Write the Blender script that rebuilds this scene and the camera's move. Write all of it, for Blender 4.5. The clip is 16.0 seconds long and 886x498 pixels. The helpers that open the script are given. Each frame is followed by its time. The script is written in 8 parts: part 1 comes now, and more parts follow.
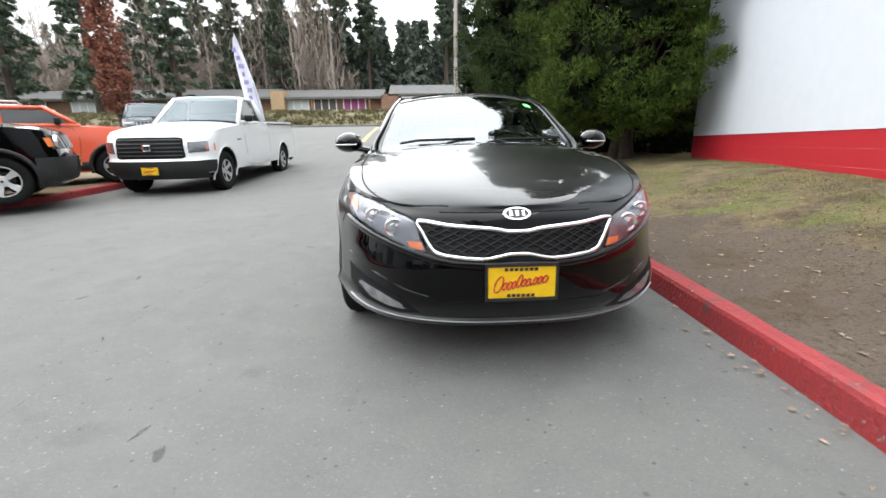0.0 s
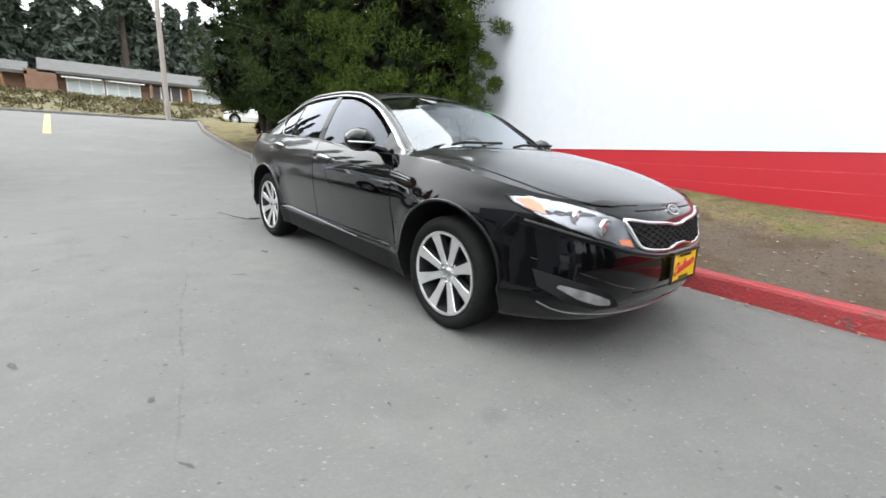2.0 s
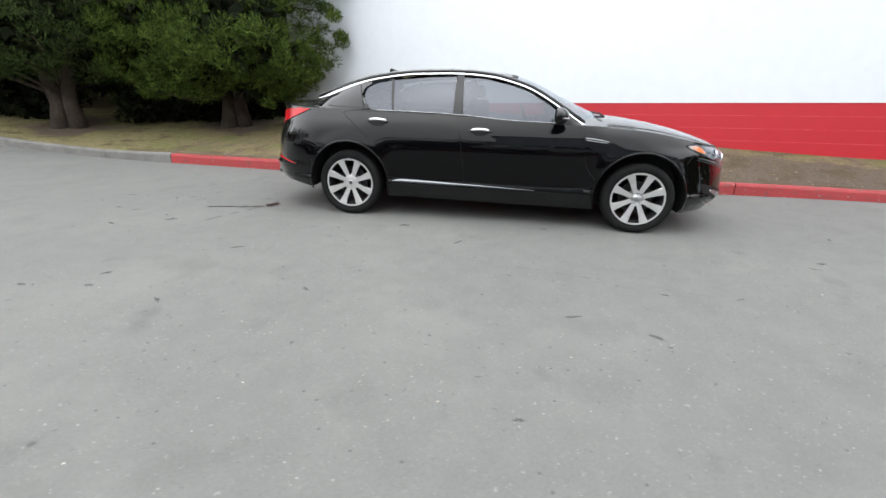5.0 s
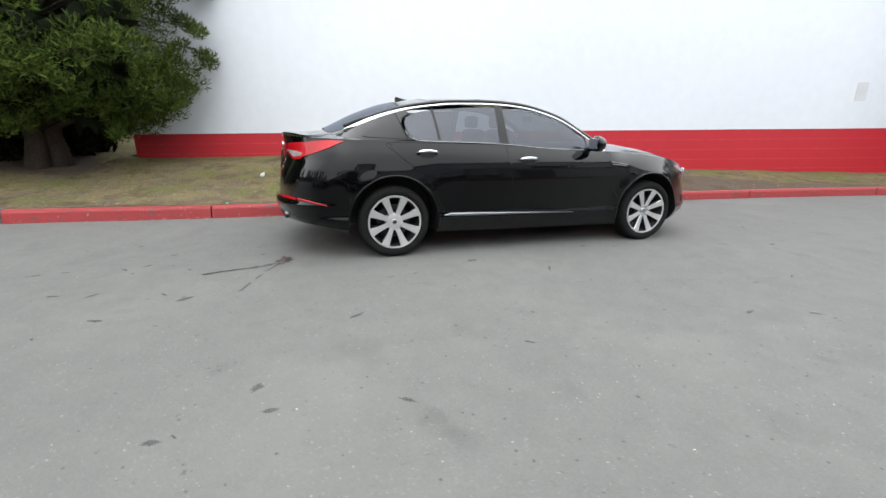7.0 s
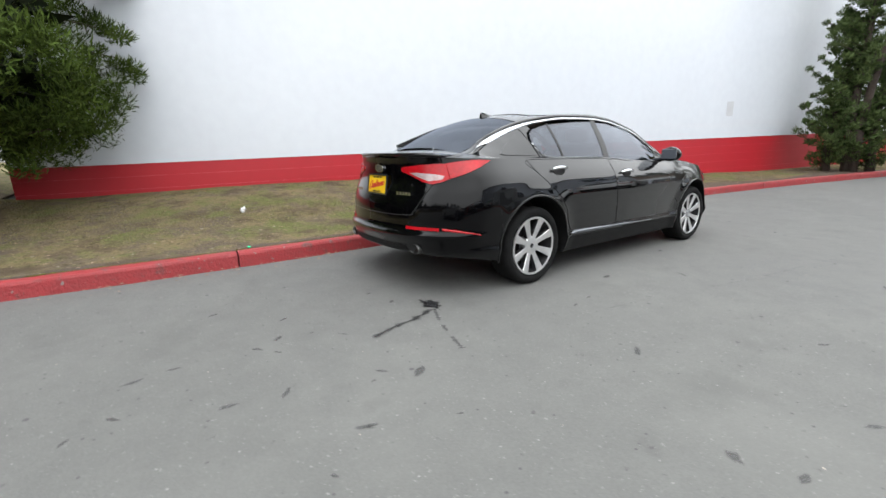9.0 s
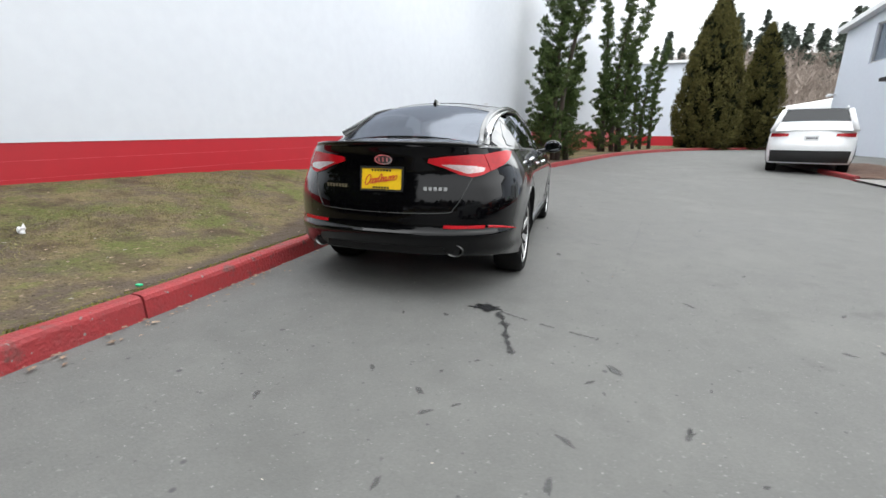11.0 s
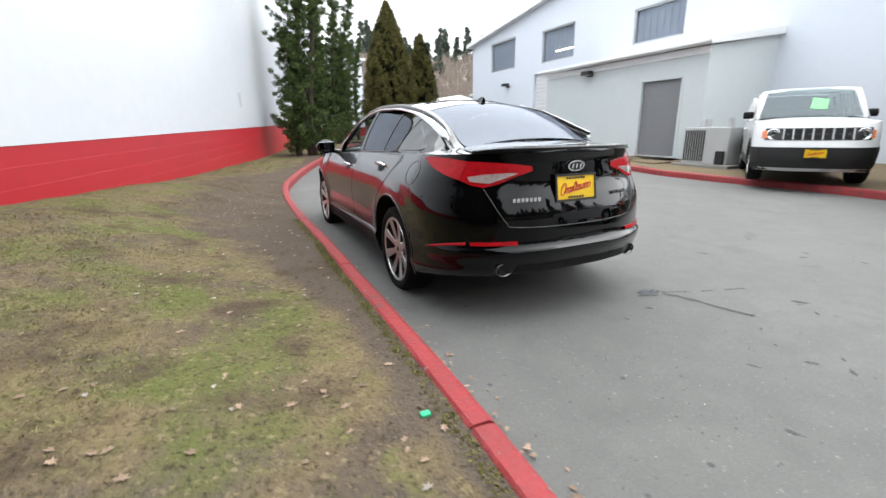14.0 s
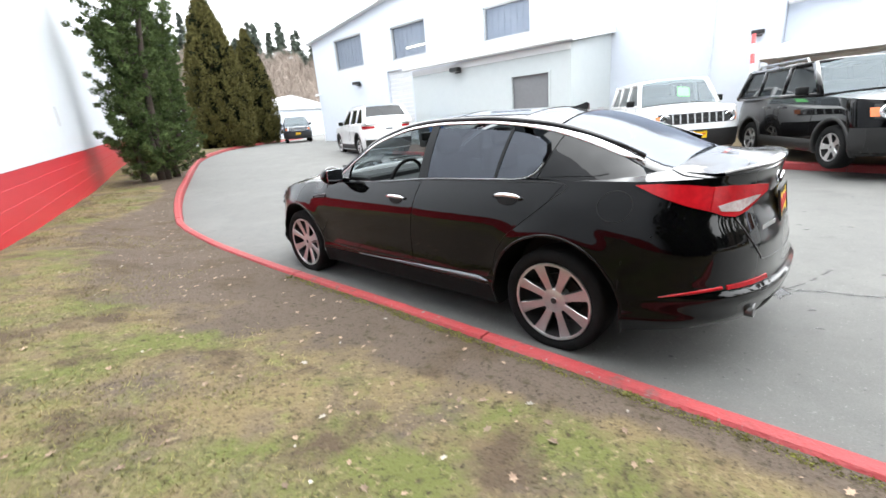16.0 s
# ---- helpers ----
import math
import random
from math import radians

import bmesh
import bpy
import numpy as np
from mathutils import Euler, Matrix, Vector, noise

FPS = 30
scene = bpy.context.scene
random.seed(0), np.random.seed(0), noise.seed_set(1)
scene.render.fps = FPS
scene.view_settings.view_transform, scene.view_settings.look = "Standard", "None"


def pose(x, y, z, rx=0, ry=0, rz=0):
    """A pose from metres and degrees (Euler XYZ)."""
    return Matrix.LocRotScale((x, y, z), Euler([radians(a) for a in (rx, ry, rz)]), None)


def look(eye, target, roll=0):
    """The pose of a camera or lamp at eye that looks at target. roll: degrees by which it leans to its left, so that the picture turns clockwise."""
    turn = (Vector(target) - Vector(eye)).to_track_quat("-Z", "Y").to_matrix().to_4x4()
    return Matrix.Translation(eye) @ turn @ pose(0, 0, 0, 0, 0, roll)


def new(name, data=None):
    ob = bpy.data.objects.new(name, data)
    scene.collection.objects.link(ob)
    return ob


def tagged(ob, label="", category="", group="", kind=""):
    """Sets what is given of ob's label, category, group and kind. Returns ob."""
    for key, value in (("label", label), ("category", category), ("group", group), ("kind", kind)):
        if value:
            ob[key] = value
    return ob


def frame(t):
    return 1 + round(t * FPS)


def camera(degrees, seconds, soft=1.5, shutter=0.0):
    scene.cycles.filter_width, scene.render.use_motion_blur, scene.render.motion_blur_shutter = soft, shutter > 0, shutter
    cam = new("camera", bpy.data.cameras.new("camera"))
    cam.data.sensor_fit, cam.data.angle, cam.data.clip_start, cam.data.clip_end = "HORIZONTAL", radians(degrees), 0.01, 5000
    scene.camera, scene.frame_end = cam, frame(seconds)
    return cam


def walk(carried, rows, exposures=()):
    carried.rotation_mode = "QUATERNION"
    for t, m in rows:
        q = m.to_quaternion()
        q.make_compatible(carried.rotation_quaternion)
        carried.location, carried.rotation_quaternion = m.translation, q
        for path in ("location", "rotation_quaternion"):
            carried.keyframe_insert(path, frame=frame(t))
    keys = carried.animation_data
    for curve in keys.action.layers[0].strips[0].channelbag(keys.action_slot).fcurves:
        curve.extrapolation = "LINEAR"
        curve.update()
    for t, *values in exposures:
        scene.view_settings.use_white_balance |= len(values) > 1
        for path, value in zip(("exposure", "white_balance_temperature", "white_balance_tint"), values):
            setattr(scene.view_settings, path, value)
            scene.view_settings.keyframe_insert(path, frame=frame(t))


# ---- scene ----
cam = camera(92.3, 16.0, soft=1.5, shutter=0.25)
PATH = [
    (0, (-0.425, -4.055, 1.123), (-0.323, -2.132, 0.586), -0.8),
    (0.5, (-0.969, -3.966, 1.119), (-0.592, -2.095, 0.52), 0.4),
    (1, (-1.472, -3.792, 1.105), (-0.697, -2.056, 0.485), 0.5),
    (1.5, (-1.93, -3.446, 1.06), (-0.94, -1.814, 0.462), 1.2),
    (2, (-2.42, -3.134, 1.054), (-1.139, -1.677, 0.566), 3.0),
    (2.5, (-2.906, -2.781, 1.07), (-1.571, -1.384, 0.557), 1.5),
    (3, (-3.405, -2.451, 1.121), (-1.897, -1.268, 0.55), 2.3),
    (5.5, (-5.093, 0.358, 1.182), (-3.202, 0.51, 0.547), 0.5),
    (6, (-5.044, 0.961, 1.168), (-3.129, 0.91, 0.591), -0.2),
    (6.5, (-4.883, 1.575, 1.163), (-3.016, 1.164, 0.577), -0.1),
    (7, (-4.617, 2.14, 1.145), (-2.785, 1.549, 0.605), 1.2),
    (7.5, (-4.347, 2.64, 1.118), (-2.617, 1.787, 0.589), 1.0),
    (8, (-3.987, 3.137, 1.109), (-2.292, 2.217, 0.577), 2.0),
    (8.5, (-3.628, 3.618, 1.118), (-2.039, 2.506, 0.628), 0.1),
    (9, (-3.216, 4.062, 1.111), (-1.649, 2.904, 0.66), -0.8),
    (9.5, (-2.807, 4.433, 1.128), (-1.482, 2.992, 0.717), -0.5),
    (12, (-0.087, 5.149, 1.1), (0.132, 3.215, 0.642), -0.2),
    (12.5, (0.472, 5.142, 1.106), (0.5, 3.172, 0.764), -0.8),
    (13, (0.94, 5.038, 1.096), (0.805, 3.099, 0.622), 1.3),
    (13.5, (1.425, 4.763, 1.171), (1.057, 2.867, 0.651), 3.3),
    (14, (1.903, 4.399, 1.199), (1.077, 2.658, 0.661), -0.9),
    (14.5, (2.273, 3.9, 1.214), (1.273, 2.243, 0.71), 1.1),
    (15, (2.665, 3.451, 1.263), (1.503, 1.916, 0.721), 1.4),
    (15.5, (2.895, 2.998, 1.311), (1.641, 1.56, 0.708), -2.1),
    (16, (3.014, 2.548, 1.429), (1.623, 1.235, 0.845), -4.7),
]
EXPOSURE = [(0, 1.3), (3, 1.32), (5.5, 1.17), (9.5, 1.02), (12, 0.90), (13, 0.95), (14, 1.2), (15, 1.45), (16, 1.74)]
walk(cam, [(t, look(eye, target, roll)) for t, eye, target, roll in PATH], EXPOSURE)

# ---- sky and light: bright overcast ----
world = bpy.data.worlds.new("overcast_sky")
scene.world = world
world.use_nodes = True
wn, wl = world.node_tree.nodes, world.node_tree.links
wn.clear()
sky = wn.new("ShaderNodeTexSky")
sky.sky_type = "NISHITA"
sky.sun_disc = False
sky.sun_elevation, sky.sun_rotation = radians(58), radians(286)
sky.air_density, sky.dust_density = 1.0, 4.0
grey = wn.new("ShaderNodeHueSaturation")
grey.inputs["Saturation"].default_value = 0.12
cloud = wn.new("ShaderNodeMixRGB")
cloud.inputs[0].default_value = 0.75
cloud.inputs[2].default_value = (14.6, 15.3, 15.8, 1)
back = wn.new("ShaderNodeBackground")
back.inputs["Strength"].default_value = 0.1
wout = wn.new("ShaderNodeOutputWorld")
wl.new(sky.outputs[0], grey.inputs["Color"])
wl.new(grey.outputs[0], cloud.inputs[1])
# an overcast dome is brighter overhead than at the horizon
coord, axes, rise, dome = wn.new("ShaderNodeTexCoord"), wn.new("ShaderNodeSeparateXYZ"), wn.new("ShaderNodeMapRange"), wn.new("ShaderNodeVectorMath")
dome.operation = "SCALE"
rise.inputs["To Min"].default_value, rise.inputs["To Max"].default_value = 0.57, 1.28
wl.new(coord.outputs["Generated"], axes.inputs[0])
wl.new(axes.outputs["Z"], rise.inputs["Value"])
wl.new(rise.outputs[0], dome.inputs["Scale"])
wl.new(cloud.outputs[0], dome.inputs[0])
wl.new(dome.outputs[0], back.inputs["Color"])
wl.new(back.outputs[0], wout.inputs["Surface"])
sun = new("sun", bpy.data.lights.new("sun", "SUN"))
sun.data.energy, sun.data.angle, sun.data.color = 1.0, radians(150), (1.0, 0.985, 0.97)
sun.matrix_world = look((-14, 4, 24), (0, 0, 0))


# ---- materials ----
def rgb(c):
    return (c[0], c[1], c[2], 1.0)


def material(name, base, rough=0.6, metal=0.0, other=None, scale=3.0, fine=60.0, mix=0.5, bump=0.0, bump_scale=None, coat=0.0, spec=0.5, detail=6.0, rough_var=0.0, island=0.0):
    """A principled material with broad and fine noise between two colours, and fine relief."""
    m = bpy.data.materials.new(name)
    m.use_nodes = True
    n, l = m.node_tree.nodes, m.node_tree.links
    p = n["Principled BSDF"]
    p.inputs["Base Color"].default_value = rgb(base)
    p.inputs["Roughness"].default_value = rough
    p.inputs["Metallic"].default_value = metal
    p.inputs["Specular IOR Level"].default_value = spec
    p.inputs["Coat Weight"].default_value = coat
    p.inputs["Coat Roughness"].default_value = 0.03
    if other is None and not bump:
        return m
    co = n.new("ShaderNodeTexCoord")
    broad, small = n.new("ShaderNodeTexNoise"), n.new("ShaderNodeTexNoise")
    for tex, s in ((broad, scale), (small, fine)):
        tex.inputs["Scale"].default_value = s
        tex.inputs["Detail"].default_value = detail
        l.new(co.outputs["Object"], tex.inputs["Vector"])
    if other is not None:
        add = n.new("ShaderNodeMath")
        add.operation = "MULTIPLY_ADD"
        add.inputs[1].default_value = 0.5
        l.new(small.outputs["Fac"], add.inputs[0])
        half = n.new("ShaderNodeMath")
        half.operation = "MULTIPLY"
        half.inputs[1].default_value = 0.5
        l.new(broad.outputs["Fac"], half.inputs[0])
        l.new(half.outputs[0], add.inputs[2])
        ramp = n.new("ShaderNodeValToRGB")
        ramp.color_ramp.elements[0].position = 0.5 - 0.25 * mix
        ramp.color_ramp.elements[1].position = 0.5 + 0.25 * mix
        ramp.color_ramp.elements[0].color, ramp.color_ramp.elements[1].color = rgb(base), rgb(other)
        l.new(add.outputs[0], ramp.inputs["Fac"])
        col = ramp.outputs["Color"]
        if island:
            geo = n.new("ShaderNodeNewGeometry")
            hsv = n.new("ShaderNodeHueSaturation")
            mr = n.new("ShaderNodeMapRange")
            mr.inputs["To Min"].default_value, mr.inputs["To Max"].default_value = 1 - island, 1 + island
            l.new(geo.outputs["Random Per Island"], mr.inputs["Value"])
            l.new(mr.outputs[0], hsv.inputs["Value"])
            l.new(col, hsv.inputs["Color"])
            col = hsv.outputs[0]
        l.new(col, p.inputs["Base Color"])
    if rough_var:
        mr = n.new("ShaderNodeMapRange")
        mr.inputs["From Min"].default_value, mr.inputs["From Max"].default_value = 0.3, 0.7
        mr.inputs["To Min"].default_value, mr.inputs["To Max"].default_value = rough - rough_var, rough + rough_var
        l.new(broad.outputs["Fac"], mr.inputs["Value"])
        l.new(mr.outputs[0], p.inputs["Roughness"])
    if bump:
        b = n.new("ShaderNodeBump")
        b.inputs["Strength"].default_value = bump
        b.inputs["Distance"].default_value = 0.02
        src = small
        if bump_scale:
            src = n.new("ShaderNodeTexNoise")
            src.inputs["Scale"].default_value = bump_scale
            src.inputs["Detail"].default_value = 4
            l.new(co.outputs["Object"], src.inputs["Vector"])
        l.new(src.outputs["Fac"], b.inputs["Height"])
        l.new(b.outputs[0], p.inputs["Normal"])
    return m


def glass(name, tint, gloss_rough=0.0, base=0.08, edge=0.9, shade=(0.86, 0.90, 1.0)):
    """A thin pane: tinted see-through with a Fresnel reflection."""
    m = bpy.data.materials.new(name)
    m.use_nodes = True
    n, l = m.node_tree.nodes, m.node_tree.links
    n.clear()
    out = n.new("ShaderNodeOutputMaterial")
    mixer = n.new("ShaderNodeMixShader")
    see, shine, facing = n.new("ShaderNodeBsdfTransparent"), n.new("ShaderNodeBsdfGlossy"), n.new("ShaderNodeLayerWeight")
    see.inputs["Color"].default_value = rgb(tint)
    shine.inputs["Roughness"].default_value = gloss_rough
    shine.inputs["Color"].default_value = rgb(shade)
    facing.inputs["Blend"].default_value = 0.5
    # gloss of both faces of the pane: base plus the steep rise at grazing angles
    power, scale = n.new("ShaderNodeMath"), n.new("ShaderNodeMath")
    power.operation, power.inputs[1].default_value = "POWER", 4.2
    scale.operation, scale.inputs[1].default_value, scale.inputs[2].default_value = "MULTIPLY_ADD", edge, base
    l.new(facing.outputs["Facing"], power.inputs[0])
    l.new(power.outputs[0], scale.inputs[0])
    l.new(scale.outputs[0], mixer.inputs[0])
    l.new(see.outputs[0], mixer.inputs[1])
    l.new(shine.outputs[0], mixer.inputs[2])
    l.new(mixer.outputs[0], out.inputs["Surface"])
    return m


def asphalt_material():
    m = material("asphalt", (0.098, 0.098, 0.0935), 0.85, other=(0.138, 0.1375, 0.130), scale=0.35, fine=5, mix=1.1, bump=0.18, bump_scale=140, rough_var=0.08)
    n, l = m.node_tree.nodes, m.node_tree.links
    p = n["Principled BSDF"]
    col = p.inputs["Base Color"].links[0].from_socket
    co = n.new("ShaderNodeTexCoord")
    # stone grains
    grains = n.new("ShaderNodeTexVoronoi")
    grains.inputs["Scale"].default_value = 130
    l.new(co.outputs["Object"], grains.inputs["Vector"])
    gr = n.new("ShaderNodeMapRange")
    gr.inputs["To Min"].default_value, gr.inputs["To Max"].default_value = 0.93, 1.07
    sep = n.new("ShaderNodeSeparateColor")
    l.new(grains.outputs["Color"], sep.inputs[0])
    l.new(sep.outputs[0], gr.inputs["Value"])
    hs = n.new("ShaderNodeHueSaturation")
    l.new(gr.outputs[0], hs.inputs["Value"])
    l.new(col, hs.inputs["Color"])
    # oil spots and damp marks
    spots = n.new("ShaderNodeTexNoise")
    spots.inputs["Scale"].default_value = 2.6
    spots.inputs["Detail"].default_value = 3
    l.new(co.outputs["Object"], spots.inputs["Vector"])
    sr = n.new("ShaderNodeMapRange")
    sr.inputs["From Min"].default_value, sr.inputs["From Max"].default_value = 0.66, 0.74
    sr.inputs["To Min"].default_value, sr.inputs["To Max"].default_value = 1.0, 0.84
    l.new(spots.outputs["Fac"], sr.inputs["Value"])
    hs2 = n.new("ShaderNodeHueSaturation")
    l.new(sr.outputs[0], hs2.inputs["Value"])
    l.new(hs.outputs[0], hs2.inputs["Color"])
    col = hs2.outputs[0]
    # pale stones, dark pits and broad worn lanes
    for scale, lo, hi, c, amount in ((0.8, 0.50, 0.72, (0.155, 0.155, 0.145), 0.55), (1.7, 0.55, 0.75, (0.085, 0.085, 0.080), 0.6), (34.0, 0.63, 0.72, (0.22, 0.22, 0.21), 0.75), (21.0, 0.65, 0.72, (0.055, 0.055, 0.054), 0.75), (70.0, 0.64, 0.74, (0.07, 0.07, 0.069), 0.6)):
        tex, mr, mx = n.new("ShaderNodeTexNoise"), n.new("ShaderNodeMapRange"), n.new("ShaderNodeMixRGB")
        tex.inputs["Scale"].default_value, tex.inputs["Detail"].default_value = scale, 6
        tex.inputs["Roughness"].default_value = 0.6
        mr.inputs["From Min"].default_value, mr.inputs["From Max"].default_value, mr.inputs["To Max"].default_value = lo, hi, amount
        l.new(co.outputs["Object"], tex.inputs["Vector"])
        l.new(tex.outputs["Fac"], mr.inputs["Value"])
        l.new(mr.outputs[0], mx.inputs[0])
        l.new(col, mx.inputs[1])
        mx.inputs[2].default_value = rgb(c)
        col = mx.outputs[0]
    # single pale stones and dark pits
    for scale, keep, size, c in ((85.0, 0.92, 0.30, (0.19, 0.19, 0.18)), (42.0, 0.965, 0.24, (0.23, 0.23, 0.22)), (26.0, 0.93, 0.22, (0.062, 0.062, 0.062)), (9.0, 0.93, 0.15, (0.062, 0.062, 0.063))):
        cell, tone, near_c, pick, both, mx = (n.new("ShaderNodeTexVoronoi"), n.new("ShaderNodeSeparateColor"), n.new("ShaderNodeMapRange"), n.new("ShaderNodeMath"), n.new("ShaderNodeMath"), n.new("ShaderNodeMixRGB"))
        cell.inputs["Scale"].default_value = scale
        l.new(co.outputs["Object"], cell.inputs["Vector"])
        l.new(cell.outputs["Color"], tone.inputs[0])
        pick.operation, pick.inputs[1].default_value = "GREATER_THAN", keep
        l.new(tone.outputs[1], pick.inputs[0])
        near_c.inputs["From Min"].default_value, near_c.inputs["From Max"].default_value = size, size * 0.55
        l.new(cell.outputs["Distance"], near_c.inputs["Value"])
        both.operation = "MULTIPLY"
        l.new(pick.outputs[0], both.inputs[0])
        l.new(near_c.outputs[0], both.inputs[1])
        l.new(both.outputs[0], mx.inputs[0])
        l.new(col, mx.inputs[1])
        mx.inputs[2].default_value = rgb(c)
        col = mx.outputs[0]
    l.new(col, p.inputs["Base Color"])
    return m


ASPHALT = asphalt_material()


def kerb_paint():
    """Red paint, dulled in blotches, chipped to the concrete and grimed."""
    m = material("worn_red_kerb_paint", (0.33, 0.024, 0.028), 0.6, other=(0.22, 0.030, 0.032), scale=4, fine=18, mix=0.9, bump=0.5, bump_scale=45)
    n, l = m.node_tree.nodes, m.node_tree.links
    p = n["Principled BSDF"]
    col = p.inputs["Base Color"].links[0].from_socket
    co = n.new("ShaderNodeTexCoord")
    for scale, lo, hi, c in ((9.0, 0.60, 0.70, (0.13, 0.05, 0.045)), (22.0, 0.66, 0.70, (0.20, 0.175, 0.16)), (60.0, 0.66, 0.74, (0.10, 0.06, 0.05))):
        tex, mr, mx = n.new("ShaderNodeTexNoise"), n.new("ShaderNodeMapRange"), n.new("ShaderNodeMixRGB")
        tex.inputs["Scale"].default_value, tex.inputs["Detail"].default_value = scale, 5
        mr.inputs["From Min"].default_value, mr.inputs["From Max"].default_value = lo, hi
        l.new(co.outputs["Object"], tex.inputs["Vector"])
        l.new(tex.outputs["Fac"], mr.inputs["Value"])
        l.new(mr.outputs[0], mx.inputs[0])
        l.new(col, mx.inputs[1])
        mx.inputs[2].default_value = rgb(c)
        col = mx.outputs[0]
    l.new(col, p.inputs["Base Color"])
    return m


KERB_RED = kerb_paint()
KERB_GREY = material("kerb_concrete", (0.17, 0.165, 0.155), 0.85, other=(0.105, 0.10, 0.095), scale=4, fine=50, bump=0.5, bump_scale=60)


def lawn_material():
    """Bare brown earth, straw and thin green grass in patches; the 'worn' attribute holds the trodden strip by the kerb."""
    m = material("patchy_lawn", (0.088, 0.069, 0.055), 0.95, other=(0.128, 0.101, 0.079), scale=2.5, fine=60, mix=1.0, bump=1.0, bump_scale=55, spec=0.1)
    n, l = m.node_tree.nodes, m.node_tree.links
    p = n["Principled BSDF"]
    co = n.new("ShaderNodeTexCoord")

    def cover(scale, lo, hi, seed, detail=5):
        mp = n.new("ShaderNodeMapping")
        mp.inputs["Location"].default_value = (seed, seed * 2, 0)
        l.new(co.outputs["Object"], mp.inputs["Vector"])
        tex = n.new("ShaderNodeTexNoise")
        tex.inputs["Scale"].default_value, tex.inputs["Detail"].default_value = scale, detail
        tex.inputs["Roughness"].default_value = 0.65
        l.new(mp.outputs[0], tex.inputs["Vector"])
        return tex.outputs["Fac"], lo, hi

    def lay(col, fac, lo, hi, c, minus=None):
        if minus is not None:
            sub_n = n.new("ShaderNodeMath")
            sub_n.operation = "SUBTRACT"
            l.new(fac, sub_n.inputs[0])
            l.new(minus, sub_n.inputs[1])
            fac = sub_n.outputs[0]
        mr = n.new("ShaderNodeMapRange")
        mr.inputs["From Min"].default_value, mr.inputs["From Max"].default_value = lo, hi
        l.new(fac, mr.inputs["Value"])
        mx = n.new("ShaderNodeMixRGB")
        l.new(mr.outputs[0], mx.inputs[0])
        l.new(col, mx.inputs[1])
        mx.inputs[2].default_value = rgb(c)
        return mx.outputs[0]

    worn = n.new("ShaderNodeAttribute")
    worn.attribute_name = "worn"
    col = p.inputs["Base Color"].links[0].from_socket
    col = lay(col, *cover(2.0, 0.38, 0.56, 3.0, 8), (0.172, 0.134, 0.074), worn.outputs["Fac"])
    col = lay(col, *cover(1.7, 0.49, 0.61, 11.0, 9), (0.112, 0.122, 0.042), worn.outputs["Fac"])
    col = lay(col, *cover(6.0, 0.52, 0.68, 7.0, 7), (0.15, 0.145, 0.058), worn.outputs["Fac"])
    col = lay(col, *cover(26.0, 0.56, 0.70, 5.0, 3), (0.225, 0.180, 0.105), worn.outputs["Fac"])
    col = lay(col, *cover(2.4, 0.52, 0.64, 15.0, 9), (0.085, 0.063, 0.043))
    col = lay(col, *cover(15.0, 0.56, 0.70, 19.0, 5), (0.060, 0.050, 0.028))
    col = lay(col, *cover(45.0, 0.55, 0.72, 9.0, 3), (0.045, 0.035, 0.024))
    l.new(col, p.inputs["Base Color"])
    return m


LAWN = lawn_material()
WHITE_WALL = material("white_painted_block", (0.66, 0.69, 0.73), 0.30, spec=0.6, other=(0.58, 0.605, 0.65), scale=0.5, fine=5, mix=1.2, bump=0.06, bump_scale=70)
RED_WALL = material("red_painted_block", (0.46, 0.016, 0.027), 0.4, other=(0.38, 0.015, 0.023), scale=0.6, fine=6, mix=1.2, bump=0.08, bump_scale=70)
BLDG_WHITE = material("white_metal_cladding", (0.60, 0.64, 0.71), 0.5, other=(0.55, 0.59, 0.665), scale=0.4, fine=5, mix=1.0, bump=0.04, bump_scale=40)
TRIM_WHITE = material("white_trim_paint", (0.72, 0.735, 0.75), 0.45, other=(0.70, 0.70, 0.70), scale=2, fine=20)
GREY_DOOR = material("grey_door_paint", (0.19, 0.194, 0.205), 0.5, other=(0.17, 0.174, 0.185), scale=1, fine=9)
DARK = material("dark_plastic", (0.006, 0.006, 0.0065), 0.55, spec=0.2, other=(0.010, 0.010, 0.010), scale=8, fine=90, bump=0.1, bump_scale=250)
BLACK_METAL = material("black_metal", (0.012, 0.012, 0.0125), 0.4, other=(0.018, 0.018, 0.018), scale=5, fine=40)
BARK = material("tree_bark", (0.03, 0.022, 0.017), 0.95, other=(0.06, 0.044, 0.034), scale=4, fine=25, bump=1.0, bump_scale=22)
WOOD = material("weathered_wood", (0.30, 0.17, 0.09), 0.8, other=(0.2, 0.11, 0.06), scale=3, fine=25)


def leaf_material(name, a, b, island=0.35):
    m = material(name, a, 0.8, other=b, scale=1.6, fine=9, mix=0.8, island=island, spec=0.08)
    return m


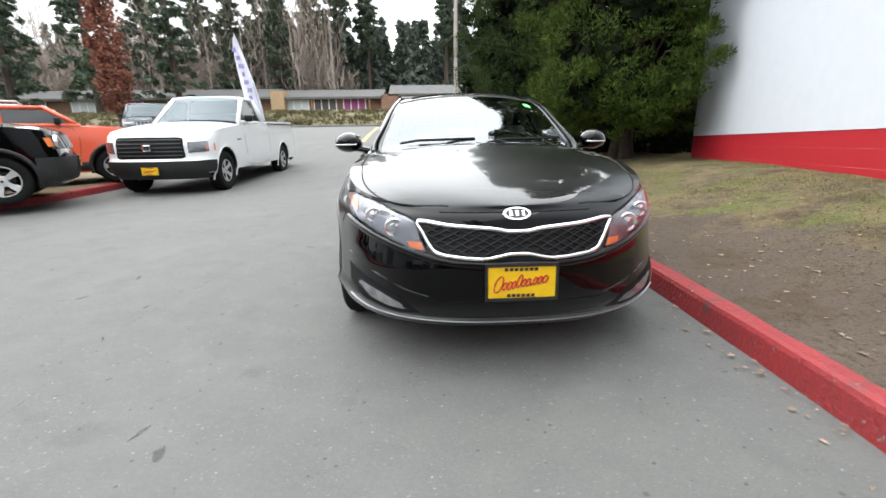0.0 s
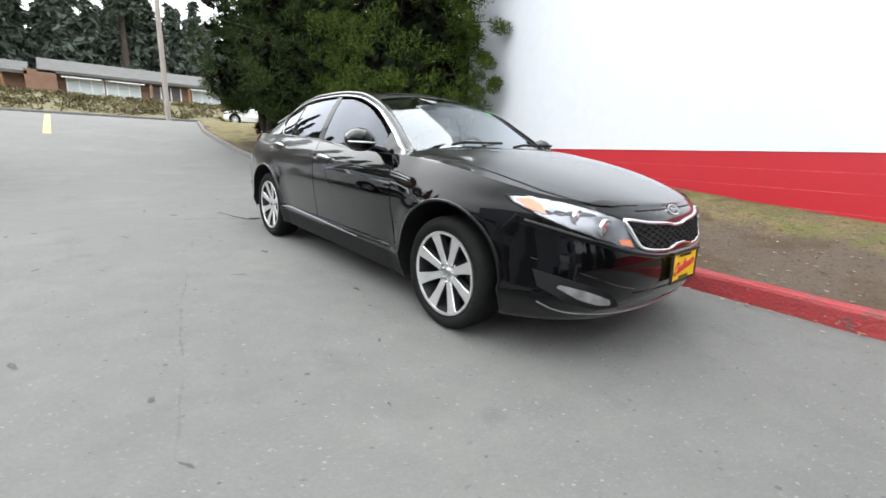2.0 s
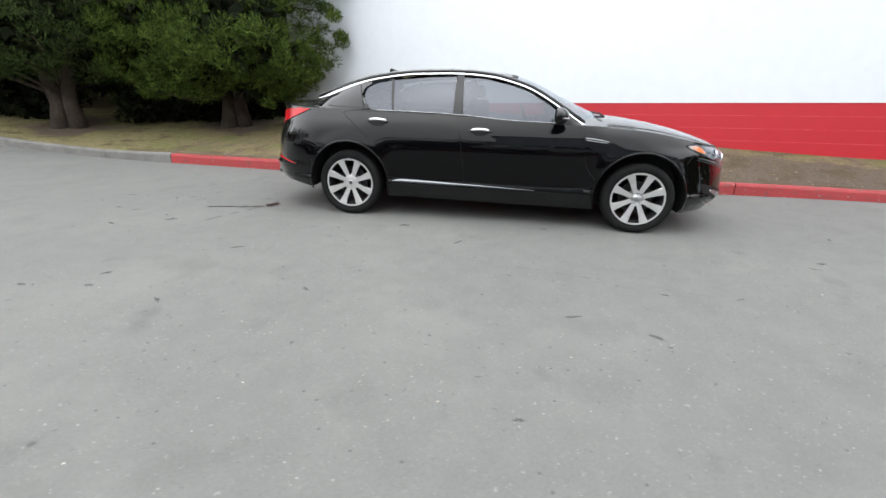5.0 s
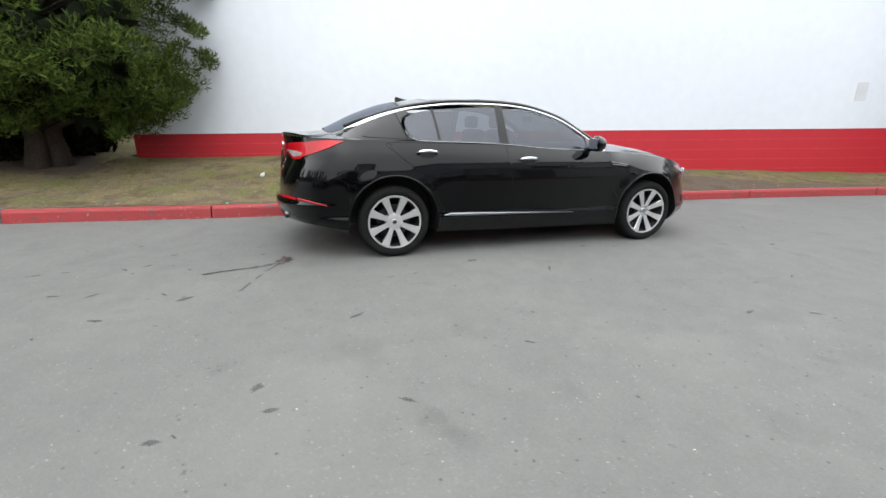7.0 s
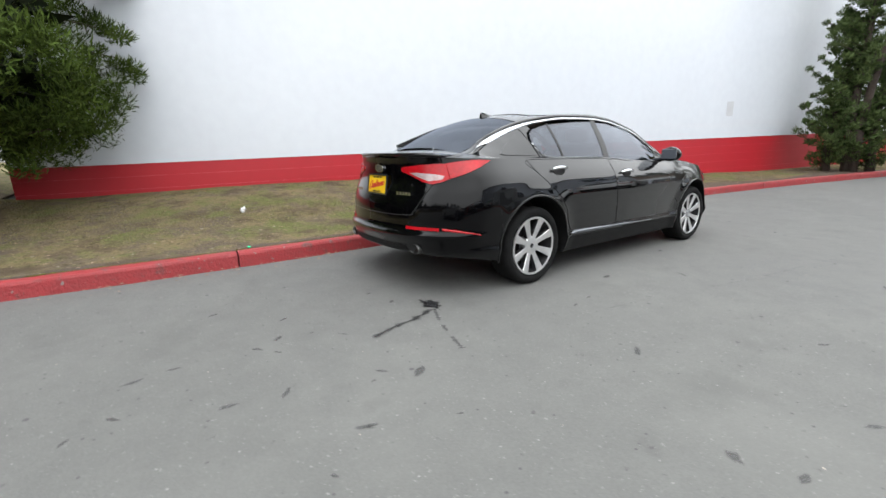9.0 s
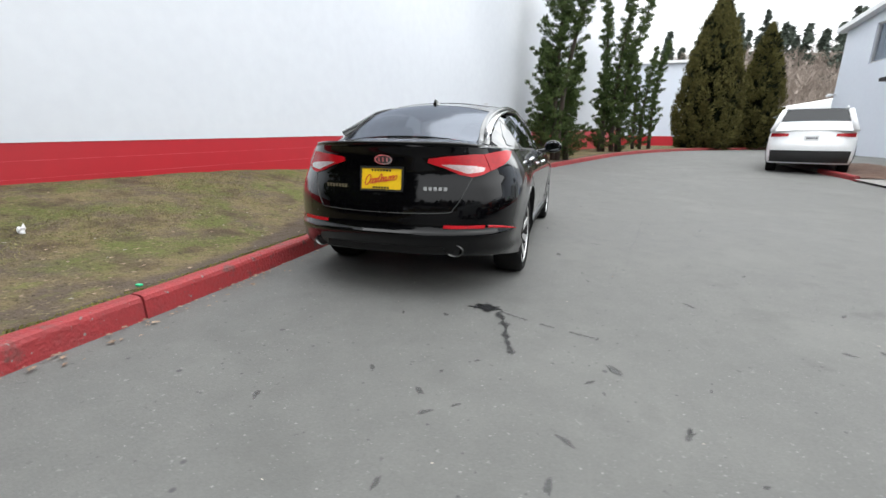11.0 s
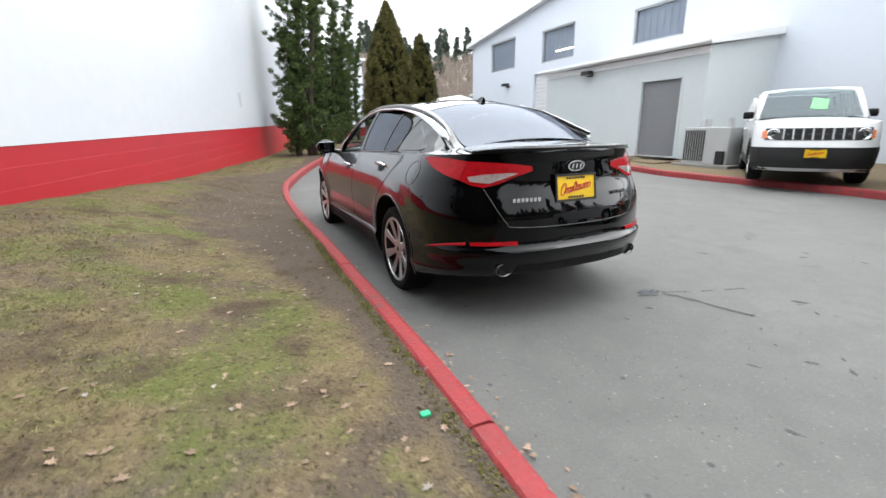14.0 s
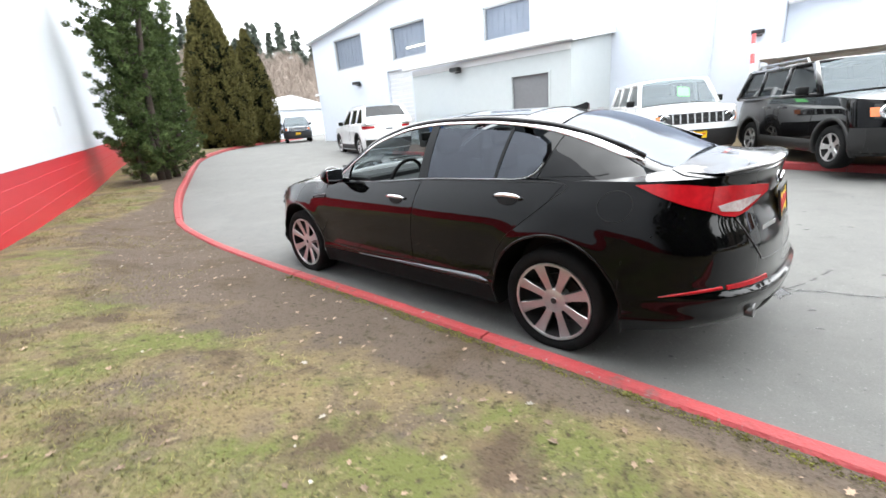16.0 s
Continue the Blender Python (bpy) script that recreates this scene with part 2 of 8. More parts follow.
CEDAR_LEAF = leaf_material("cedar_foliage", (0.013, 0.024, 0.005), (0.082, 0.120, 0.022), 0.6)
# darker leaf tones than CEDAR_LEAF, for two of the cedars
DARK_CONIFER_LEAF = leaf_material("dark_conifer_foliage", (0.010, 0.018, 0.006), (0.050, 0.074, 0.020), 0.5)
# Undergrowth leaves, with the shade below the cedars put into their colour.
UNDER_LEAF = leaf_material("shade_dark_undergrowth", (0.010, 0.014, 0.006), (0.028, 0.032, 0.013))
# Near-black leaves: the shade inside crowns and shrubs is put into this colour.
SHADE_LEAF = leaf_material("shaded_inner_foliage", (0.007, 0.011, 0.005), (0.013, 0.017, 0.008))
JUNIPER_LEAF = leaf_material("juniper_foliage", (0.034, 0.058, 0.022), (0.108, 0.145, 0.050), 0.45)
THUJA_LEAF = leaf_material("thuja_foliage", (0.066, 0.060, 0.020), (0.115, 0.105, 0.036))
FIR_LEAF = leaf_material("fir_foliage", (0.050, 0.068, 0.048), (0.095, 0.120, 0.080))
RUST_LEAF = leaf_material("rust_brown_foliage", (0.16, 0.06, 0.04), (0.24, 0.10, 0.07))
TWIG = material("bare_twigs", (0.22, 0.18, 0.152), 0.9, other=(0.33, 0.275, 0.235), scale=2, fine=10)
HEDGE_LEAF = leaf_material("dry_groundcover", (0.07, 0.062, 0.03), (0.125, 0.108, 0.055))


SATIN_FRAME = material("grey_metal_frame", (0.45, 0.46, 0.47), 0.4, 0.3, other=(0.38, 0.39, 0.4), scale=3, fine=20)
BLDG_GREY = material("white_ribbed_door", (0.60, 0.61, 0.63), 0.5, other=(0.55, 0.56, 0.58), scale=1, fine=8)
BLDG_GREYGREEN = material("pale_grey_render", (0.52, 0.56, 0.57), 0.65, other=(0.47, 0.51, 0.52), scale=0.5, fine=6, mix=1.1, bump=0.05, bump_scale=50)
SCRIPT_STRIPE = material("red_stripe_paint", (0.55, 0.08, 0.08), 0.5, other=(0.5, 0.1, 0.1), scale=4, fine=20)
TUBE_GLOW = material("tube_light", (1.0, 0.95, 0.75), 0.4)
TUBE_GLOW.node_tree.nodes["Principled BSDF"].inputs["Emission Color"].default_value = (1.0, 0.92, 0.65, 1)
TUBE_GLOW.node_tree.nodes["Principled BSDF"].inputs["Emission Strength"].default_value = 3.0


# ---- mesh helpers ----
def mesh_object(name, verts, faces, mats, parent=None, smooth=False, label="", category="", group="", kind="", mat_index=None):
    me = bpy.data.meshes.new(name)
    me.from_pydata([tuple(v) for v in verts], [], [tuple(f) for f in faces])
    for m in mats if isinstance(mats, (list, tuple)) else [mats]:
        me.materials.append(m)
    if mat_index is not None:
        me.polygons.foreach_set("material_index", mat_index)
    if smooth:
        me.polygons.foreach_set("use_smooth", [True] * len(me.polygons))
    me.update()
    ob = new(name, me)
    if parent is not None:
        ob.parent = parent
    return tagged(ob, label, category, group, kind)


def part(name, bm, mat, parent, label="", smooth=False):
    """Links a bmesh as one mesh object under a thing or a part."""
    me = bpy.data.meshes.new(name)
    bmesh.ops.recalc_face_normals(bm, faces=bm.faces)
    if smooth:
        for f in bm.faces:
            f.smooth = True
    bm.to_mesh(me)
    bm.free()
    for m in mat if isinstance(mat, (list, tuple)) else [mat]:
        me.materials.append(m)
    ob = new(name, me)
    if parent is not None:
        ob.parent = parent
    return tagged(ob, label)


def thing(name, label, category, m=None, group="", kind=""):
    """An empty at a thing's base, which parents its parts."""
    ob = new(name)
    ob.empty_display_size = 0.2
    if m is not None:
        ob.matrix_basis = m
    return tagged(ob, label, category, group, kind)


def add_box(bm, x0, x1, y0, y1, z0, z1, bevel=0.0, m=None):
    r = bmesh.ops.create_cube(bm, size=1.0)
    vs = r["verts"]
    for v in vs:
        v.co = Vector(((x0 + x1) / 2 + v.co.x * (x1 - x0), (y0 + y1) / 2 + v.co.y * (y1 - y0), (z0 + z1) / 2 + v.co.z * (z1 - z0)))
    if bevel:
        es = {e for v in vs for e in v.link_edges}
        r = bmesh.ops.bevel(bm, geom=list(es), offset=bevel, segments=2, affect="EDGES", profile=0.5)
        vs = list({v for f in r["faces"] for v in f.verts} | {v for v in vs if v.is_valid})
    if m is not None:
        bmesh.ops.transform(bm, matrix=m, verts=[v for v in vs if v.is_valid])
    return vs


def box(x0, x1, y0, y1, z0, z1, bevel=0.0, m=None):
    bm = bmesh.new()
    add_box(bm, x0, x1, y0, y1, z0, z1, bevel, m)
    return bm


def add_tube(bm, pts, radii, seg=8, caps=True):
    """A tube along points with a radius each."""
    rings = []
    n = len(pts)
    up0 = Vector((0, 0, 1))
    for i, p in enumerate(pts):
        a, b = Vector(pts[max(i - 1, 0)]), Vector(pts[min(i + 1, n - 1)])
        d = (b - a).normalized()
        side = d.cross(up0 if abs(d.z) < 0.95 else Vector((1, 0, 0))).normalized()
        up = side.cross(d)
        r = radii[i] if isinstance(radii, (list, tuple)) else radii
        rings.append([bm.verts.new(Vector(p) + r * (math.cos(2 * math.pi * k / seg) * side + math.sin(2 * math.pi * k / seg) * up)) for k in range(seg)])
    for ra, rb in zip(rings, rings[1:]):
        for k in range(seg):
            bm.faces.new((ra[k], ra[(k + 1) % seg], rb[(k + 1) % seg], rb[k]))
    if caps:
        bm.faces.new(rings[0][::-1])
        bm.faces.new(rings[-1])
    return bm


def tube(pts, radii, seg=8):
    return add_tube(bmesh.new(), pts, radii, seg)


def smoothstep(a, b, x):
    t = min(max((x - a) / (b - a), 0.0), 1.0)
    return t * t * (3 - 2 * t)


def lerp_table(table, x):
    """Smooth (Catmull-like) interpolation in a short table of (x, value)."""
    if x <= table[0][0]:
        return table[0][1]
    if x >= table[-1][0]:
        return table[-1][1]
    i = 0
    while table[i + 1][0] < x:
        i += 1
    x0, y0 = table[i]
    x1, y1 = table[i + 1]
    h = x1 - x0
    t = (x - x0) / h

    def slope(k):
        if k <= 0 or k >= len(table) - 1:
            k = min(max(k, 0), len(table) - 1)
            a, b = (table[0], table[1]) if k == 0 else (table[-2], table[-1])
            return (b[1] - a[1]) / (b[0] - a[0])
        (xa, ya), (xb, yb), (xc, yc) = table[k - 1], table[k], table[k + 1]
        sa, sb = (yb - ya) / (xb - xa), (yc - yb) / (xc - xb)
        if sa * sb <= 0:
            return 0.0
        return 2 * sa * sb / (sa + sb)

    m0, m1 = slope(i), slope(i + 1)
    return (2 * t**3 - 3 * t**2 + 1) * y0 + (t**3 - 2 * t**2 + t) * h * m0 + (-2 * t**3 + 3 * t**2) * y1 + (t**3 - t**2) * h * m1


# ---- ground ----
def ground(x, y):
    z = 0.0
    if y < -3:
        z = lerp_table([(-60, 0.75), (-25, 0.62), (-16, 0.5), (-12, 0.37), (-9, 0.25), (-6, 0.12), (-3, 0.0)], y)
    if y > 6:
        z = lerp_table([(6, 0.0), (8, 0.03), (12, 0.33), (16, 0.75), (20, 1.08), (26, 1.42), (28, 1.46), (34, 2.6), (45, 3.3), (60, 3.6), (150, 8.0)], y)
    return z + 0.045 * smoothstep(0.75, 1.15, x) * smoothstep(-5, -3, y) * (1 - smoothstep(5, 7, y)) * (1 - smoothstep(2, 4, x))


KERB = [(6.0, 36.0), (4.5, 30.5), (3.0, 23.5), (2.4, 20.0), (2.0, 17.5), (1.82, 14.0), (1.82, 11.0), (1.72, 8.6), (1.5, 6.8), (1.3, 5.4), (1.18, 4.0), (1.14, 2.5), (1.14, 0.5), (1.17, -1.5), (1.13, -3.2), (1.0, -4.6), (0.65, -6.0), (0.1, -7.7), (-0.85, -10.2), (-2.2, -13.6), (-3.6, -17.0), (-5.4, -20.5), (-8.4, -25.2), (-11.6, -28.6), (-15.5, -32.0), (-20.0, -36.0)]
KERB_TABLE = sorted((y, x) for x, y in KERB)


def kerb_x(y):
    return lerp_table(KERB_TABLE, y)


WALL_A, WALL_B = 4.1, 0.29


def wall_x(y):
    return WALL_A + WALL_B * y


def lawn_z(x, y):
    g = ground(x, y)
    k = kerb_x(y) + 0.11
    base = lerp_table([(-30, 0.7), (-14, 0.5), (-9, 0.44), (-5, 0.44), (-3, 0.52), (0, 0.60), (2, 0.58), (5, 0.48), (9, 0.62), (14, 0.95), (20, 1.4), (34, 1.8)], y)
    w = max(wall_x(y) - k, 1.0)
    s = smoothstep(0.0, 1.0, min(max((x - k) / w, 0), 1))
    edge = g + 0.125
    bump = 0.02 * noise.noise(Vector((x * 0.8, y * 0.8, 0))) + 0.012 * noise.noise(Vector((x * 2.7, y * 2.7, 3)))
    return edge + (max(base, edge) - edge) * s + bump * smoothstep(0, 0.5, x - k)


def grid_sheet(xs, ys, f):
    verts = [(x, y, f(x, y)) for y in ys for x in xs]
    n = len(xs)
    faces = [(j * n + i, j * n + i + 1, (j + 1) * n + i + 1, (j + 1) * n + i) for j in range(len(ys) - 1) for i in range(n - 1)]
    return verts, faces


gx = [-1500, -600, -250, -120, -60, -40] + [-30 + i for i in range(61)] + [40, 60, 120, 250, 600, 1500]
gy = [-1500, -600, -250, -120, -60] + [-45 + i for i in range(96)] + [60, 80, 120, 250, 600, 1500]
v, f = grid_sheet(gx, gy, ground)
mesh_object("ground", v, f, ASPHALT, smooth=True, label="worn grey asphalt lot with faint cracks and spots", category="ground", kind="structure")


def sweep_kerb(name, line, n0, n1, mat, label, parent, height=0.14, width=0.125, side=1, step=0.25, zf=None):
    """A kerb stone with a rounded nose, swept along part of a smooth line; side is the way to the raised ground."""
    prof = [(0.0, -0.12), (0.012, height - 0.035), (0.022, height - 0.012), (0.045, height), (width - 0.015, height), (width, height - 0.015), (width, -0.1)]
    verts, faces = [], []
    pts = line[n0 : n1 + 1]
    sink = 0.012 * noise.noise(Vector((pts[0][0] * 7, pts[0][1] * 7, 4)))
    for i, p in enumerate(pts):
        a, b = line[max(n0 + i - 1, 0)], line[min(n0 + i + 1, len(line) - 1)]
        d = Vector((b[0] - a[0], b[1] - a[1], 0)).normalized()
        # stones stand a finger's width apart
        gap = 0.007 if i == 0 else -0.007 if i == len(pts) - 1 else 0.0
        p = (p[0] + d.x * gap, p[1] + d.y * gap)
        nrm = Vector((-d.y, d.x, 0)) * side
        for u, h in prof:
            w = 0.008 * noise.noise(Vector((p[0] * 3, p[1] * 3, u * 20)))
            verts.append((p[0] + nrm.x * (u + w), p[1] + nrm.y * (u + w), (zf or ground)(p[0], p[1]) + h + w * 0.8 + (sink if h > 0 else 0)))
    k = len(prof)
    for i in range(len(pts) - 1):
        for j in range(k - 1):
            faces.append((i * k + j, i * k + j + 1, (i + 1) * k + j + 1, (i + 1) * k + j))
    faces.append(tuple(range(k)))
    faces.append(tuple((len(pts) - 1) * k + j for j in reversed(range(k))))
    ob = mesh_object(name, verts, faces, mat, parent, label=label)
    return ob


def arc_line(table, y0, y1, step=0.22):
    n = max(2, int(abs(y1 - y0) / step))
    return [(lerp_table(table, y0 + (y1 - y0) * i / n), y0 + (y1 - y0) * i / n) for i in range(n + 1)]


kerb = tagged(new("kerb"), "weathered concrete kerb painted red along the lawn", "kerb", kind="structure")
line = arc_line(KERB_TABLE, 24, 5.42, 0.213) + arc_line(KERB_TABLE, 5.42, -35, 0.213)[1:]
STONE = 10
FIRST_RED = min(range(len(line)), key=lambda k: abs(line[k][1] - 5.42))
i = 0
while i < len(line) - 1:
    j = min(i + STONE, len(line) - 1) if i >= FIRST_RED else min(i + STONE, FIRST_RED)
    y = line[i][1]
    red = i >= FIRST_RED
    sweep_kerb("kerb_stone", line[i : j + 1], 0, j - i, KERB_RED if red else KERB_GREY, "red-painted kerb stone" if red else "bare concrete kerb stone", kerb)
    i = j

lx = [i / 30 for i in range(31)]
ly = [27.8 - 0.2 * i for i in range(319)]
verts, faces = [], []
for y in ly:
    x0, x1 = kerb_x(y) + 0.105, (max(wall_x(y) + 0.2, kerb_x(y) + 1.2) if -19.0 < y < 5.6 else 30 + abs(y))
    for s in lx:
        x = x0 + (x1 - x0) * (s if -19.0 < y < 5.6 else s**3)
        verts.append((x, y, lawn_z(x, y)))
n = len(lx)
for j in range(len(ly) - 1):
    for i in range(n - 1):
        faces.append((j * n + i, j * n + i + 1, (j + 1) * n + i + 1, (j + 1) * n + i))
lawn = mesh_object("lawn", verts, faces, LAWN, smooth=True, label="patchy winter lawn with bare brown earth", category="lawn", kind="structure")
worn = lawn.data.attributes.new("worn", "FLOAT", "POINT")
for k, q in enumerate(verts):
    # trodden strip beside the kerb and the bare ground under the trees
    d = q[0] - kerb_x(q[1]) - 0.15
    strip_w = lerp_table([(-12, 0.25), (-7, 0.4), (-4, 1.3), (-1, 1.15), (1, 0.5), (2.2, 0.22), (3, 0.1), (4, 0.04), (8, 0.1)], q[1])
    wv = 0.30 * (1 - smoothstep(0.35 * strip_w, 1.25 * strip_w, d + 0.3 * noise.noise(Vector((q[0] * 1.3, q[1] * 0.8, 4)))))
    tree = min(math.hypot(q[0] - tx, q[1] - ty) for tx, ty in ((4.55, 6.35), (3.4, 9.7), (3.2, 13.2), (-0.4, -10.5)))
    wv = max(wv, 0.3 * (1 - smoothstep(0.4, 1.3, tree + 0.6 * noise.noise(Vector((q[0], q[1], 8))))))
    worn.data[k].value = wv - 0.14 * smoothstep(5.0, 8.0, q[1]) * (1 if wv < 0.1 else 0.3)

# ---- white and red block wall ----
WALL_ANGLE = math.degrees(math.atan(-WALL_B))
wall_frame = Matrix.Translation((WALL_A, 0, 0)) @ pose(0, 0, 0, 0, 0, WALL_ANGLE) @ pose(0, 0, 0, -1.6, 0, 0)
TOPRED = 1.085
wall = tagged(new("wall_east"), "tall white block wall with a red painted base band", "wall", kind="structure")
wall.matrix_basis = wall_frame
W0, W1 = -28.0, 5.6
part("upper_wall", box(0.012, 0.3, W0, W1, TOPRED, 9.0), WHITE_WALL, wall, "smooth white painted wall")
part("lower_core", box(0.023, 0.3, W0, W1, -0.6, TOPRED), RED_WALL, wall, "red painted block base")
for k in range(6):
    z0 = TOPRED - 0.2 * (k + 1)
    part("block_course", box(0.02, 0.0235, W0, W1, z0 + 0.006, z0 + 0.1985 if k else TOPRED - 0.001), RED_WALL, wall)
# Joint strips coloured paler than the wall, as block edges catching light.
MORTAR_GLINT = material("lit_mortar_edge", (0.55, 0.09, 0.11), 0.7, other=(0.50, 0.03, 0.045), scale=2.2, fine=12, mix=0.35)
for k in range(1, 5):
    z0 = TOPRED - 0.2 * k
    part("mortar_line", box(0.0185, 0.0225, W0, W1, z0 - 0.001, z0 + 0.0055), MORTAR_GLINT, wall, "mortar line painted pale as an edge catching light")
part("wall_patch", box(0.006, 0.0125, -9.25, -9.02, 1.62, 1.98), material("grey_paint_patch", (0.50, 0.51, 0.53), 0.6, other=(0.58, 0.59, 0.61), scale=4, fine=20), wall, "small grey paint patch")
end = part("end_wall", box(0.3, 14.0, W0, W0 + 0.3, -0.6, 9.0), WHITE_WALL, wall)
part("rear_wall", box(0.3, 14.0, W1 - 0.3, W1, -0.6, 9.0), WHITE_WALL, wall)
part("roof_slab", box(0.0, 14.0, W0, W1, 9.0, 9.25), TRIM_WHITE, wall)

# ---- white workshop building with lean-to annex ----
bld = thing("workshop_building", "white clad workshop with high windows and a lean-to annex", "building")
# ---- vehicle materials ----
PAINT_BLACK = material("black_car_paint", (0.0016, 0.0016, 0.002), 0.3, coat=1.0, spec=0.0)
PAINT_BLACK.node_tree.nodes["Principled BSDF"].inputs["Coat IOR"].default_value = 1.75
# the lacquer's gloss rises towards grazing angles
lacquer, rise_n = PAINT_BLACK.node_tree.nodes.new("ShaderNodeLayerWeight"), PAINT_BLACK.node_tree.nodes.new("ShaderNodeMapRange")
lacquer.inputs["Blend"].default_value = 0.5
rise_n.inputs["From Min"].default_value, rise_n.inputs["From Max"].default_value = 0.10, 0.50
rise_n.inputs["To Min"].default_value, rise_n.inputs["To Max"].default_value = 0.22, 1.0
PAINT_BLACK.node_tree.links.new(lacquer.outputs["Facing"], rise_n.inputs["Value"])
PAINT_BLACK.node_tree.links.new(rise_n.outputs[0], PAINT_BLACK.node_tree.nodes["Principled BSDF"].inputs["Coat Weight"])
# and so does the broad sheen of the pigment coat below it
sheen_n = PAINT_BLACK.node_tree.nodes.new("ShaderNodeMapRange")
sheen_n.inputs["From Min"].default_value, sheen_n.inputs["From Max"].default_value = 0.5, 0.85
sheen_n.inputs["To Min"].default_value, sheen_n.inputs["To Max"].default_value = 0.0, 0.8
PAINT_BLACK.node_tree.links.new(lacquer.outputs["Facing"], sheen_n.inputs["Value"])
PAINT_BLACK.node_tree.links.new(sheen_n.outputs[0], PAINT_BLACK.node_tree.nodes["Principled BSDF"].inputs["Specular IOR Level"])
PAINT_WHITE = material("white_car_paint", (0.74, 0.75, 0.76), 0.3, other=(0.70, 0.71, 0.72), scale=2, fine=20, coat=0.8)
PAINT_ORANGE = material("orange_car_paint", (0.62, 0.085, 0.03), 0.3, coat=0.9)
PAINT_GREY = material("dark_blue_car_paint", (0.03, 0.035, 0.05), 0.25, coat=0.9)
GLOSS_BLACK = material("gloss_black_trim", (0.0025, 0.0025, 0.003), 0.16, spec=0.25, coat=0.15)
CHROME = material("chrome", (0.85, 0.86, 0.88), 0.09, 1.0)
SATIN = material("satin_chrome", (0.38, 0.39, 0.40), 0.32, 1.0)
TAILPIPE = material("sooty_steel", (0.13, 0.13, 0.13), 0.3, 1.0)
ALLOY = material("machined_alloy", (0.70, 0.70, 0.70), 0.3, 0.8, other=(0.60, 0.60, 0.60), scale=20, fine=200)
ALLOY_DARK = material("dark_alloy", (0.03, 0.03, 0.032), 0.45, 0.3)
RUBBER = material("tyre_rubber", (0.006, 0.006, 0.0063), 0.85, spec=0.15, other=(0.011, 0.011, 0.011), scale=12, fine=80, bump=0.2, bump_scale=120)
TINT = glass("tinted_glass", (0.075, 0.087, 0.095), base=0.07, edge=1.1)
SILL_METAL = material("brushed_sill_metal", (0.20, 0.21, 0.225), 0.38, 1.0)
REAR_GLASS = glass("rear_window_glass", (0.055, 0.06, 0.065), 0.12, base=0.15, edge=0.42, shade=(0.80, 0.86, 0.98))
TINT_DARK = glass("dark_tinted_glass", (0.055, 0.06, 0.065), base=0.10, edge=0.55, shade=(0.74, 0.79, 0.90))
SCREEN = glass("windscreen_glass", (0.50, 0.56, 0.57), base=0.17, shade=(0.88, 0.92, 0.96))
MIRROR = material("mirror_glass", (0.35, 0.37, 0.39), 0.03, 1.0)
LENS = glass("clear_lens", (0.86, 0.87, 0.88), base=0.05)
LENS_RED = material("red_lens", (0.46, 0.006, 0.012), 0.25, other=(0.25, 0.004, 0.008), scale=7, fine=40, mix=0.8, coat=0.15, spec=0.3)
LENS_WHITE = material("clear_reflector_lens", (0.62, 0.62, 0.63), 0.15, 0.4, coat=1.0)
TAIL_CLEAR = material("clear_tail_reflector", (0.70, 0.66, 0.66), 0.2, 0.4, other=(0.40, 0.22, 0.22), scale=16, fine=60, mix=0.9, coat=1.0)
LENS_AMBER = material("amber_lens", (0.75, 0.20, 0.06), 0.2, coat=0.8)
REFLECTOR = material("lamp_reflector", (0.56, 0.56, 0.58), 0.22, 0.7, other=(0.12, 0.12, 0.13), scale=9, fine=22, mix=1.2)
YELLOW = material("yellow_plate", (0.78, 0.50, 0.005), 0.45, other=(0.70, 0.44, 0.005), scale=5, fine=40)
SCRIPT_RED = material("red_script", (0.45, 0.02, 0.02), 0.5)
SEAT = material("charcoal_upholstery", (0.02, 0.02, 0.022), 0.8, other=(0.05, 0.05, 0.052), scale=6, fine=90, bump=0.2, bump_scale=200)
GREEN_CARD = material("green_price_sheet", (0.18, 0.75, 0.22), 0.6)


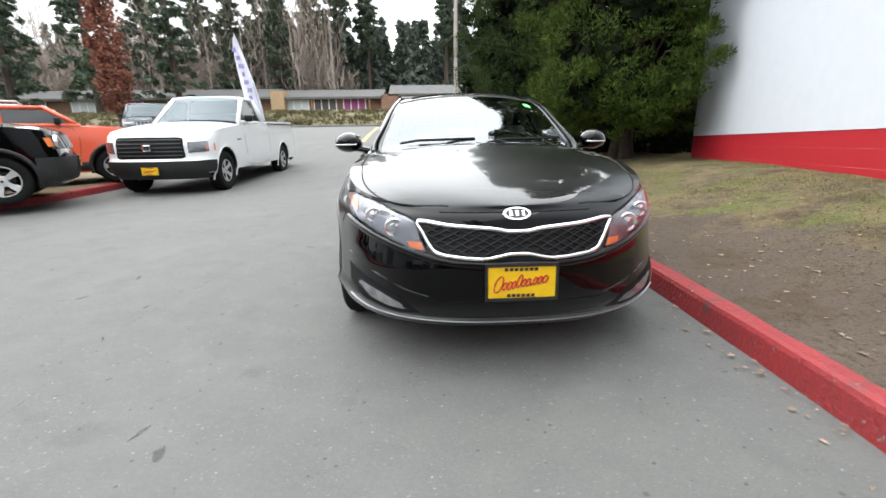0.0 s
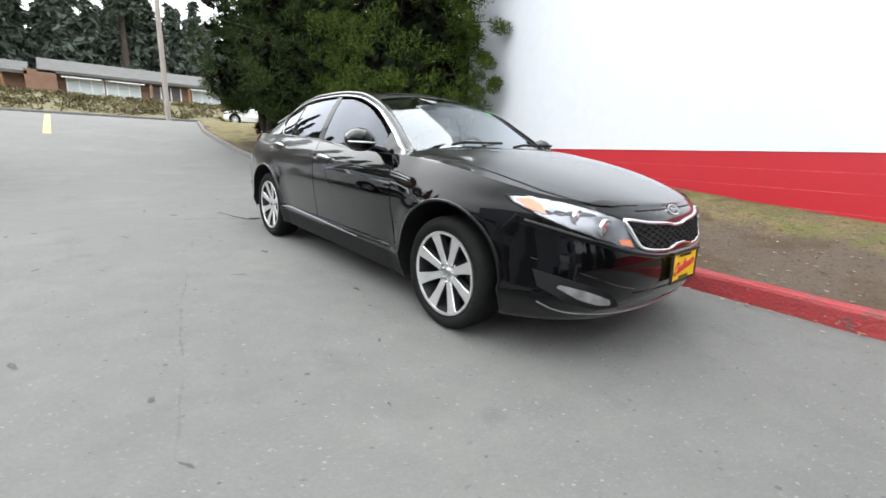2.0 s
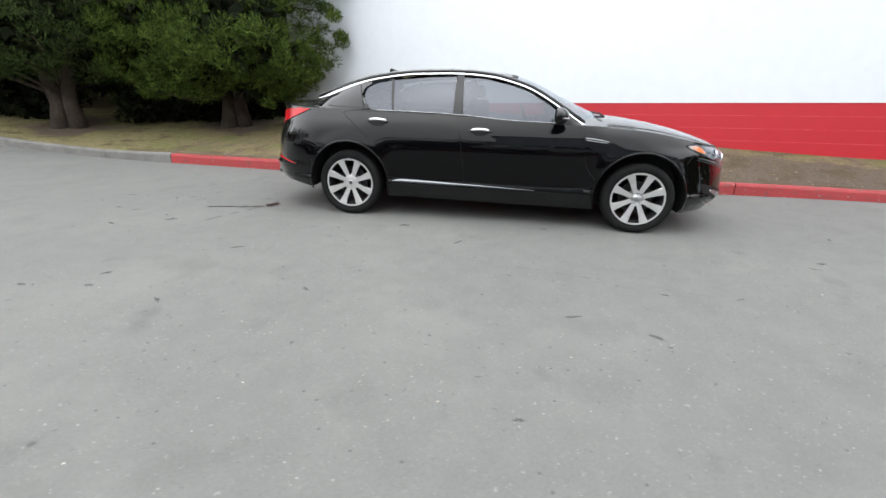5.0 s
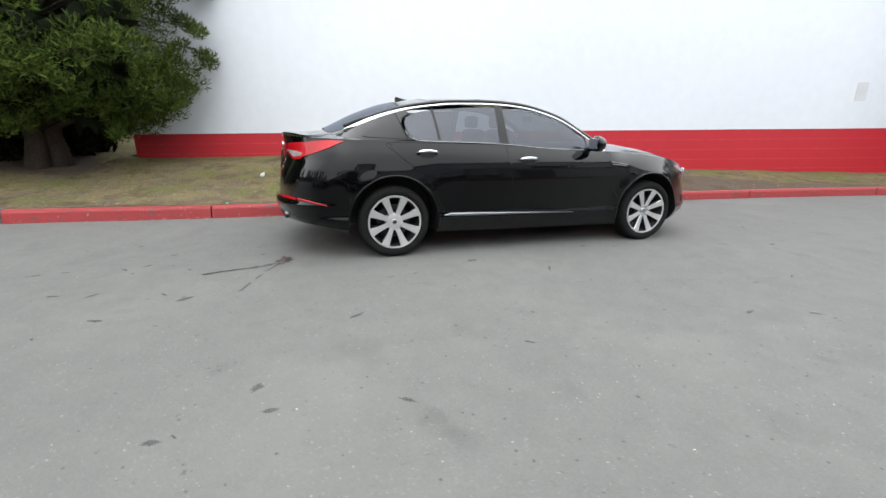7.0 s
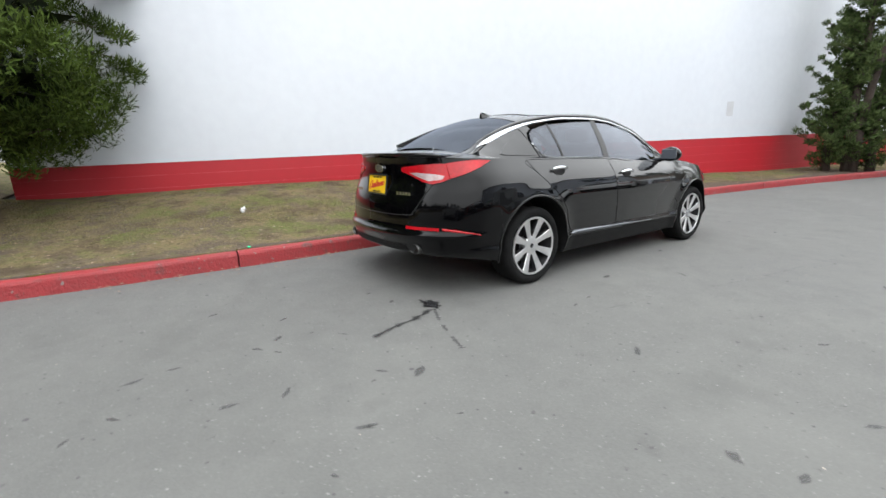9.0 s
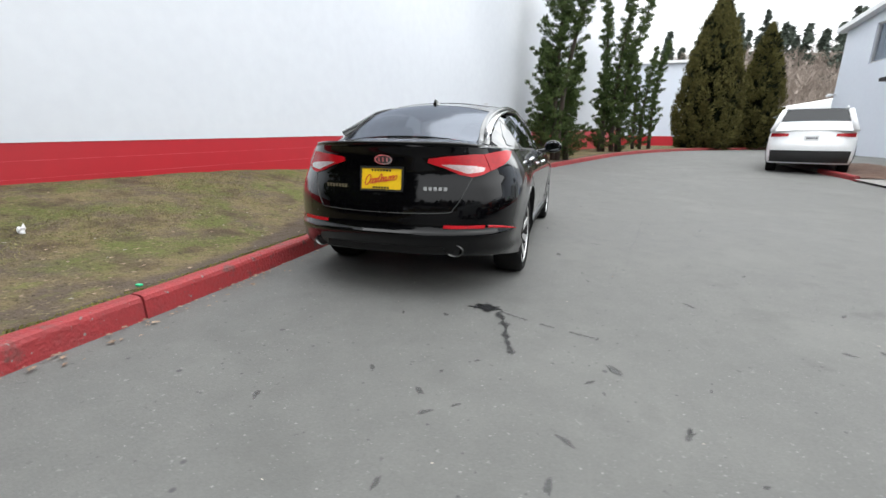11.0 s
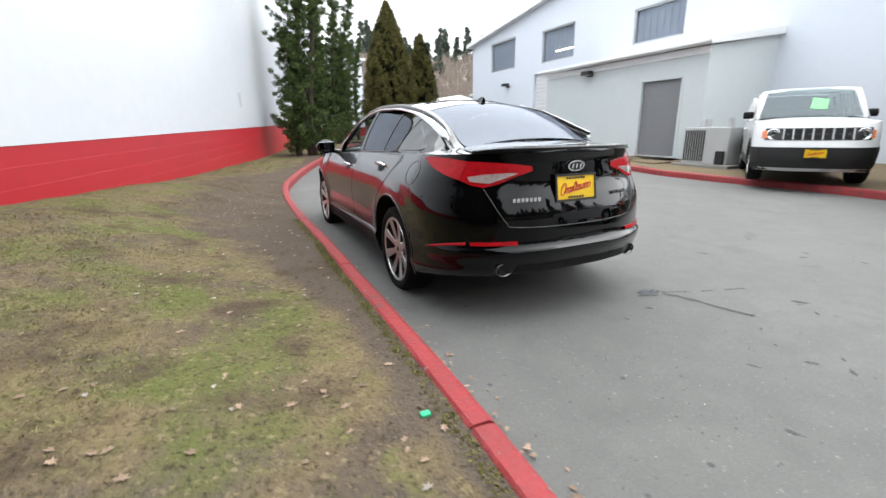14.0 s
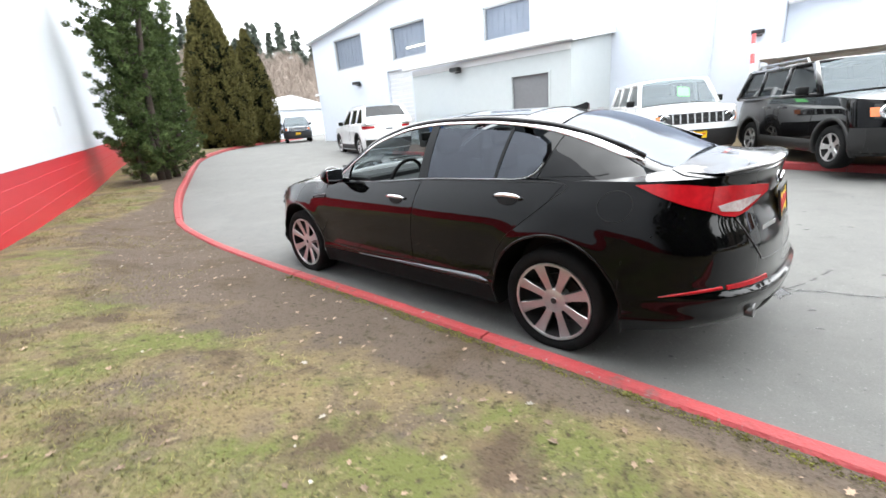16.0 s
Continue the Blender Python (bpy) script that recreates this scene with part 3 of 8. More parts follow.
class Shape:
    """Tables that describe a car's lower body: heights, widths and the plan of nose and tail."""

    def __init__(self, yf, yr, w, ze, zc, zb=0.18, nose=(1.05, 2.0), tail=(0.6, 2.0), crown=2.6, square=0.0):
        self.square = square
        self.yf, self.yr, self.w, self.ze, self.zc, self.zb, self.nose, self.tail, self.crown = yf, yr, w, ze, zc, zb, nose, tail, crown

    def nose_at(self, z):
        """Length and roundness of the nose in plan; squarer low down on the bumper."""
        return self.nose[0] - self.blunt * (1 - smoothstep(0.30, 0.62, z)), self.nose[1] + self.square * (1 - smoothstep(0.36, 0.60, z))

    shoulder = 0.0
    blunt = 0.0
    fine = (14, 40, 12)
    sill = None
    arches = ()
    swell = 0.0

    def bottom(self, y):
        """Height of the body's lower edge."""
        return lerp_table(self.sill, y) if self.sill else self.zb

    def flare(self, y, z):
        """How far the wings swell out round the wheel openings."""
        out = 0.0
        for yc, zc, r in self.arches:
            out += self.swell * (1 - smoothstep(r - 0.01, r + 0.13, math.hypot(y - yc, z - zc)))
        return out

    def wide(self, z, y):
        """Half width at a height; the front wings round off towards the bonnet."""
        return lerp_table(self.w, z) + self.flare(y, z) - 0.5 * self.shoulder * max(z - 0.71, 0) ** 2 * (1 - smoothstep(-1.12, -0.88, y))

    def side(self, y, z):
        """Half width of the body at a length and height."""
        w = self.wide(z, y)
        ln, n = self.nose_at(z)
        lt, m = self.tail
        d = min(max((y - lerp_table(self.yf, z)) / ln, 0), 1)
        e = min(max((lerp_table(self.yr, z) - y) / lt, 0), 1)
        return w * min((1 - (1 - d) ** n) ** (1 / n), (1 - (1 - e) ** m) ** (1 / m))

    def front(self, x, z):
        ln, n = self.nose_at(z)
        s = min(abs(x) / self.wide(z, -2.0), 1)
        return lerp_table(self.yf, z) + ln * (1 - (1 - s**n) ** (1 / n))

    def rear(self, x, z):
        ln, n = self.tail
        s = min(abs(x) / lerp_table(self.w, z), 1)
        return lerp_table(self.yr, z) - ln * (1 - (1 - s**n) ** (1 / n))

    def side_map(self, sx):
        def f(y, z, off):
            x = self.side(y, z)
            dz = (self.side(y, z + 0.01) - x) / 0.01
            dy = (self.side(y + 0.01, z) - x) / 0.01
            n = Vector((1, -dy, -dz)).normalized()
            return Vector((sx * (x + n.x * off), y + n.y * off, z + n.z * off))
        return f

    def front_map(self):
        def f(x, z, off):
            return Vector((x * (1 + off * 0.4), self.front(x, z) - off, z))
        return f

    def rear_map(self):
        def f(x, z, off):
            return Vector((x * (1 + off * 0.4), self.rear(x, z) + off, z))
        return f

    def top(self, x, y):
        e = lerp_table(self.ze, y)
        xe = max(self.side(y, e), 0.01)
        return e + (lerp_table(self.zc, y) - e) * (1 - min(abs(x) / xe, 1) ** self.crown)

    def top_map(self):
        return lambda x, y, off: Vector((x, y, self.top(x, y) + off))

    def half_loop(self):
        nn, ns, nt = self.fine
        pts = []
        for i in range(nn):
            pts.append(("n", math.pi / 2 * i / nn))
        for i in range(ns + 1):
            pts.append(("s", i / ns))
        for i in range(1, nt + 1):
            pts.append(("t", math.pi / 2 * (1 - i / nt)))
        return pts

    def loop_point(self, p, v):
        kind, a = p
        ln, n = self.nose
        lt, m = self.tail
        z, y = 0.5, 0.0
        for _ in range(4):
            ln, n = self.nose_at(z)
            if kind == "n":
                c = max(math.cos(a), 0.0) ** (2 / n)
                y = lerp_table(self.yf, z) + ln * (1 - c)
            elif kind == "t":
                c = max(math.cos(a), 0.0) ** (2 / m)
                y = lerp_table(self.yr, z) - lt * (1 - c)
            else:
                y0, y1 = lerp_table(self.yf, z) + ln, lerp_table(self.yr, z) - lt
                y = y0 + (y1 - y0) * a
            zb = self.bottom(y)
            z = zb + (lerp_table(self.ze, y) - zb) * v
        w = self.wide(z, y)
        x = w * (math.sin(a) ** (2 / n) if kind == "n" else math.sin(a) ** (2 / m) if kind == "t" else 1.0)
        return x, y, z

    def body(self, levels=22, across=12):
        """Closed lower body; face material 0 is paint, 1 the underside."""
        half = self.half_loop()
        k = len(half)
        verts, faces, idx = [], [], []
        full = [(p, 1) for p in half] + [(p, -1) for p in reversed(half[1:-1])]
        n = len(full)
        for j in range(levels + 1):
            v = j / levels
            for p, s in full:
                x, y, z = self.loop_point(p, v)
                verts.append((x * s, y, z))
        for j in range(levels):
            for i in range(n):
                faces.append((j * n + i, j * n + (i + 1) % n, (j + 1) * n + (i + 1) % n, (j + 1) * n + i))
                idx.append(0)
        faces.append(tuple(reversed(range(n))))
        idx.append(1)
        rows = []
        top = levels * n
        for i in range(k):
            right = top + i
            left = top + (n - i if 0 < i < k - 1 else i)
            if i in (0, k - 1):
                rows.append([right])
                continue
            xe, y, ze = verts[right]
            row = [right]
            for q in range(1, across):
                s = 1 - 2 * q / across
                verts.append((xe * s, y, ze + (lerp_table(self.zc, y) - ze) * (1 - abs(s) ** self.crown)))
                row.append(len(verts) - 1)
            row.append(left)
            rows.append(row)
        for a, b in zip(rows, rows[1:]):
            if len(a) == 1:
                for q in range(len(b) - 1):
                    faces.append((a[0], b[q + 1], b[q]))
                    idx.append(0)
            elif len(b) == 1:
                for q in range(len(a) - 1):
                    faces.append((a[q], a[q + 1], b[0]))
                    idx.append(0)
            else:
                for q in range(len(a) - 1):
                    faces.append((a[q], a[q + 1], b[q + 1], b[q]))
                    idx.append(0)
        return verts, faces, idx


def cut_arches(ob, centres, radius, depth_in, half_width):
    """Cuts round wheel openings out of a closed body."""
    bm = bmesh.new()
    for y, z in centres:
        for s in (-1, 1):
            r = bmesh.ops.create_cone(bm, cap_ends=True, segments=48, radius1=radius, radius2=radius, depth=half_width - depth_in + 0.3)
            bmesh.ops.transform(bm, matrix=Matrix.Translation((s * (depth_in + (half_width - depth_in + 0.3) / 2), y, z)) @ Matrix.Rotation(math.pi / 2, 4, "Y"), verts=r["verts"])
    for f in bm.faces:
        f.material_index = 1
    me = bpy.data.meshes.new("cutter")
    bm.to_mesh(me)
    bm.free()
    for m in ob.data.materials:
        me.materials.append(m)
    cutter = new("cutter", me)
    cutter.matrix_basis = ob.parent.matrix_basis
    solid = bmesh.new()
    solid.from_mesh(ob.data)
    bmesh.ops.recalc_face_normals(solid, faces=solid.faces)
    solid.to_mesh(ob.data)
    solid.free()
    mod = ob.modifiers.new("arches", "BOOLEAN")
    mod.operation, mod.object, mod.solver = "DIFFERENCE", cutter, "EXACT"
    bpy.context.view_layer.update()
    dg = bpy.context.evaluated_depsgraph_get()
    out = bpy.data.meshes.new_from_object(ob.evaluated_get(dg))
    ob.modifiers.clear()
    ob.data = out
    bpy.data.objects.remove(cutter)
    ob.data.polygons.foreach_set("use_smooth", [True] * len(ob.data.polygons))
    sharpen(ob.data, 38)


def sharpen(me, degrees):
    bm = bmesh.new()
    bm.from_mesh(me)
    for e in bm.edges:
        if len(e.link_faces) == 2 and e.calc_face_angle(0) > radians(degrees):
            e.smooth = False
    bm.to_mesh(me)
    bm.free()


def inside(poly, u, v):
    r, n = False, len(poly)
    for i in range(n):
        (a, b), (c, d) = poly[i], poly[(i + 1) % n]
        if (b > v) != (d > v) and u < (c - a) * (v - b) / (d - b) + a:
            r = not r
    return r


def patch(name, poly, mapf, mat, parent, off=0.003, thick=0.01, step=0.05, label="", smooth=True):
    """A panel cut to a flat outline and laid on a curved surface, with a rim."""
    bm = bmesh.new()
    vs = [bm.verts.new((u, v, 0)) for u, v in poly]
    bm.faces.new(vs)
    us, ws = [p[0] for p in poly], [p[1] for p in poly]
    for lo, hi, nrm in ((min(us), max(us), Vector((1, 0, 0))), (min(ws), max(ws), Vector((0, 1, 0)))):
        n = max(1, int((hi - lo) / step))
        for i in range(1, n):
            c = lo + (hi - lo) * i / n
            bmesh.ops.bisect_plane(bm, geom=bm.verts[:] + bm.edges[:] + bm.faces[:], plane_co=nrm * c, plane_no=nrm, dist=1e-6)
    bmesh.ops.triangulate(bm, faces=[f for f in bm.faces if len(f.verts) > 4])
    flat = {v: (v.co.x, v.co.y) for v in bm.verts}
    for v, (a, b) in flat.items():
        v.co = mapf(a, b, off)
    if thick:
        rim = [e for e in bm.edges if len(e.link_faces) == 1]
        low = {}
        for e in rim:
            for v in e.verts:
                if v not in low:
                    low[v] = bm.verts.new(mapf(*flat[v], off - thick))
        for e in rim:
            a, b = e.verts
            f = bm.faces.new((a, b, low[b], low[a]))
            f.smooth = False
    fs = [f for f in bm.faces]
    bmesh.ops.recalc_face_normals(bm, faces=fs)
    heart = Vector((0, 0, 0.6))
    if sum((f.calc_center_median() - heart).dot(f.normal) * f.calc_area() for f in fs) < 0:
        bmesh.ops.reverse_faces(bm, faces=fs)
    me = bpy.data.meshes.new(name)
    if smooth:
        for f in bm.faces:
            f.smooth = True
    bm.to_mesh(me)
    bm.free()
    sharpen(me, 40)
    me.materials.append(mat)
    ob = new(name, me)
    if parent is not None:
        ob.parent = parent
    return tagged(ob, label)


def strip(name, pts, mapf, width, mat, parent, off=0.004, height=0.006, label="", closed=False):
    """A raised band along a line on a surface."""
    bm = bmesh.new()
    rows = []
    n = len(pts)
    for i, (u, v) in enumerate(pts):
        a, b = (pts[i - 1], pts[(i + 1) % n]) if closed else (pts[max(i - 1, 0)], pts[min(i + 1, n - 1)])
        d = Vector((b[0] - a[0], b[1] - a[1])).normalized()
        nu, nv = -d.y, d.x
        w = (width[i] if isinstance(width, list) else width) / 2
        rows.append([bm.verts.new(mapf(u + nu * s, v + nv * s, o)) for s, o in ((-w, off - height), (-w * 0.8, off), (w * 0.8, off), (w, off - height))])
    pairs = list(zip(rows, rows[1:])) + ([(rows[-1], rows[0])] if closed else [])
    for a, b in pairs:
        for k in range(3):
            bm.faces.new((a[k], a[k + 1], b[k + 1], b[k]))
    return part(name, bm, mat, parent, label, smooth=True)


def mirrored(poly):
    return [(-a, b) for a, b in poly]


def dense(pts, n=8):
    """A smooth curve through a few points."""
    out = []
    for i in range(len(pts) - 1):
        p0, p1, p2, p3 = (Vector(pts[min(max(i + k, 0), len(pts) - 1)]) for k in (-1, 0, 1, 2))
        for j in range(n):
            t = j / n
            out.append(tuple(0.5 * (2 * p1 + (p2 - p0) * t + (2 * p0 - 5 * p1 + 4 * p2 - p3) * t**2 + (3 * p1 - p0 - 3 * p2 + p3) * t**3)))
    out.append(tuple(pts[-1]))
    return out


def revolve(profile, seg=48):
    """Turns (radius, x) pairs about the x axis."""
    bm = bmesh.new()
    rings = [[bm.verts.new((x, r * math.cos(2 * math.pi * k / seg), r * math.sin(2 * math.pi * k / seg))) for k in range(seg)] for r, x in profile]
    for a, b in zip(rings, rings[1:]):
        for k in range(seg):
            bm.faces.new((a[k], a[(k + 1) % seg], b[(k + 1) % seg], b[k]))
    return bm


def make_wheel(parent, x, y, z, radius=0.335, rim=0.257, width=0.225, spokes=8, face=None, bare=False, name="wheel", cap=True):
    """A wheel whose outer face looks along the sign of x; barrel with tyre, spokes, hub and brake disc."""
    s = 1 if x > 0 else -1
    face = face or ALLOY
    w = width / 2
    barrel = part(name, revolve([(rim - 0.012, -w), (rim - 0.03, -w + 0.02), (rim - 0.035, 0.0), (rim - 0.022, w * 0.55), (rim - 0.016, w * 0.9), (rim - 0.014, w * 0.96), (rim, w * 0.97), (rim + 0.003, w * 0.9)], 40), [ALLOY_DARK, face], parent, "alloy wheel with wide flat spokes", smooth=True)
    for f in barrel.data.polygons:
        f.material_index = 1 if f.center.x > w * 0.88 else 0
    sharpen(barrel.data, 35)
    barrel.matrix_basis = Matrix.Translation((x - s * 0.02, y, z)) @ (Matrix.Identity(4) if s > 0 else Matrix.Rotation(math.pi, 4, "Z"))
    part("tyre", revolve([(rim, -w * 0.85), (rim + 0.015, -w * 0.98), (radius - 0.03, -w * 1.05), (radius - 0.006, -w * 0.86), (radius, -w * 0.6), (radius, w * 0.6), (radius - 0.006, w * 0.86), (radius - 0.03, w * 1.05), (rim + 0.02, w * 1.0), (rim + 0.002, w * 0.86)], 48), RUBBER, barrel, "black rubber tyre", smooth=True)
    for i in range(spokes):
        a = 2 * math.pi * (i + 0.5) / spokes
        bm = bmesh.new()
        prof = [(0.055, 0.021, w * 0.70), (0.11, 0.024, w * 0.76), (0.17, 0.029, w * 0.84), (rim - 0.014, 0.038, w * 0.92)]
        prof = [(r * (rim / 0.243) if r < 0.2 else r, h * (rim / 0.243) * (8 / spokes if spokes < 8 else 1), d) for r, h, d in prof]
        rows = []
        for r, h, d in prof:
            rows.append([bm.verts.new((xx, r * math.cos(a) - yy * math.sin(a), r * math.sin(a) + yy * math.cos(a))) for xx, yy in ((d - 0.045, -h * 0.95), (d - 0.004, -h), (d, -h * 0.9), (d, h * 0.9), (d - 0.004, h), (d - 0.045, h * 0.95))])
        for p, q in zip(rows, rows[1:]):
            for k in range(6):
                f = bm.faces.new((p[k], p[(k + 1) % 6], q[(k + 1) % 6], q[k]))
                f.material_index = 1 if k in (0, 4, 5) else 0
        bm.faces.new(rows[0][::-1])
        bm.faces.new(rows[-1])
        part("spoke", bm, [face, ALLOY_DARK], barrel)
    if bare:
        part("hub", revolve([(0.001, w * 0.62), (0.03, w * 0.62), (0.033, w * 0.55), (0.066, w * 0.55), (0.075, w * 0.66), (0.078, w * 0.5), (0.078, 0.0)], 32), SATIN, barrel, "uncovered hub with bare wheel bolts", smooth=True)
        for i in range(5):
            a = 2 * math.pi * i / 5 + 0.3
            bm = bmesh.new()
            r = bmesh.ops.create_cone(bm, cap_ends=True, segments=6, radius1=0.010, radius2=0.009, depth=0.025)
            bmesh.ops.transform(bm, matrix=Matrix.Translation((w * 0.62, 0.05 * math.cos(a), 0.05 * math.sin(a))) @ Matrix.Rotation(math.pi / 2, 4, "Y"), verts=r["verts"])
            part("wheel_bolt", bm, CHROME, barrel)
    else:
        part("hub_cap", revolve([(0.001, w * 0.74), (0.02, w * 0.74), (0.022, w * 0.72), (0.03, w * 0.72), (0.07, w * 0.72), (0.078, w * 0.69), (0.08, w * 0.5), (0.08, 0.0)], 32), face, barrel, smooth=True)
        part("cap_badge", revolve([(0.0005, w * 0.765), (0.016, w * 0.76), (0.02, w * 0.735)], 20), ALLOY_DARK, barrel)
    part("brake_disc", revolve([(0.03, -0.01), (rim * 0.62, -0.01), (rim * 0.62, 0.012), (0.03, 0.012)], 32), BLACK_METAL, barrel)
    return barrel


def bars(name, n, w, h, m, mat, parent):
    """Unreadable writing: a row of small plain bars."""
    bm = bmesh.new()
    for i in range(n):
        add_box(bm, -w / 2 + w * i / n, -w / 2 + w * (i + 0.7) / n, -0.0008, 0.0008, -h / 2, h / 2)
    ob = part(name, bm, mat, parent)
    ob.matrix_basis = m
    return ob


def plate(parent, m, width=0.305, height=0.152):
    """A yellow dealer plate in a dark holder."""
    p = part("dealer_plate", box(-width / 2, width / 2, -0.004, 0.004, -height / 2, height / 2, 0.003), YELLOW, parent, "yellow dealer plate with slanted red script")
    p.matrix_basis = m
    fr = bmesh.new()
    for x0, x1, z0, z1 in ((-width / 2 - 0.008, width / 2 + 0.008, height / 2 - 0.006, height / 2 + 0.008), (-width / 2 - 0.008, width / 2 + 0.008, -height / 2 - 0.008, -height / 2 + 0.006), (-width / 2 - 0.008, -width / 2 + 0.004, -height / 2, height / 2), (width / 2 - 0.004, width / 2 + 0.008, -height / 2, height / 2)):
        add_box(fr, x0, x1, -0.009, 0.002, z0, z1)
    part("plate_frame", fr, BLACK_METAL, p)
    # slanted red script as plain loops
    x = -0.118
    for w, lo, hi in ((0.034, -0.034, 0.036), (0.016, -0.026, 0.006), (0.017, -0.026, 0.008), (0.013, -0.024, 0.008), (0.018, -0.022, 0.034), (0.016, -0.020, 0.012), (0.014, -0.020, 0.012), (0.006, -0.018, -0.010), (0.015, -0.017, 0.014), (0.016, -0.016, 0.016), (0.022, -0.015, 0.016)):
        ring = [(x + w * (0.5 + 0.5 * math.cos(t)) + 0.35 * (lo + (hi - lo) * (0.5 + 0.5 * math.sin(t))), lo + (hi - lo) * (0.5 + 0.5 * math.sin(t))) for t in [2 * math.pi * k / 12 for k in range(13)]]
        part("script_stroke", add_tube(bmesh.new(), [(u, -0.0055, v + 0.10 * u) for u, v in ring], 0.0036, 5, caps=False), SCRIPT_RED, p)
        x += w + 0.0045
    bars("small_print", 7, width * 0.5, 0.014, Matrix.Translation((0, -0.0055, height * 0.38)), BLACK_METAL, p)
    bars("small_print", 6, width * 0.42, 0.014, Matrix.Translation((0, -0.0055, -height * 0.39)), BLACK_METAL, p)
    return p


MAIN_X, ANX_X = -13.8, -10.6
# main hall: gable-ended front with high windows
bm = bmesh.new()
wins = [(-21.0, -18.35, 4.70, 6.42), (-15.85, -13.35, 4.60, 6.2), (-9.8, -7.45, 4.52, 5.88)]
bigdoor = (-16.45, -14.6, 0.35, 4.12)
holes = wins + [bigdoor]
ys = sorted({-23.4, 0.6} | {q for h in holes for q in h[:2]})
zs = sorted({-0.5, 6.6} | {q for h in holes for q in h[2:]})
for y0, y1 in zip(ys, ys[1:]):
    for z0, z1 in zip(zs, zs[1:]):
        if any(h[0] <= y0 and y1 <= h[1] and h[2] <= z0 and z1 <= h[3] for h in holes):
            continue
        add_box(bm, MAIN_X - 0.25, MAIN_X, y0, y1, z0, z1)
bmesh.ops.remove_doubles(bm, verts=bm.verts, dist=0.001)
part("front_wall", bm, BLDG_WHITE, bld, "white clad front wall")


def eave(y):
    return 6.6 + 0.122 * min(y + 23.4, 13.5) - 0.122 * max(y + 9.9, 0)


bm = bmesh.new()
vs = [bm.verts.new((x, y, z)) for x in (MAIN_X, MAIN_X - 0.25) for y, z in ((-23.4, 6.6), (-9.9, eave(-9.9)), (0.6, eave(0.6)), (0.6, 6.6))]
bm.faces.new(vs[:4])
bm.faces.new(vs[7:3:-1])
for k in range(4):
    bm.faces.new((vs[k], vs[(k + 1) % 4], vs[4 + (k + 1) % 4], vs[4 + k]))
part("gable", bm, BLDG_WHITE, bld)
for y0, y1 in ((-23.7, -9.9), (-9.9, 0.9)):
    bm = bmesh.new()
    vs = [bm.verts.new((x, y, eave(y) + dz)) for x in (MAIN_X + 0.35, MAIN_X - 18) for y, dz in ((y0, 0.0), (y1, 0.0), (y1, 0.22), (y0, 0.22))]
    bm.faces.new(vs[:4])
    bm.faces.new(vs[7:3:-1])
    for k in range(4):
        bm.faces.new((vs[k], vs[(k + 1) % 4], vs[4 + (k + 1) % 4], vs[4 + k]))
    part("roof", bm, TRIM_WHITE, bld, "pale metal roof with white verge")
part("side_wall", box(MAIN_X - 18, MAIN_X - 0.25, -23.4, -23.15, -0.5, 6.6), BLDG_WHITE, bld)
part("side_wall", box(MAIN_X - 18, MAIN_X - 0.25, 0.35, 0.6, -0.5, 6.6), BLDG_WHITE, bld)
part("inner_wall", box(MAIN_X - 3.2, MAIN_X - 3.0, -23, 0.3, -0.5, 6.6), GREY_DOOR, bld)
DUSTY_PANE = glass("dusty_pane", (0.75, 0.77, 0.80), 0.3, 0.03, 0.15)
WIN_FILM = material("dusty_window_backing", (0.55, 0.575, 0.615), 0.6, other=(0.66, 0.68, 0.71), scale=2.0, fine=6)
for y0, y1, z0, z1 in wins:
    w = part("window", box(MAIN_X - 0.16, MAIN_X - 0.12, y0 + 0.06, y1 - 0.06, z0 + 0.06, z1 - 0.06), DUSTY_PANE, bld, "dusty grey strip window")
    fr = bmesh.new()
    for a in ((y0, y1, z0, z0 + 0.07), (y0, y1, z1 - 0.07, z1), (y0, y0 + 0.07, z0, z1), (y1 - 0.07, y1, z0, z1)):
        add_box(fr, MAIN_X - 0.2, MAIN_X - 0.05, a[0], a[1], a[2], a[3])
    part("frame", fr, SATIN_FRAME, w)
    n = 7
    for k in range(n):
        a = y0 + 0.08 + (y1 - y0 - 0.16) * k / n
        part("blind_slat", box(MAIN_X - 0.20, MAIN_X - 0.18, a, a + (y1 - y0 - 0.16) / n * 0.94, z0 + 0.05, z1 - 0.05), WIN_FILM, w)
part("inside_tube_light", box(MAIN_X - 0.178, MAIN_X - 0.165, -14.9, -13.6, 5.05, 5.12), TUBE_GLOW, bld, "lit tube light behind the window")
# roller door in the main wall
roll = part("roller_door", box(MAIN_X - 0.2, MAIN_X - 0.16, bigdoor[0], bigdoor[1], bigdoor[2], bigdoor[3]), TRIM_WHITE, bld, "white ribbed roller door")
for k in range(18):
    z = bigdoor[2] + 0.21 * k
    if z + 0.17 < bigdoor[3]:
        part("slat", box(MAIN_X - 0.16, MAIN_X - 0.14, bigdoor[0] + 0.03, bigdoor[1] - 0.03, z, z + 0.17, 0.006), BLDG_GREY, roll)
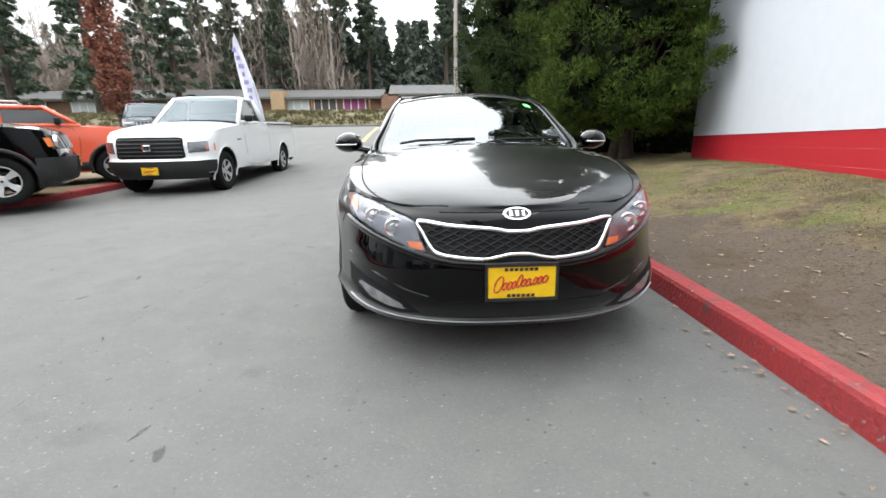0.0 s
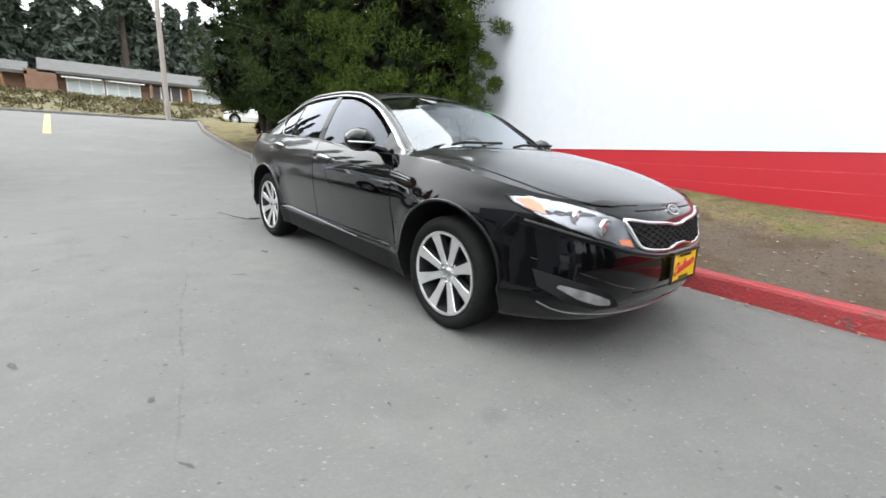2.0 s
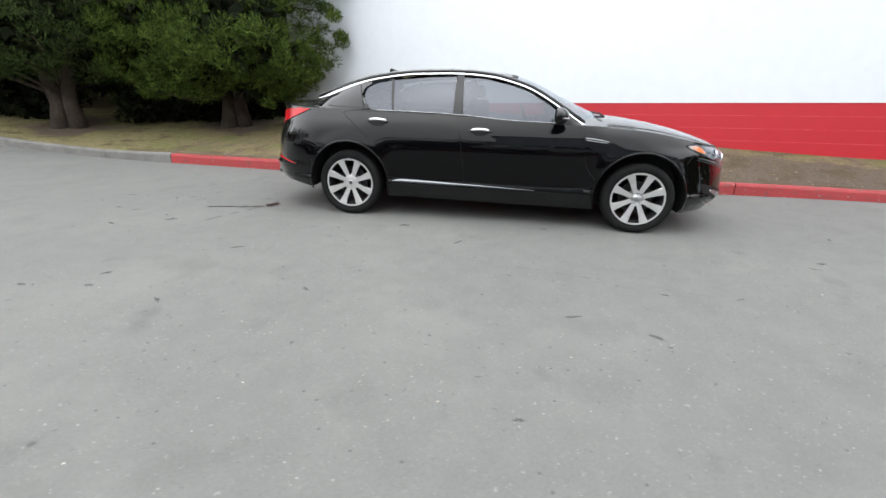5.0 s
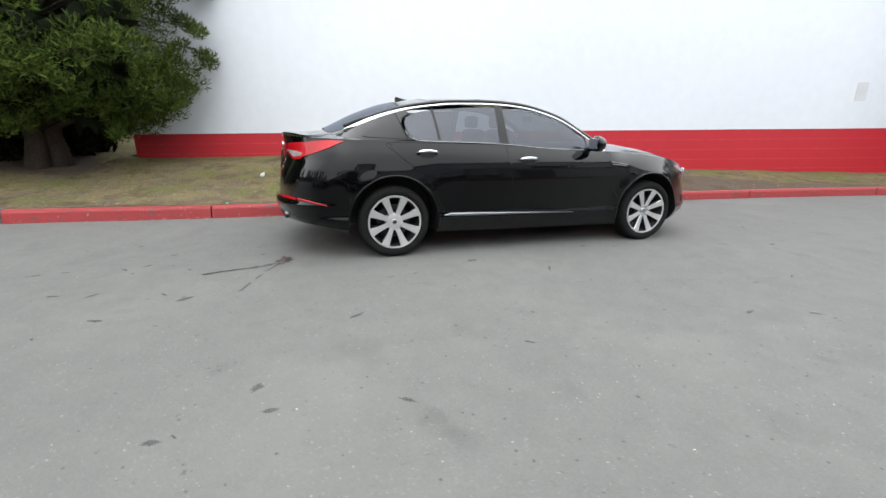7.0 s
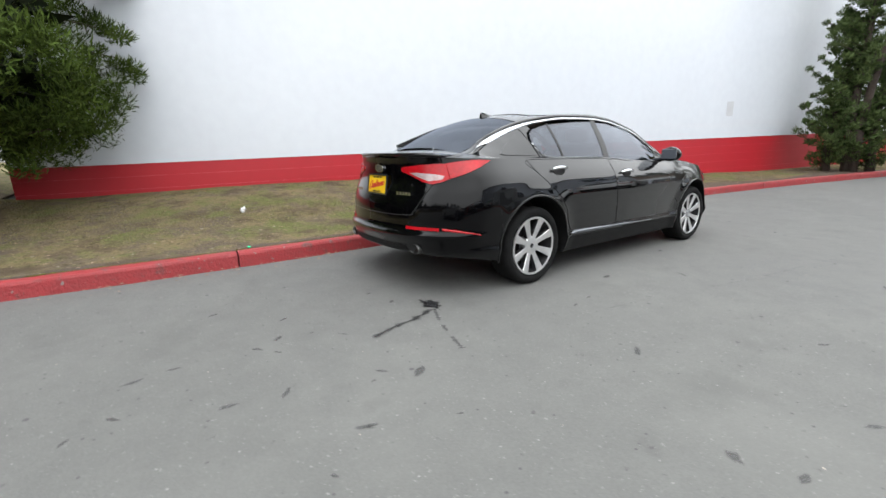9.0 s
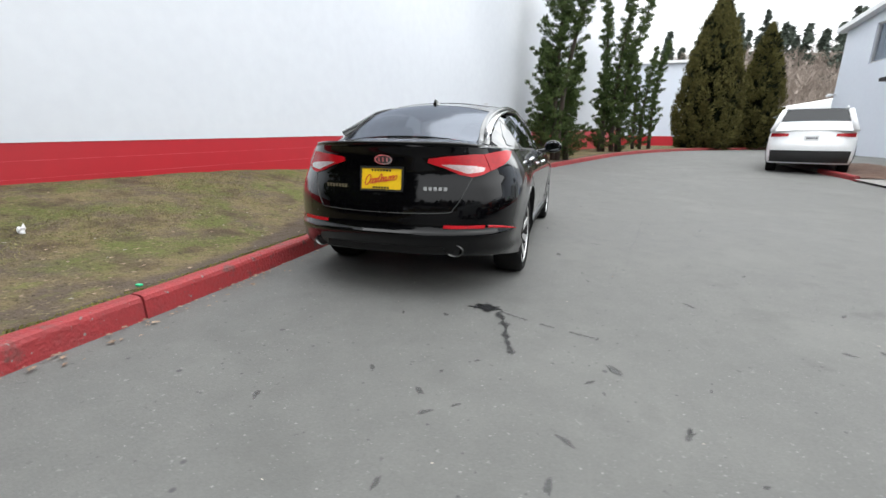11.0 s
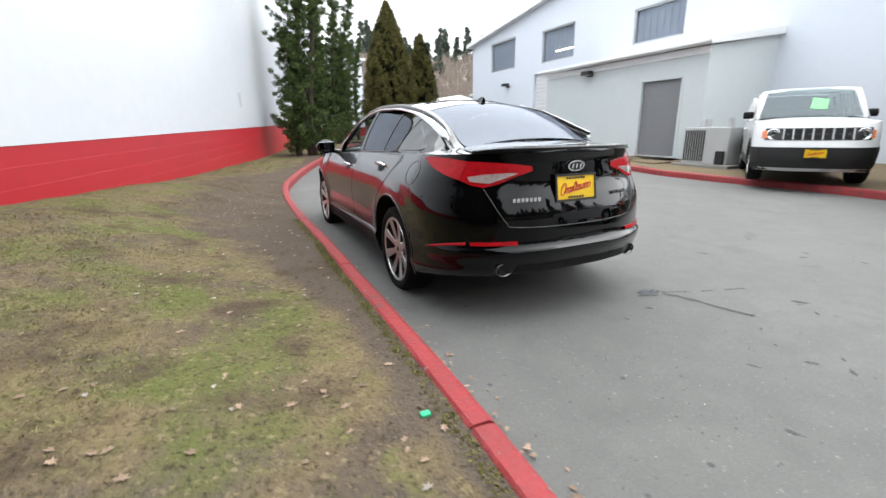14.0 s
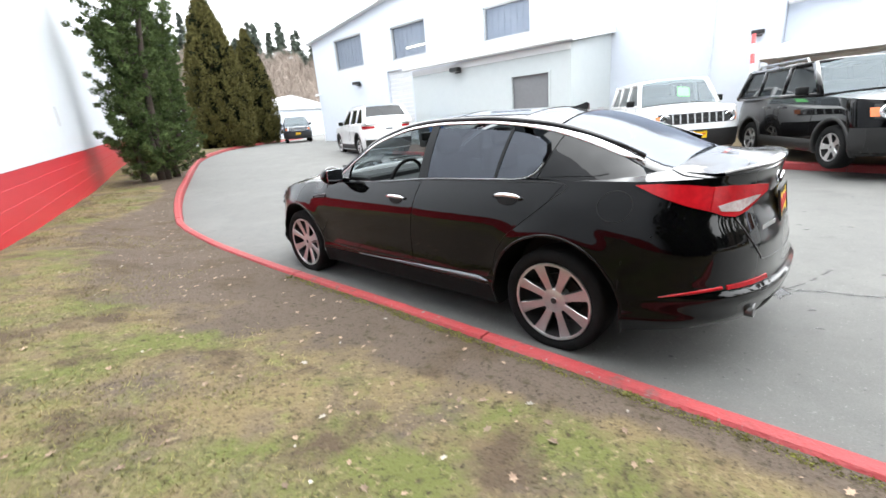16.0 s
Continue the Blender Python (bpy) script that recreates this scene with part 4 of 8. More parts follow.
# annex
bm = bmesh.new()
dr = (-6.33, -4.87, 0.28, 2.64)
for y0, y1, z0, z1 in ((-11.25, dr[0], -0.2, 3.4), (dr[0], dr[1], dr[3], 3.4), (dr[0], dr[1], -0.2, dr[2]), (dr[1], -4.1, -0.2, 3.4)):
    add_box(bm, ANX_X - 0.2, ANX_X, y0, y1, z0, z1)
bmesh.ops.remove_doubles(bm, verts=bm.verts, dist=0.001)
part("annex_wall", bm, BLDG_GREYGREEN, bld, "pale grey-white annex wall")
part("annex_side_wall", box(MAIN_X, ANX_X - 0.2, -4.3, -4.1, -0.2, 3.4), BLDG_GREYGREEN, bld)
bm = bmesh.new()
tri = [[bm.verts.new((x, y, z)) for x, z in ((ANX_X, 3.401), (MAIN_X, 3.401), (MAIN_X, 3.9))] for y in (-4.3, -4.1)]
bm.faces.new(tri[0])
bm.faces.new(tri[1][::-1])
for k in range(3):
    bm.faces.new((tri[0][k], tri[0][(k + 1) % 3], tri[1][(k + 1) % 3], tri[1][k]))
part("annex_gable", bm, BLDG_GREYGREEN, bld)
part("annex_side_wall", box(MAIN_X, ANX_X - 0.2, -11.25, -11.05, -0.2, 3.4), BLDG_GREYGREEN, bld)
bm = bmesh.new()
vs = [bm.verts.new((x, y, z)) for y in (-11.45, -3.95) for x, z in ((ANX_X + 0.22, 3.40), (ANX_X + 0.22, 3.56), (MAIN_X + 0.02, 4.1), (MAIN_X + 0.02, 3.9))]
bm.faces.new(vs[:4])
bm.faces.new(vs[7:3:-1])
for k in range(4):
    bm.faces.new((vs[k], vs[(k + 1) % 4], vs[4 + (k + 1) % 4], vs[4 + k]))
part("annex_roof", bm, TRIM_WHITE, bld, "low white lean-to roof")
part("gutter", box(ANX_X + 0.225, ANX_X + 0.33, -11.5, -3.9, 3.44, 3.54, 0.02), TRIM_WHITE, bld, "white roof gutter")
part("fascia", box(ANX_X + 0.004, ANX_X + 0.04, -11.25, -4.1, 3.2, 3.4, 0.005), TRIM_WHITE, bld)
part("downpipe", tube([(MAIN_X + 0.06, -0.9, 0.1), (MAIN_X + 0.06, -0.9, 6.5)], 0.03, 8), BLDG_WHITE, bld)
door = part("door", box(ANX_X - 0.14, ANX_X - 0.08, dr[0], dr[1], dr[2], dr[3]), GREY_DOOR, bld, "plain grey steel door")
fr = bmesh.new()
add_box(fr, ANX_X - 0.1, ANX_X + 0.02, dr[0] - 0.06, dr[0] + 0.02, dr[2], dr[3] + 0.05)
add_box(fr, ANX_X - 0.1, ANX_X + 0.02, dr[1] - 0.02, dr[1] + 0.06, dr[2], dr[3] + 0.05)
add_box(fr, ANX_X - 0.1, ANX_X + 0.02, dr[0] + 0.02, dr[1] - 0.02, dr[3] - 0.02, dr[3] + 0.05)
part("door_frame", fr, BLDG_GREYGREEN, door)


def flood_light(x, y, z, s=1.0):
    o = thing("flood_light", "small bronze flood light on the white wall", "light", group="wall lights")
    part("back_box", box(x, x + 0.1 * s, y - 0.12 * s, y + 0.12 * s, z - 0.08 * s, z + 0.08 * s, 0.015), BLACK_METAL, o)
    part("head", box(x + 0.08 * s, x + 0.34 * s, y - 0.2 * s, y + 0.2 * s, z - 0.02, z + 0.12 * s, 0.02), BLACK_METAL, o)
    part("lens", box(x + 0.1 * s, x + 0.32 * s, y - 0.17 * s, y + 0.17 * s, z - 0.035, z - 0.021), GREY_DOOR, o)


flood_light(ANX_X, -8.7, 3.12)
flood_light(MAIN_X, -19.0, 3.75, 1.1)
flood_light(MAIN_X, 0.3, 3.1, 0.8)
c = thing("wall_camera", "small white security camera on the wall corner", "camera")
part("arm", box(MAIN_X, MAIN_X + 0.2, -23.2, -23.15, 3.55, 3.6), TRIM_WHITE, c)
part("housing", tube([(MAIN_X + 0.2, -23.17, 3.55), (MAIN_X + 0.42, -23.1, 3.5)], 0.07, 8), TRIM_WHITE, c)

# low hall beyond, set back
hall = thing("rear_hall", "low pale hall behind the workshop", "building")
part("wall", box(-34, -17.0, 0.62, 7.0, -0.3, 4.2), BLDG_WHITE, hall)
part("roof", box(-34.2, -16.6, 0.63, 7.2, 4.2, 4.4), TRIM_WHITE, hall)
# flat panel on the wall; the bay's inner shade is its dark colour
part("bay_shade_panel", box(-17.0, -16.98, 2.0, 6.0, 0.0, 2.8), DARK, hall, "open bay drawn as a flat dark panel")
# peaked white canopy tent
tent = thing("canopy_tent", "white peaked canopy tent with a grey valance", "tent")
cx, cy = -13.4, 3.3
CLOTH = material("white_tent_cloth", (0.80, 0.80, 0.80), 0.7, other=(0.74, 0.74, 0.75), scale=1.2, fine=8, bump=0.1, bump_scale=6)
bm = bmesh.new()
rings = []
for r, z in ((2.6, 2.4), (1.95, 2.6), (1.2, 2.95), (0.65, 3.4), (0.25, 3.9), (0.06, 4.2)):
    rings.append([bm.verts.new((cx + r * sx, cy + r * sy, z)) for sx, sy in ((-1, -1), (0, -1), (1, -1), (1, 0), (1, 1), (0, 1), (-1, 1), (-1, 0))])
for a, b in zip(rings, rings[1:]):
    for k in range(8):
        bm.faces.new((a[k], a[(k + 1) % 8], b[(k + 1) % 8], b[k]))
part("canopy", bm, CLOTH, tent, "white peaked cloth")
bm = bmesh.new()
for sx, sy, ex, ey in ((-1, -1, 1, -1), (1, -1, 1, 1), (1, 1, -1, 1), (-1, 1, -1, -1)):
    q = [bm.verts.new((cx + 2.6 * a, cy + 2.6 * b, z)) for a, b, z in ((sx, sy, 2.4), (ex, ey, 2.4), (ex, ey, 2.2), (sx, sy, 2.2))]
    bm.faces.new(q)
part("valance", bm, CLOTH, tent, "white cloth valance")
for sx in (-1, 1):
    for sy in (-1, 1):
        part("pole", tube([(cx + 2.55 * sx, cy + 2.55 * sy, 0.0), (cx + 2.55 * sx, cy + 2.55 * sy, 2.41)], 0.05, 8), TRIM_WHITE, tent)
band = thing("striped_post", "slanted red and white striped post", "post")
for k in range(8):
    a, b = Vector((-11.9, 0.55, 0.9)), Vector((-12.6, 0.35, 3.0))
    part("stripe", tube([a.lerp(b, k / 8), a.lerp(b, (k + 0.96) / 8)], 0.05, 8), (SCRIPT_STRIPE if k % 2 else TRIM_WHITE), band)
part("foot", tube([(-11.9, 0.55, 0.0), (-11.9, 0.55, 0.9)], 0.05, 8), TRIM_WHITE, band)

# planted island with red kerb before the workshop
ISLE = [(-13.5, -6.15), (-10.5, -6.2), (-8.6, -6.22), (-8.05, -5.9), (-7.95, -5.0), (-7.8, -3.4), (-7.65, -1.6), (-7.6, 0.2), (-7.45, 1.5), (-7.1, 2.7), (-6.85, 4.0), (-6.85, 5.4), (-7.1, 7.0), (-7.6, 8.6), (-8.6, 10.0)]
isle = [tuple(p) for p in dense(ISLE, 8)]
kerb2 = tagged(new("kerb_west"), "faded red kerb round the brown planted island", "kerb", kind="structure")
i = 0
while i < len(isle) - 1:
    j = min(i + 9, len(isle) - 1)
    sweep_kerb("kerb_stone", isle[i : j + 1], 0, j - i, KERB_RED, "red-painted kerb stone", kerb2, side=1)
    i = j
EARTH = material("brown_grass_earth", (0.12, 0.085, 0.053), 0.95, other=(0.16, 0.125, 0.065), scale=1.5, fine=14, mix=1.0, bump=0.8, bump_scale=40)
MULCH = material("brown_bark_mulch", (0.09, 0.05, 0.036), 0.95, other=(0.14, 0.085, 0.06), scale=3, fine=30, bump=0.9, bump_scale=50)
SLAB = material("pale_concrete", (0.26, 0.25, 0.235), 0.85, other=(0.2, 0.19, 0.18), scale=1.5, fine=20, bump=0.2, bump_scale=80)
verts, faces = [], []
for k, (x, y) in enumerate(isle):
    for s in (0.0, 0.12, 0.3, 0.6, 1.0):
        if k < 8 * 2:
            px, py = x, y + 0.14 + s * 2.0
        else:
            px, py = x - 0.14 - s * (x + 17.0 - 0.2), y + 0.1
        verts.append((px, py, ground(px, py) + 0.135 + 0.03 * smoothstep(0, 1, s) + 0.012 * noise.noise(Vector((px, py, 0)))))
for k in range(len(isle) - 1):
    for j in range(4):
        faces.append((k * 5 + j, k * 5 + j + 1, (k + 1) * 5 + j + 1, (k + 1) * 5 + j))
mesh_object("island_ground", verts, faces, EARTH, smooth=True, label="bare brown earth with thin dry grass", category="ground", kind="structure")
xs = [-10.6 + 0.25 * k for k in range(12)]
v, f = grid_sheet(xs, [-8.15 + 0.2 * k for k in range(10)], lambda x, y: ground(x, y) + 0.05)
mesh_object("concrete_walk", v, f, SLAB, label="pale concrete walk to the grey door", category="pavement", kind="structure")
v, f = grid_sheet([-10.6 + 0.3 * k for k in range(10)], [-13.0 + 0.3 * k for k in range(17)], lambda x, y: ground(x, y) + 0.07 + 0.02 * noise.noise(Vector((x * 3, y * 3, 1))))
mesh_object("mulch_bed", v, f, MULCH, label="brown bark mulch bed along the annex", category="ground", kind="structure")
kerb3 = tagged(new("kerb_bed"), "low pale concrete kerb edging the mulch bed", "kerb", kind="structure")
kl = [(-7.9, -13.0 + 0.3 * k) for k in range(17)]
sweep_kerb("kerb_stone", kl, 0, 10, KERB_GREY, "", kerb3, side=1, height=0.12)
sweep_kerb("kerb_stone", kl, 10, 16, KERB_RED, "red-painted kerb stone", kerb3, side=1, height=0.12)


def drum(x, y, mat, label):
    z0 = ground(x, y) + 0.06
    o = thing("drum", label, "drum", Matrix.Translation((x, y, z0)), group="drums by the wall")
    prof = [(0.27, 0.0), (0.285, 0.03), (0.285, 0.28), (0.297, 0.30), (0.285, 0.32), (0.285, 0.56), (0.297, 0.58), (0.285, 0.60), (0.285, 0.84), (0.29, 0.87), (0.275, 0.88), (0.265, 0.855), (0.001, 0.855)]
    bm = bmesh.new()
    rings = [[bm.verts.new((r * math.cos(2 * math.pi * k / 28), r * math.sin(2 * math.pi * k / 28), z)) for k in range(28)] for r, z in prof]
    for a, b in zip(rings, rings[1:]):
        for k in range(28):
            bm.faces.new((a[k], a[(k + 1) % 28], b[(k + 1) % 28], b[k]))
    part("shell", bm, mat, o, smooth=True)
    part("bung", tube([(0.16, 0, 0.853), (0.16, 0, 0.875)], 0.03, 10), BLACK_METAL, o)


drum(-10.15, -10.35, BLACK_METAL, "black plastic drum standing on the mulch")
drum(-10.1, -9.65, material("blue_drum_plastic", (0.02, 0.14, 0.42), 0.45, other=(0.02, 0.11, 0.34), scale=3, fine=20), "blue plastic drum standing on the mulch")
# air conditioning unit on a slab
ac = thing("air_conditioner", "grey outdoor air conditioning unit on a concrete slab", "air conditioner")
z0 = ground(-9.9, -3.2) + 0.16
part("slab", box(-10.5, -9.2, -3.9, -2.3, z0 - 0.06, z0 + 0.05, 0.01), SLAB, ac)
part("casing", box(-10.3, -9.45, -3.75, -2.5, z0 + 0.051, z0 + 1.0, 0.02), material("grey_metal_casing", (0.42, 0.43, 0.43), 0.45, other=(0.36, 0.37, 0.37), scale=2, fine=20), ac)
for k in range(9):
    y = -3.70 + 0.065 * k
    part("fin", box(-9.45, -9.435, y, y + 0.03, z0 + 0.12, z0 + 0.92), DARK, ac)
for y in (-3.4, -2.8):
    part("vent_stack", tube([(-9.9, y, z0 + 1.0), (-9.9, y, z0 + 1.22)], 0.09, 10), SATIN_FRAME, ac)
part("cable_box", box(-9.43, -9.34, -2.75, -2.55, z0 + 0.06, z0 + 0.4, 0.01), BLACK_METAL, ac)
# ---- the black sedan ----
SEDAN = Shape(
    yf=[(0.17, -2.12), (0.22, -2.20), (0.26, -2.235), (0.30, -2.27), (0.36, -2.30), (0.42, -2.31), (0.50, -2.308), (0.56, -2.30), (0.64, -2.275), (0.74, -2.245), (0.80, -2.195), (1.05, -2.15)],
    yr=[(0.18, 2.28), (0.30, 2.36), (0.36, 2.40), (0.42, 2.425), (0.47, 2.440), (0.492, 2.438), (0.514, 2.414), (0.545, 2.404), (0.60, 2.40), (0.70, 2.388), (0.78, 2.364), (0.90, 2.326), (1.0, 2.326), (1.07, 2.338)],
    w=[(0.17, 0.83), (0.22, 0.865), (0.30, 0.885), (0.36, 0.90), (0.40, 0.889), (0.50, 0.896), (0.60, 0.906), (0.70, 0.910), (0.78, 0.905), (0.84, 0.895), (0.88, 0.882), (0.92, 0.864), (0.97, 0.836), (1.02, 0.806), (1.08, 0.77)],
    ze=[(-2.25, 0.775), (-2.1, 0.80), (-1.9, 0.835), (-1.74, 0.868), (-1.4, 0.925), (-1.0, 0.958), (-0.6, 0.968), (-0.18, 0.986), (0.36, 1.02), (0.9, 1.034), (1.5, 1.044), (1.85, 1.05), (2.15, 1.06), (2.35, 1.065)],
    zc=[(-2.25, 0.78), (-2.14, 0.825), (-1.957, 0.885), (-1.715, 0.95), (-1.42, 1.004), (-1.13, 1.035), (-0.9, 1.035), (-0.75, 0.95), (-0.5, 0.90), (1.2, 0.94), (1.6, 1.06), (1.8, 1.115), (1.95, 1.122), (2.05, 1.112), (2.2, 1.095), (2.35, 1.083)],
    zb=0.185, nose=(1.05, 2.6), tail=(0.65, 2.5), crown=3.0)
SEDAN.shoulder = 1.0
SEDAN.blunt = 0.25
SEDAN.fine = (26, 110, 22)
SEDAN.sill = [(-2.35, 0.205), (-1.0, 0.20), (0.9, 0.215), (1.8, 0.27), (2.1, 0.315), (2.46, 0.345)]
SEDAN.arches = [(-1.3975, 0.335, 0.41), (1.3975, 0.335, 0.41)]
SEDAN.swell = 0.017

EDGE_X = [(-1.06, 0.10), (-1.02, 0.36), (-0.96, 0.60), (-0.90, 0.735), (-0.84, 0.76), (-0.6, 0.705), (-0.35, 0.65), (-0.07, 0.605), (0.37, 0.595), (0.87, 0.59), (1.2, 0.58), (1.43, 0.58), (1.67, 0.60), (1.85, 0.635), (2.0, 0.65)]
EDGE_Z = [(-1.06, 1.03), (-0.96, 1.005), (-0.90, 0.955), (-0.864, 0.955), (-0.757, 1.025), (-0.579, 1.146), (-0.349, 1.278), (-0.07, 1.363), (0.368, 1.402), (0.866, 1.385), (1.204, 1.338), (1.434, 1.273), (1.67, 1.175), (1.854, 1.085), (2.0, 1.06)]
ROOF_Z = [(-1.06, 1.035), (-0.84, 1.127), (-0.58, 1.25), (-0.325, 1.362), (-0.07, 1.428), (0.364, 1.458), (0.93, 1.443), (1.315, 1.392), (1.644, 1.282), (1.9, 1.157), (1.95, 1.133), (2.0, 1.11)]
BELT_X = [(-1.0, 0.785), (-0.8, 0.79), (-0.5, 0.805), (0.0, 0.812), (0.5, 0.810), (1.0, 0.802), (1.5, 0.778), (1.8, 0.74), (2.0, 0.70)]


def cabin_side(sx):
    """The glasshouse side between belt and roof edge, slightly bowed."""
    def f(y, z, off):
        zb, zt = lerp_table(SEDAN.ze, y) - 0.012, lerp_table(EDGE_Z, y)
        xb, xt = lerp_table(BELT_X, y), lerp_table(EDGE_X, y)
        t = (z - zb) / max(zt - zb, 0.03)
        t = min(max(t, -0.2), 1.15)
        x = xb + (xt - xb) * t + 0.018 * max(0, 4 * t * (1 - t))
        return Vector((sx * (x + off), y, z + off * 0.45))
    return f


def cabin_top(s, y, off):
    xe, ze, zc = lerp_table(EDGE_X, y), lerp_table(EDGE_Z, y), lerp_table(ROOF_Z, y)
    return Vector((s * xe, y, ze + (zc - ze) * (1 - abs(s) ** 2.2) + off))


def build_sedan():
    car = thing("sedan", "glossy black four-door sedan with chrome trim on the asphalt", "car")
    v, f, idx = SEDAN.body(58)
    # the rocker below the sill strip is matt black
    for k, face in enumerate(f):
        mid = sum((Vector(v[q]) for q in face), Vector()) / len(face)
        if mid.z < 0.35 and abs(mid.y) < 1.0 and abs(mid.x) > 0.5:
            idx[k] = 1
    body = mesh_object("body", v, f, [PAINT_BLACK, DARK], car, mat_index=idx, label="glossy black painted body shell")
    cut_arches(body, [(-1.3975, 0.335), (1.3975, 0.335)], 0.405, 0.60, 0.94)
    sm = {s: SEDAN.side_map(s) for s in (1, -1)}
    cs = {s: cabin_side(s) for s in (1, -1)}
    fm, rm, tm = SEDAN.front_map(), SEDAN.rear_map(), SEDAN.top_map()
    # roof, screens
    part_roof = [(-0.97, -0.16), (0.97, -0.16), (0.97, 1.27), (-0.97, 1.27)]
    roof = patch("roof", part_roof, cabin_top, PAINT_BLACK, car, 0.004, 0.03, 0.09, "black roof panel")
    patch("sunroof_glass", [(-0.78, -0.08), (0.78, -0.08), (0.78, 0.42), (-0.78, 0.42)], cabin_top, material("roof_glass", (0.004, 0.004, 0.005), 0.03, coat=1.0), roof, 0.008, 0.006, 0.09, "dark panoramic roof glass")
    patch("sunroof_glass", [(-0.78, 0.46), (0.78, 0.46), (0.76, 1.0), (-0.76, 1.0)], cabin_top, bpy.data.materials["roof_glass"], roof, 0.008, 0.006, 0.09, "dark panoramic roof glass")
    patch("windscreen", [(-0.93, -1.06), (0.93, -1.06), (0.93, -0.165), (-0.93, -0.165)], cabin_top, SCREEN, car, 0.003, 0, 0.07, "clear windscreen with a sticker")
    patch("screen_band", [(-0.93, -0.22), (0.93, -0.22), (0.93, -0.165), (-0.93, -0.165)], cabin_top, DARK, car, 0.0045, 0, 0.09)
    patch("inspection_sticker", [(0.70, -0.40), (0.78, -0.40), (0.78, -0.33), (0.70, -0.33)], cabin_top, GREEN_CARD, car, 0.0045, 0, 0.05, "small green windscreen sticker")
    patch("rear_window", [(-0.90, 1.285), (0.90, 1.285), (0.86, 1.95), (-0.86, 1.95)], cabin_top, REAR_GLASS, car, 0.003, 0, 0.07, "dark tinted rear window")
    for s in (1, -1):
        # pillars behind the screens' edges
        strip("pillar_edge", [(s * 0.955, y) for y in [-1.0 + 0.06 * k for k in range(15)]], cabin_top, 0.10, PAINT_BLACK, car, 0.004, 0.006)
        strip("pillar_edge", [(s * 0.94, y) for y in [1.27 + 0.06 * k for k in range(12)]], cabin_top, 0.13, PAINT_BLACK, car, 0.004, 0.004)
    # cowl and wipers
    part("cowl", box(-0.42, 0.42, -1.09, -0.98, 1.0, 1.034, 0.012), DARK, car)
    for x0 in (0.05, -0.55):
        w = tube([(x0, -1.045, 1.04), (x0 + 0.12, -1.03, 1.058), (x0 + 0.52, -1.0, 1.065)], 0.009, 6)
        part("wiper", w, DARK, car)
    # antenna fin
    bm = bmesh.new()
    prof = [(1.04, 0.0), (1.21, 0.0), (1.215, 0.055), (1.195, 0.062), (1.13, 0.032)]
    base = 1.408
    lo = [[bm.verts.new((sx * (0.022 if z < 0.03 else 0.006), y, base + z - (y - 1.15) * 0.18)) for y, z in prof] for sx in (-1, 1)]
    bm.faces.new(lo[0])
    bm.faces.new(lo[1][::-1])
    for k in range(5):
        bm.faces.new((lo[0][k], lo[0][(k + 1) % 5], lo[1][(k + 1) % 5], lo[1][k]))
    part("antenna_fin", bm, PAINT_BLACK, car, "black shark-fin antenna")
    top_arc = [(-0.60, 1.082), (-0.461, 1.168), (-0.30, 1.245), (-0.15, 1.297), (0.094, 1.348), (0.366, 1.362), (0.64, 1.352), (0.973, 1.324), (1.227, 1.272)]
    for s in (1, -1):
        near = "right" if s < 0 else "left"
        # doors with their seams
        doors = {}
        front_poly = [(-0.86, 0.905), (-0.885, 0.63), (-0.93, 0.405), (0.215, 0.405), (0.235, 0.60), (0.27, 0.82), (0.31, 1.002), (-0.18, 0.973), (-0.80, 0.957)]
        rear_poly = [(0.322, 1.006), (0.282, 0.82), (0.247, 0.60), (0.227, 0.405), (0.93, 0.405), (0.985, 0.48), (1.02, 0.60), (1.09, 0.70), (1.19, 0.79), (1.36, 0.93), (1.43, 1.025), (0.9, 1.018)]
        for key, poly in (("front", front_poly), ("rear", rear_poly)):
            door = patch("door", poly, sm[s], PAINT_BLACK, car, 0.0035, 0.008, 0.07, "glossy black door")
            strip("door_seam", dense(poly + [poly[0]], 4), sm[s], 0.007, DARK, door, 0.0008, 0.003)
            doors[key] = door
            y0, z0 = (0.19, 0.872) if key == "front" else (1.19, 0.928)
            hs = [(y0 - 0.2 + 0.2 * k / 6, z0 + 0.008 + 0.004 * math.sin(math.pi * k / 6)) for k in range(7)]
            bm = bmesh.new()
            add_tube(bm, [sm[s](y, z, 0.012 + 0.03 * math.sin(math.pi * k / 6) ** 0.4) for k, (y, z) in enumerate(hs)], [0.008, 0.013, 0.014, 0.014, 0.014, 0.013, 0.008], 8)
            part("door_handle", bm, CHROME, door, "chrome door handle", smooth=True)
            patch("handle_recess", [(y0 - 0.1 + 0.075 * math.cos(a), z0 + 0.036 * math.sin(a)) for a in [2 * math.pi * k / 14 for k in range(14)]], sm[s], DARK, door, 0.0055, 0, 0.03)
        # side glass: driver's window stands open
        if s < 0:
            patch("side_window", [(-0.62, 1.005)] + top_arc[0:5] + [(0.285, 1.354), (0.27, 1.022), (-0.18, 0.988), (-0.60, 0.975)], cs[s], TINT, doors["front"], 0.0, 0, 0.06, "tinted door window")
        patch("side_window", [(0.365, 1.032), (0.36, 1.362), (0.64, 1.350), (0.985, 1.320), (0.945, 1.042)], cs[s], TINT_DARK if s > 0 else TINT, doors["rear"], 0.0, 0, 0.06, "tinted door window")
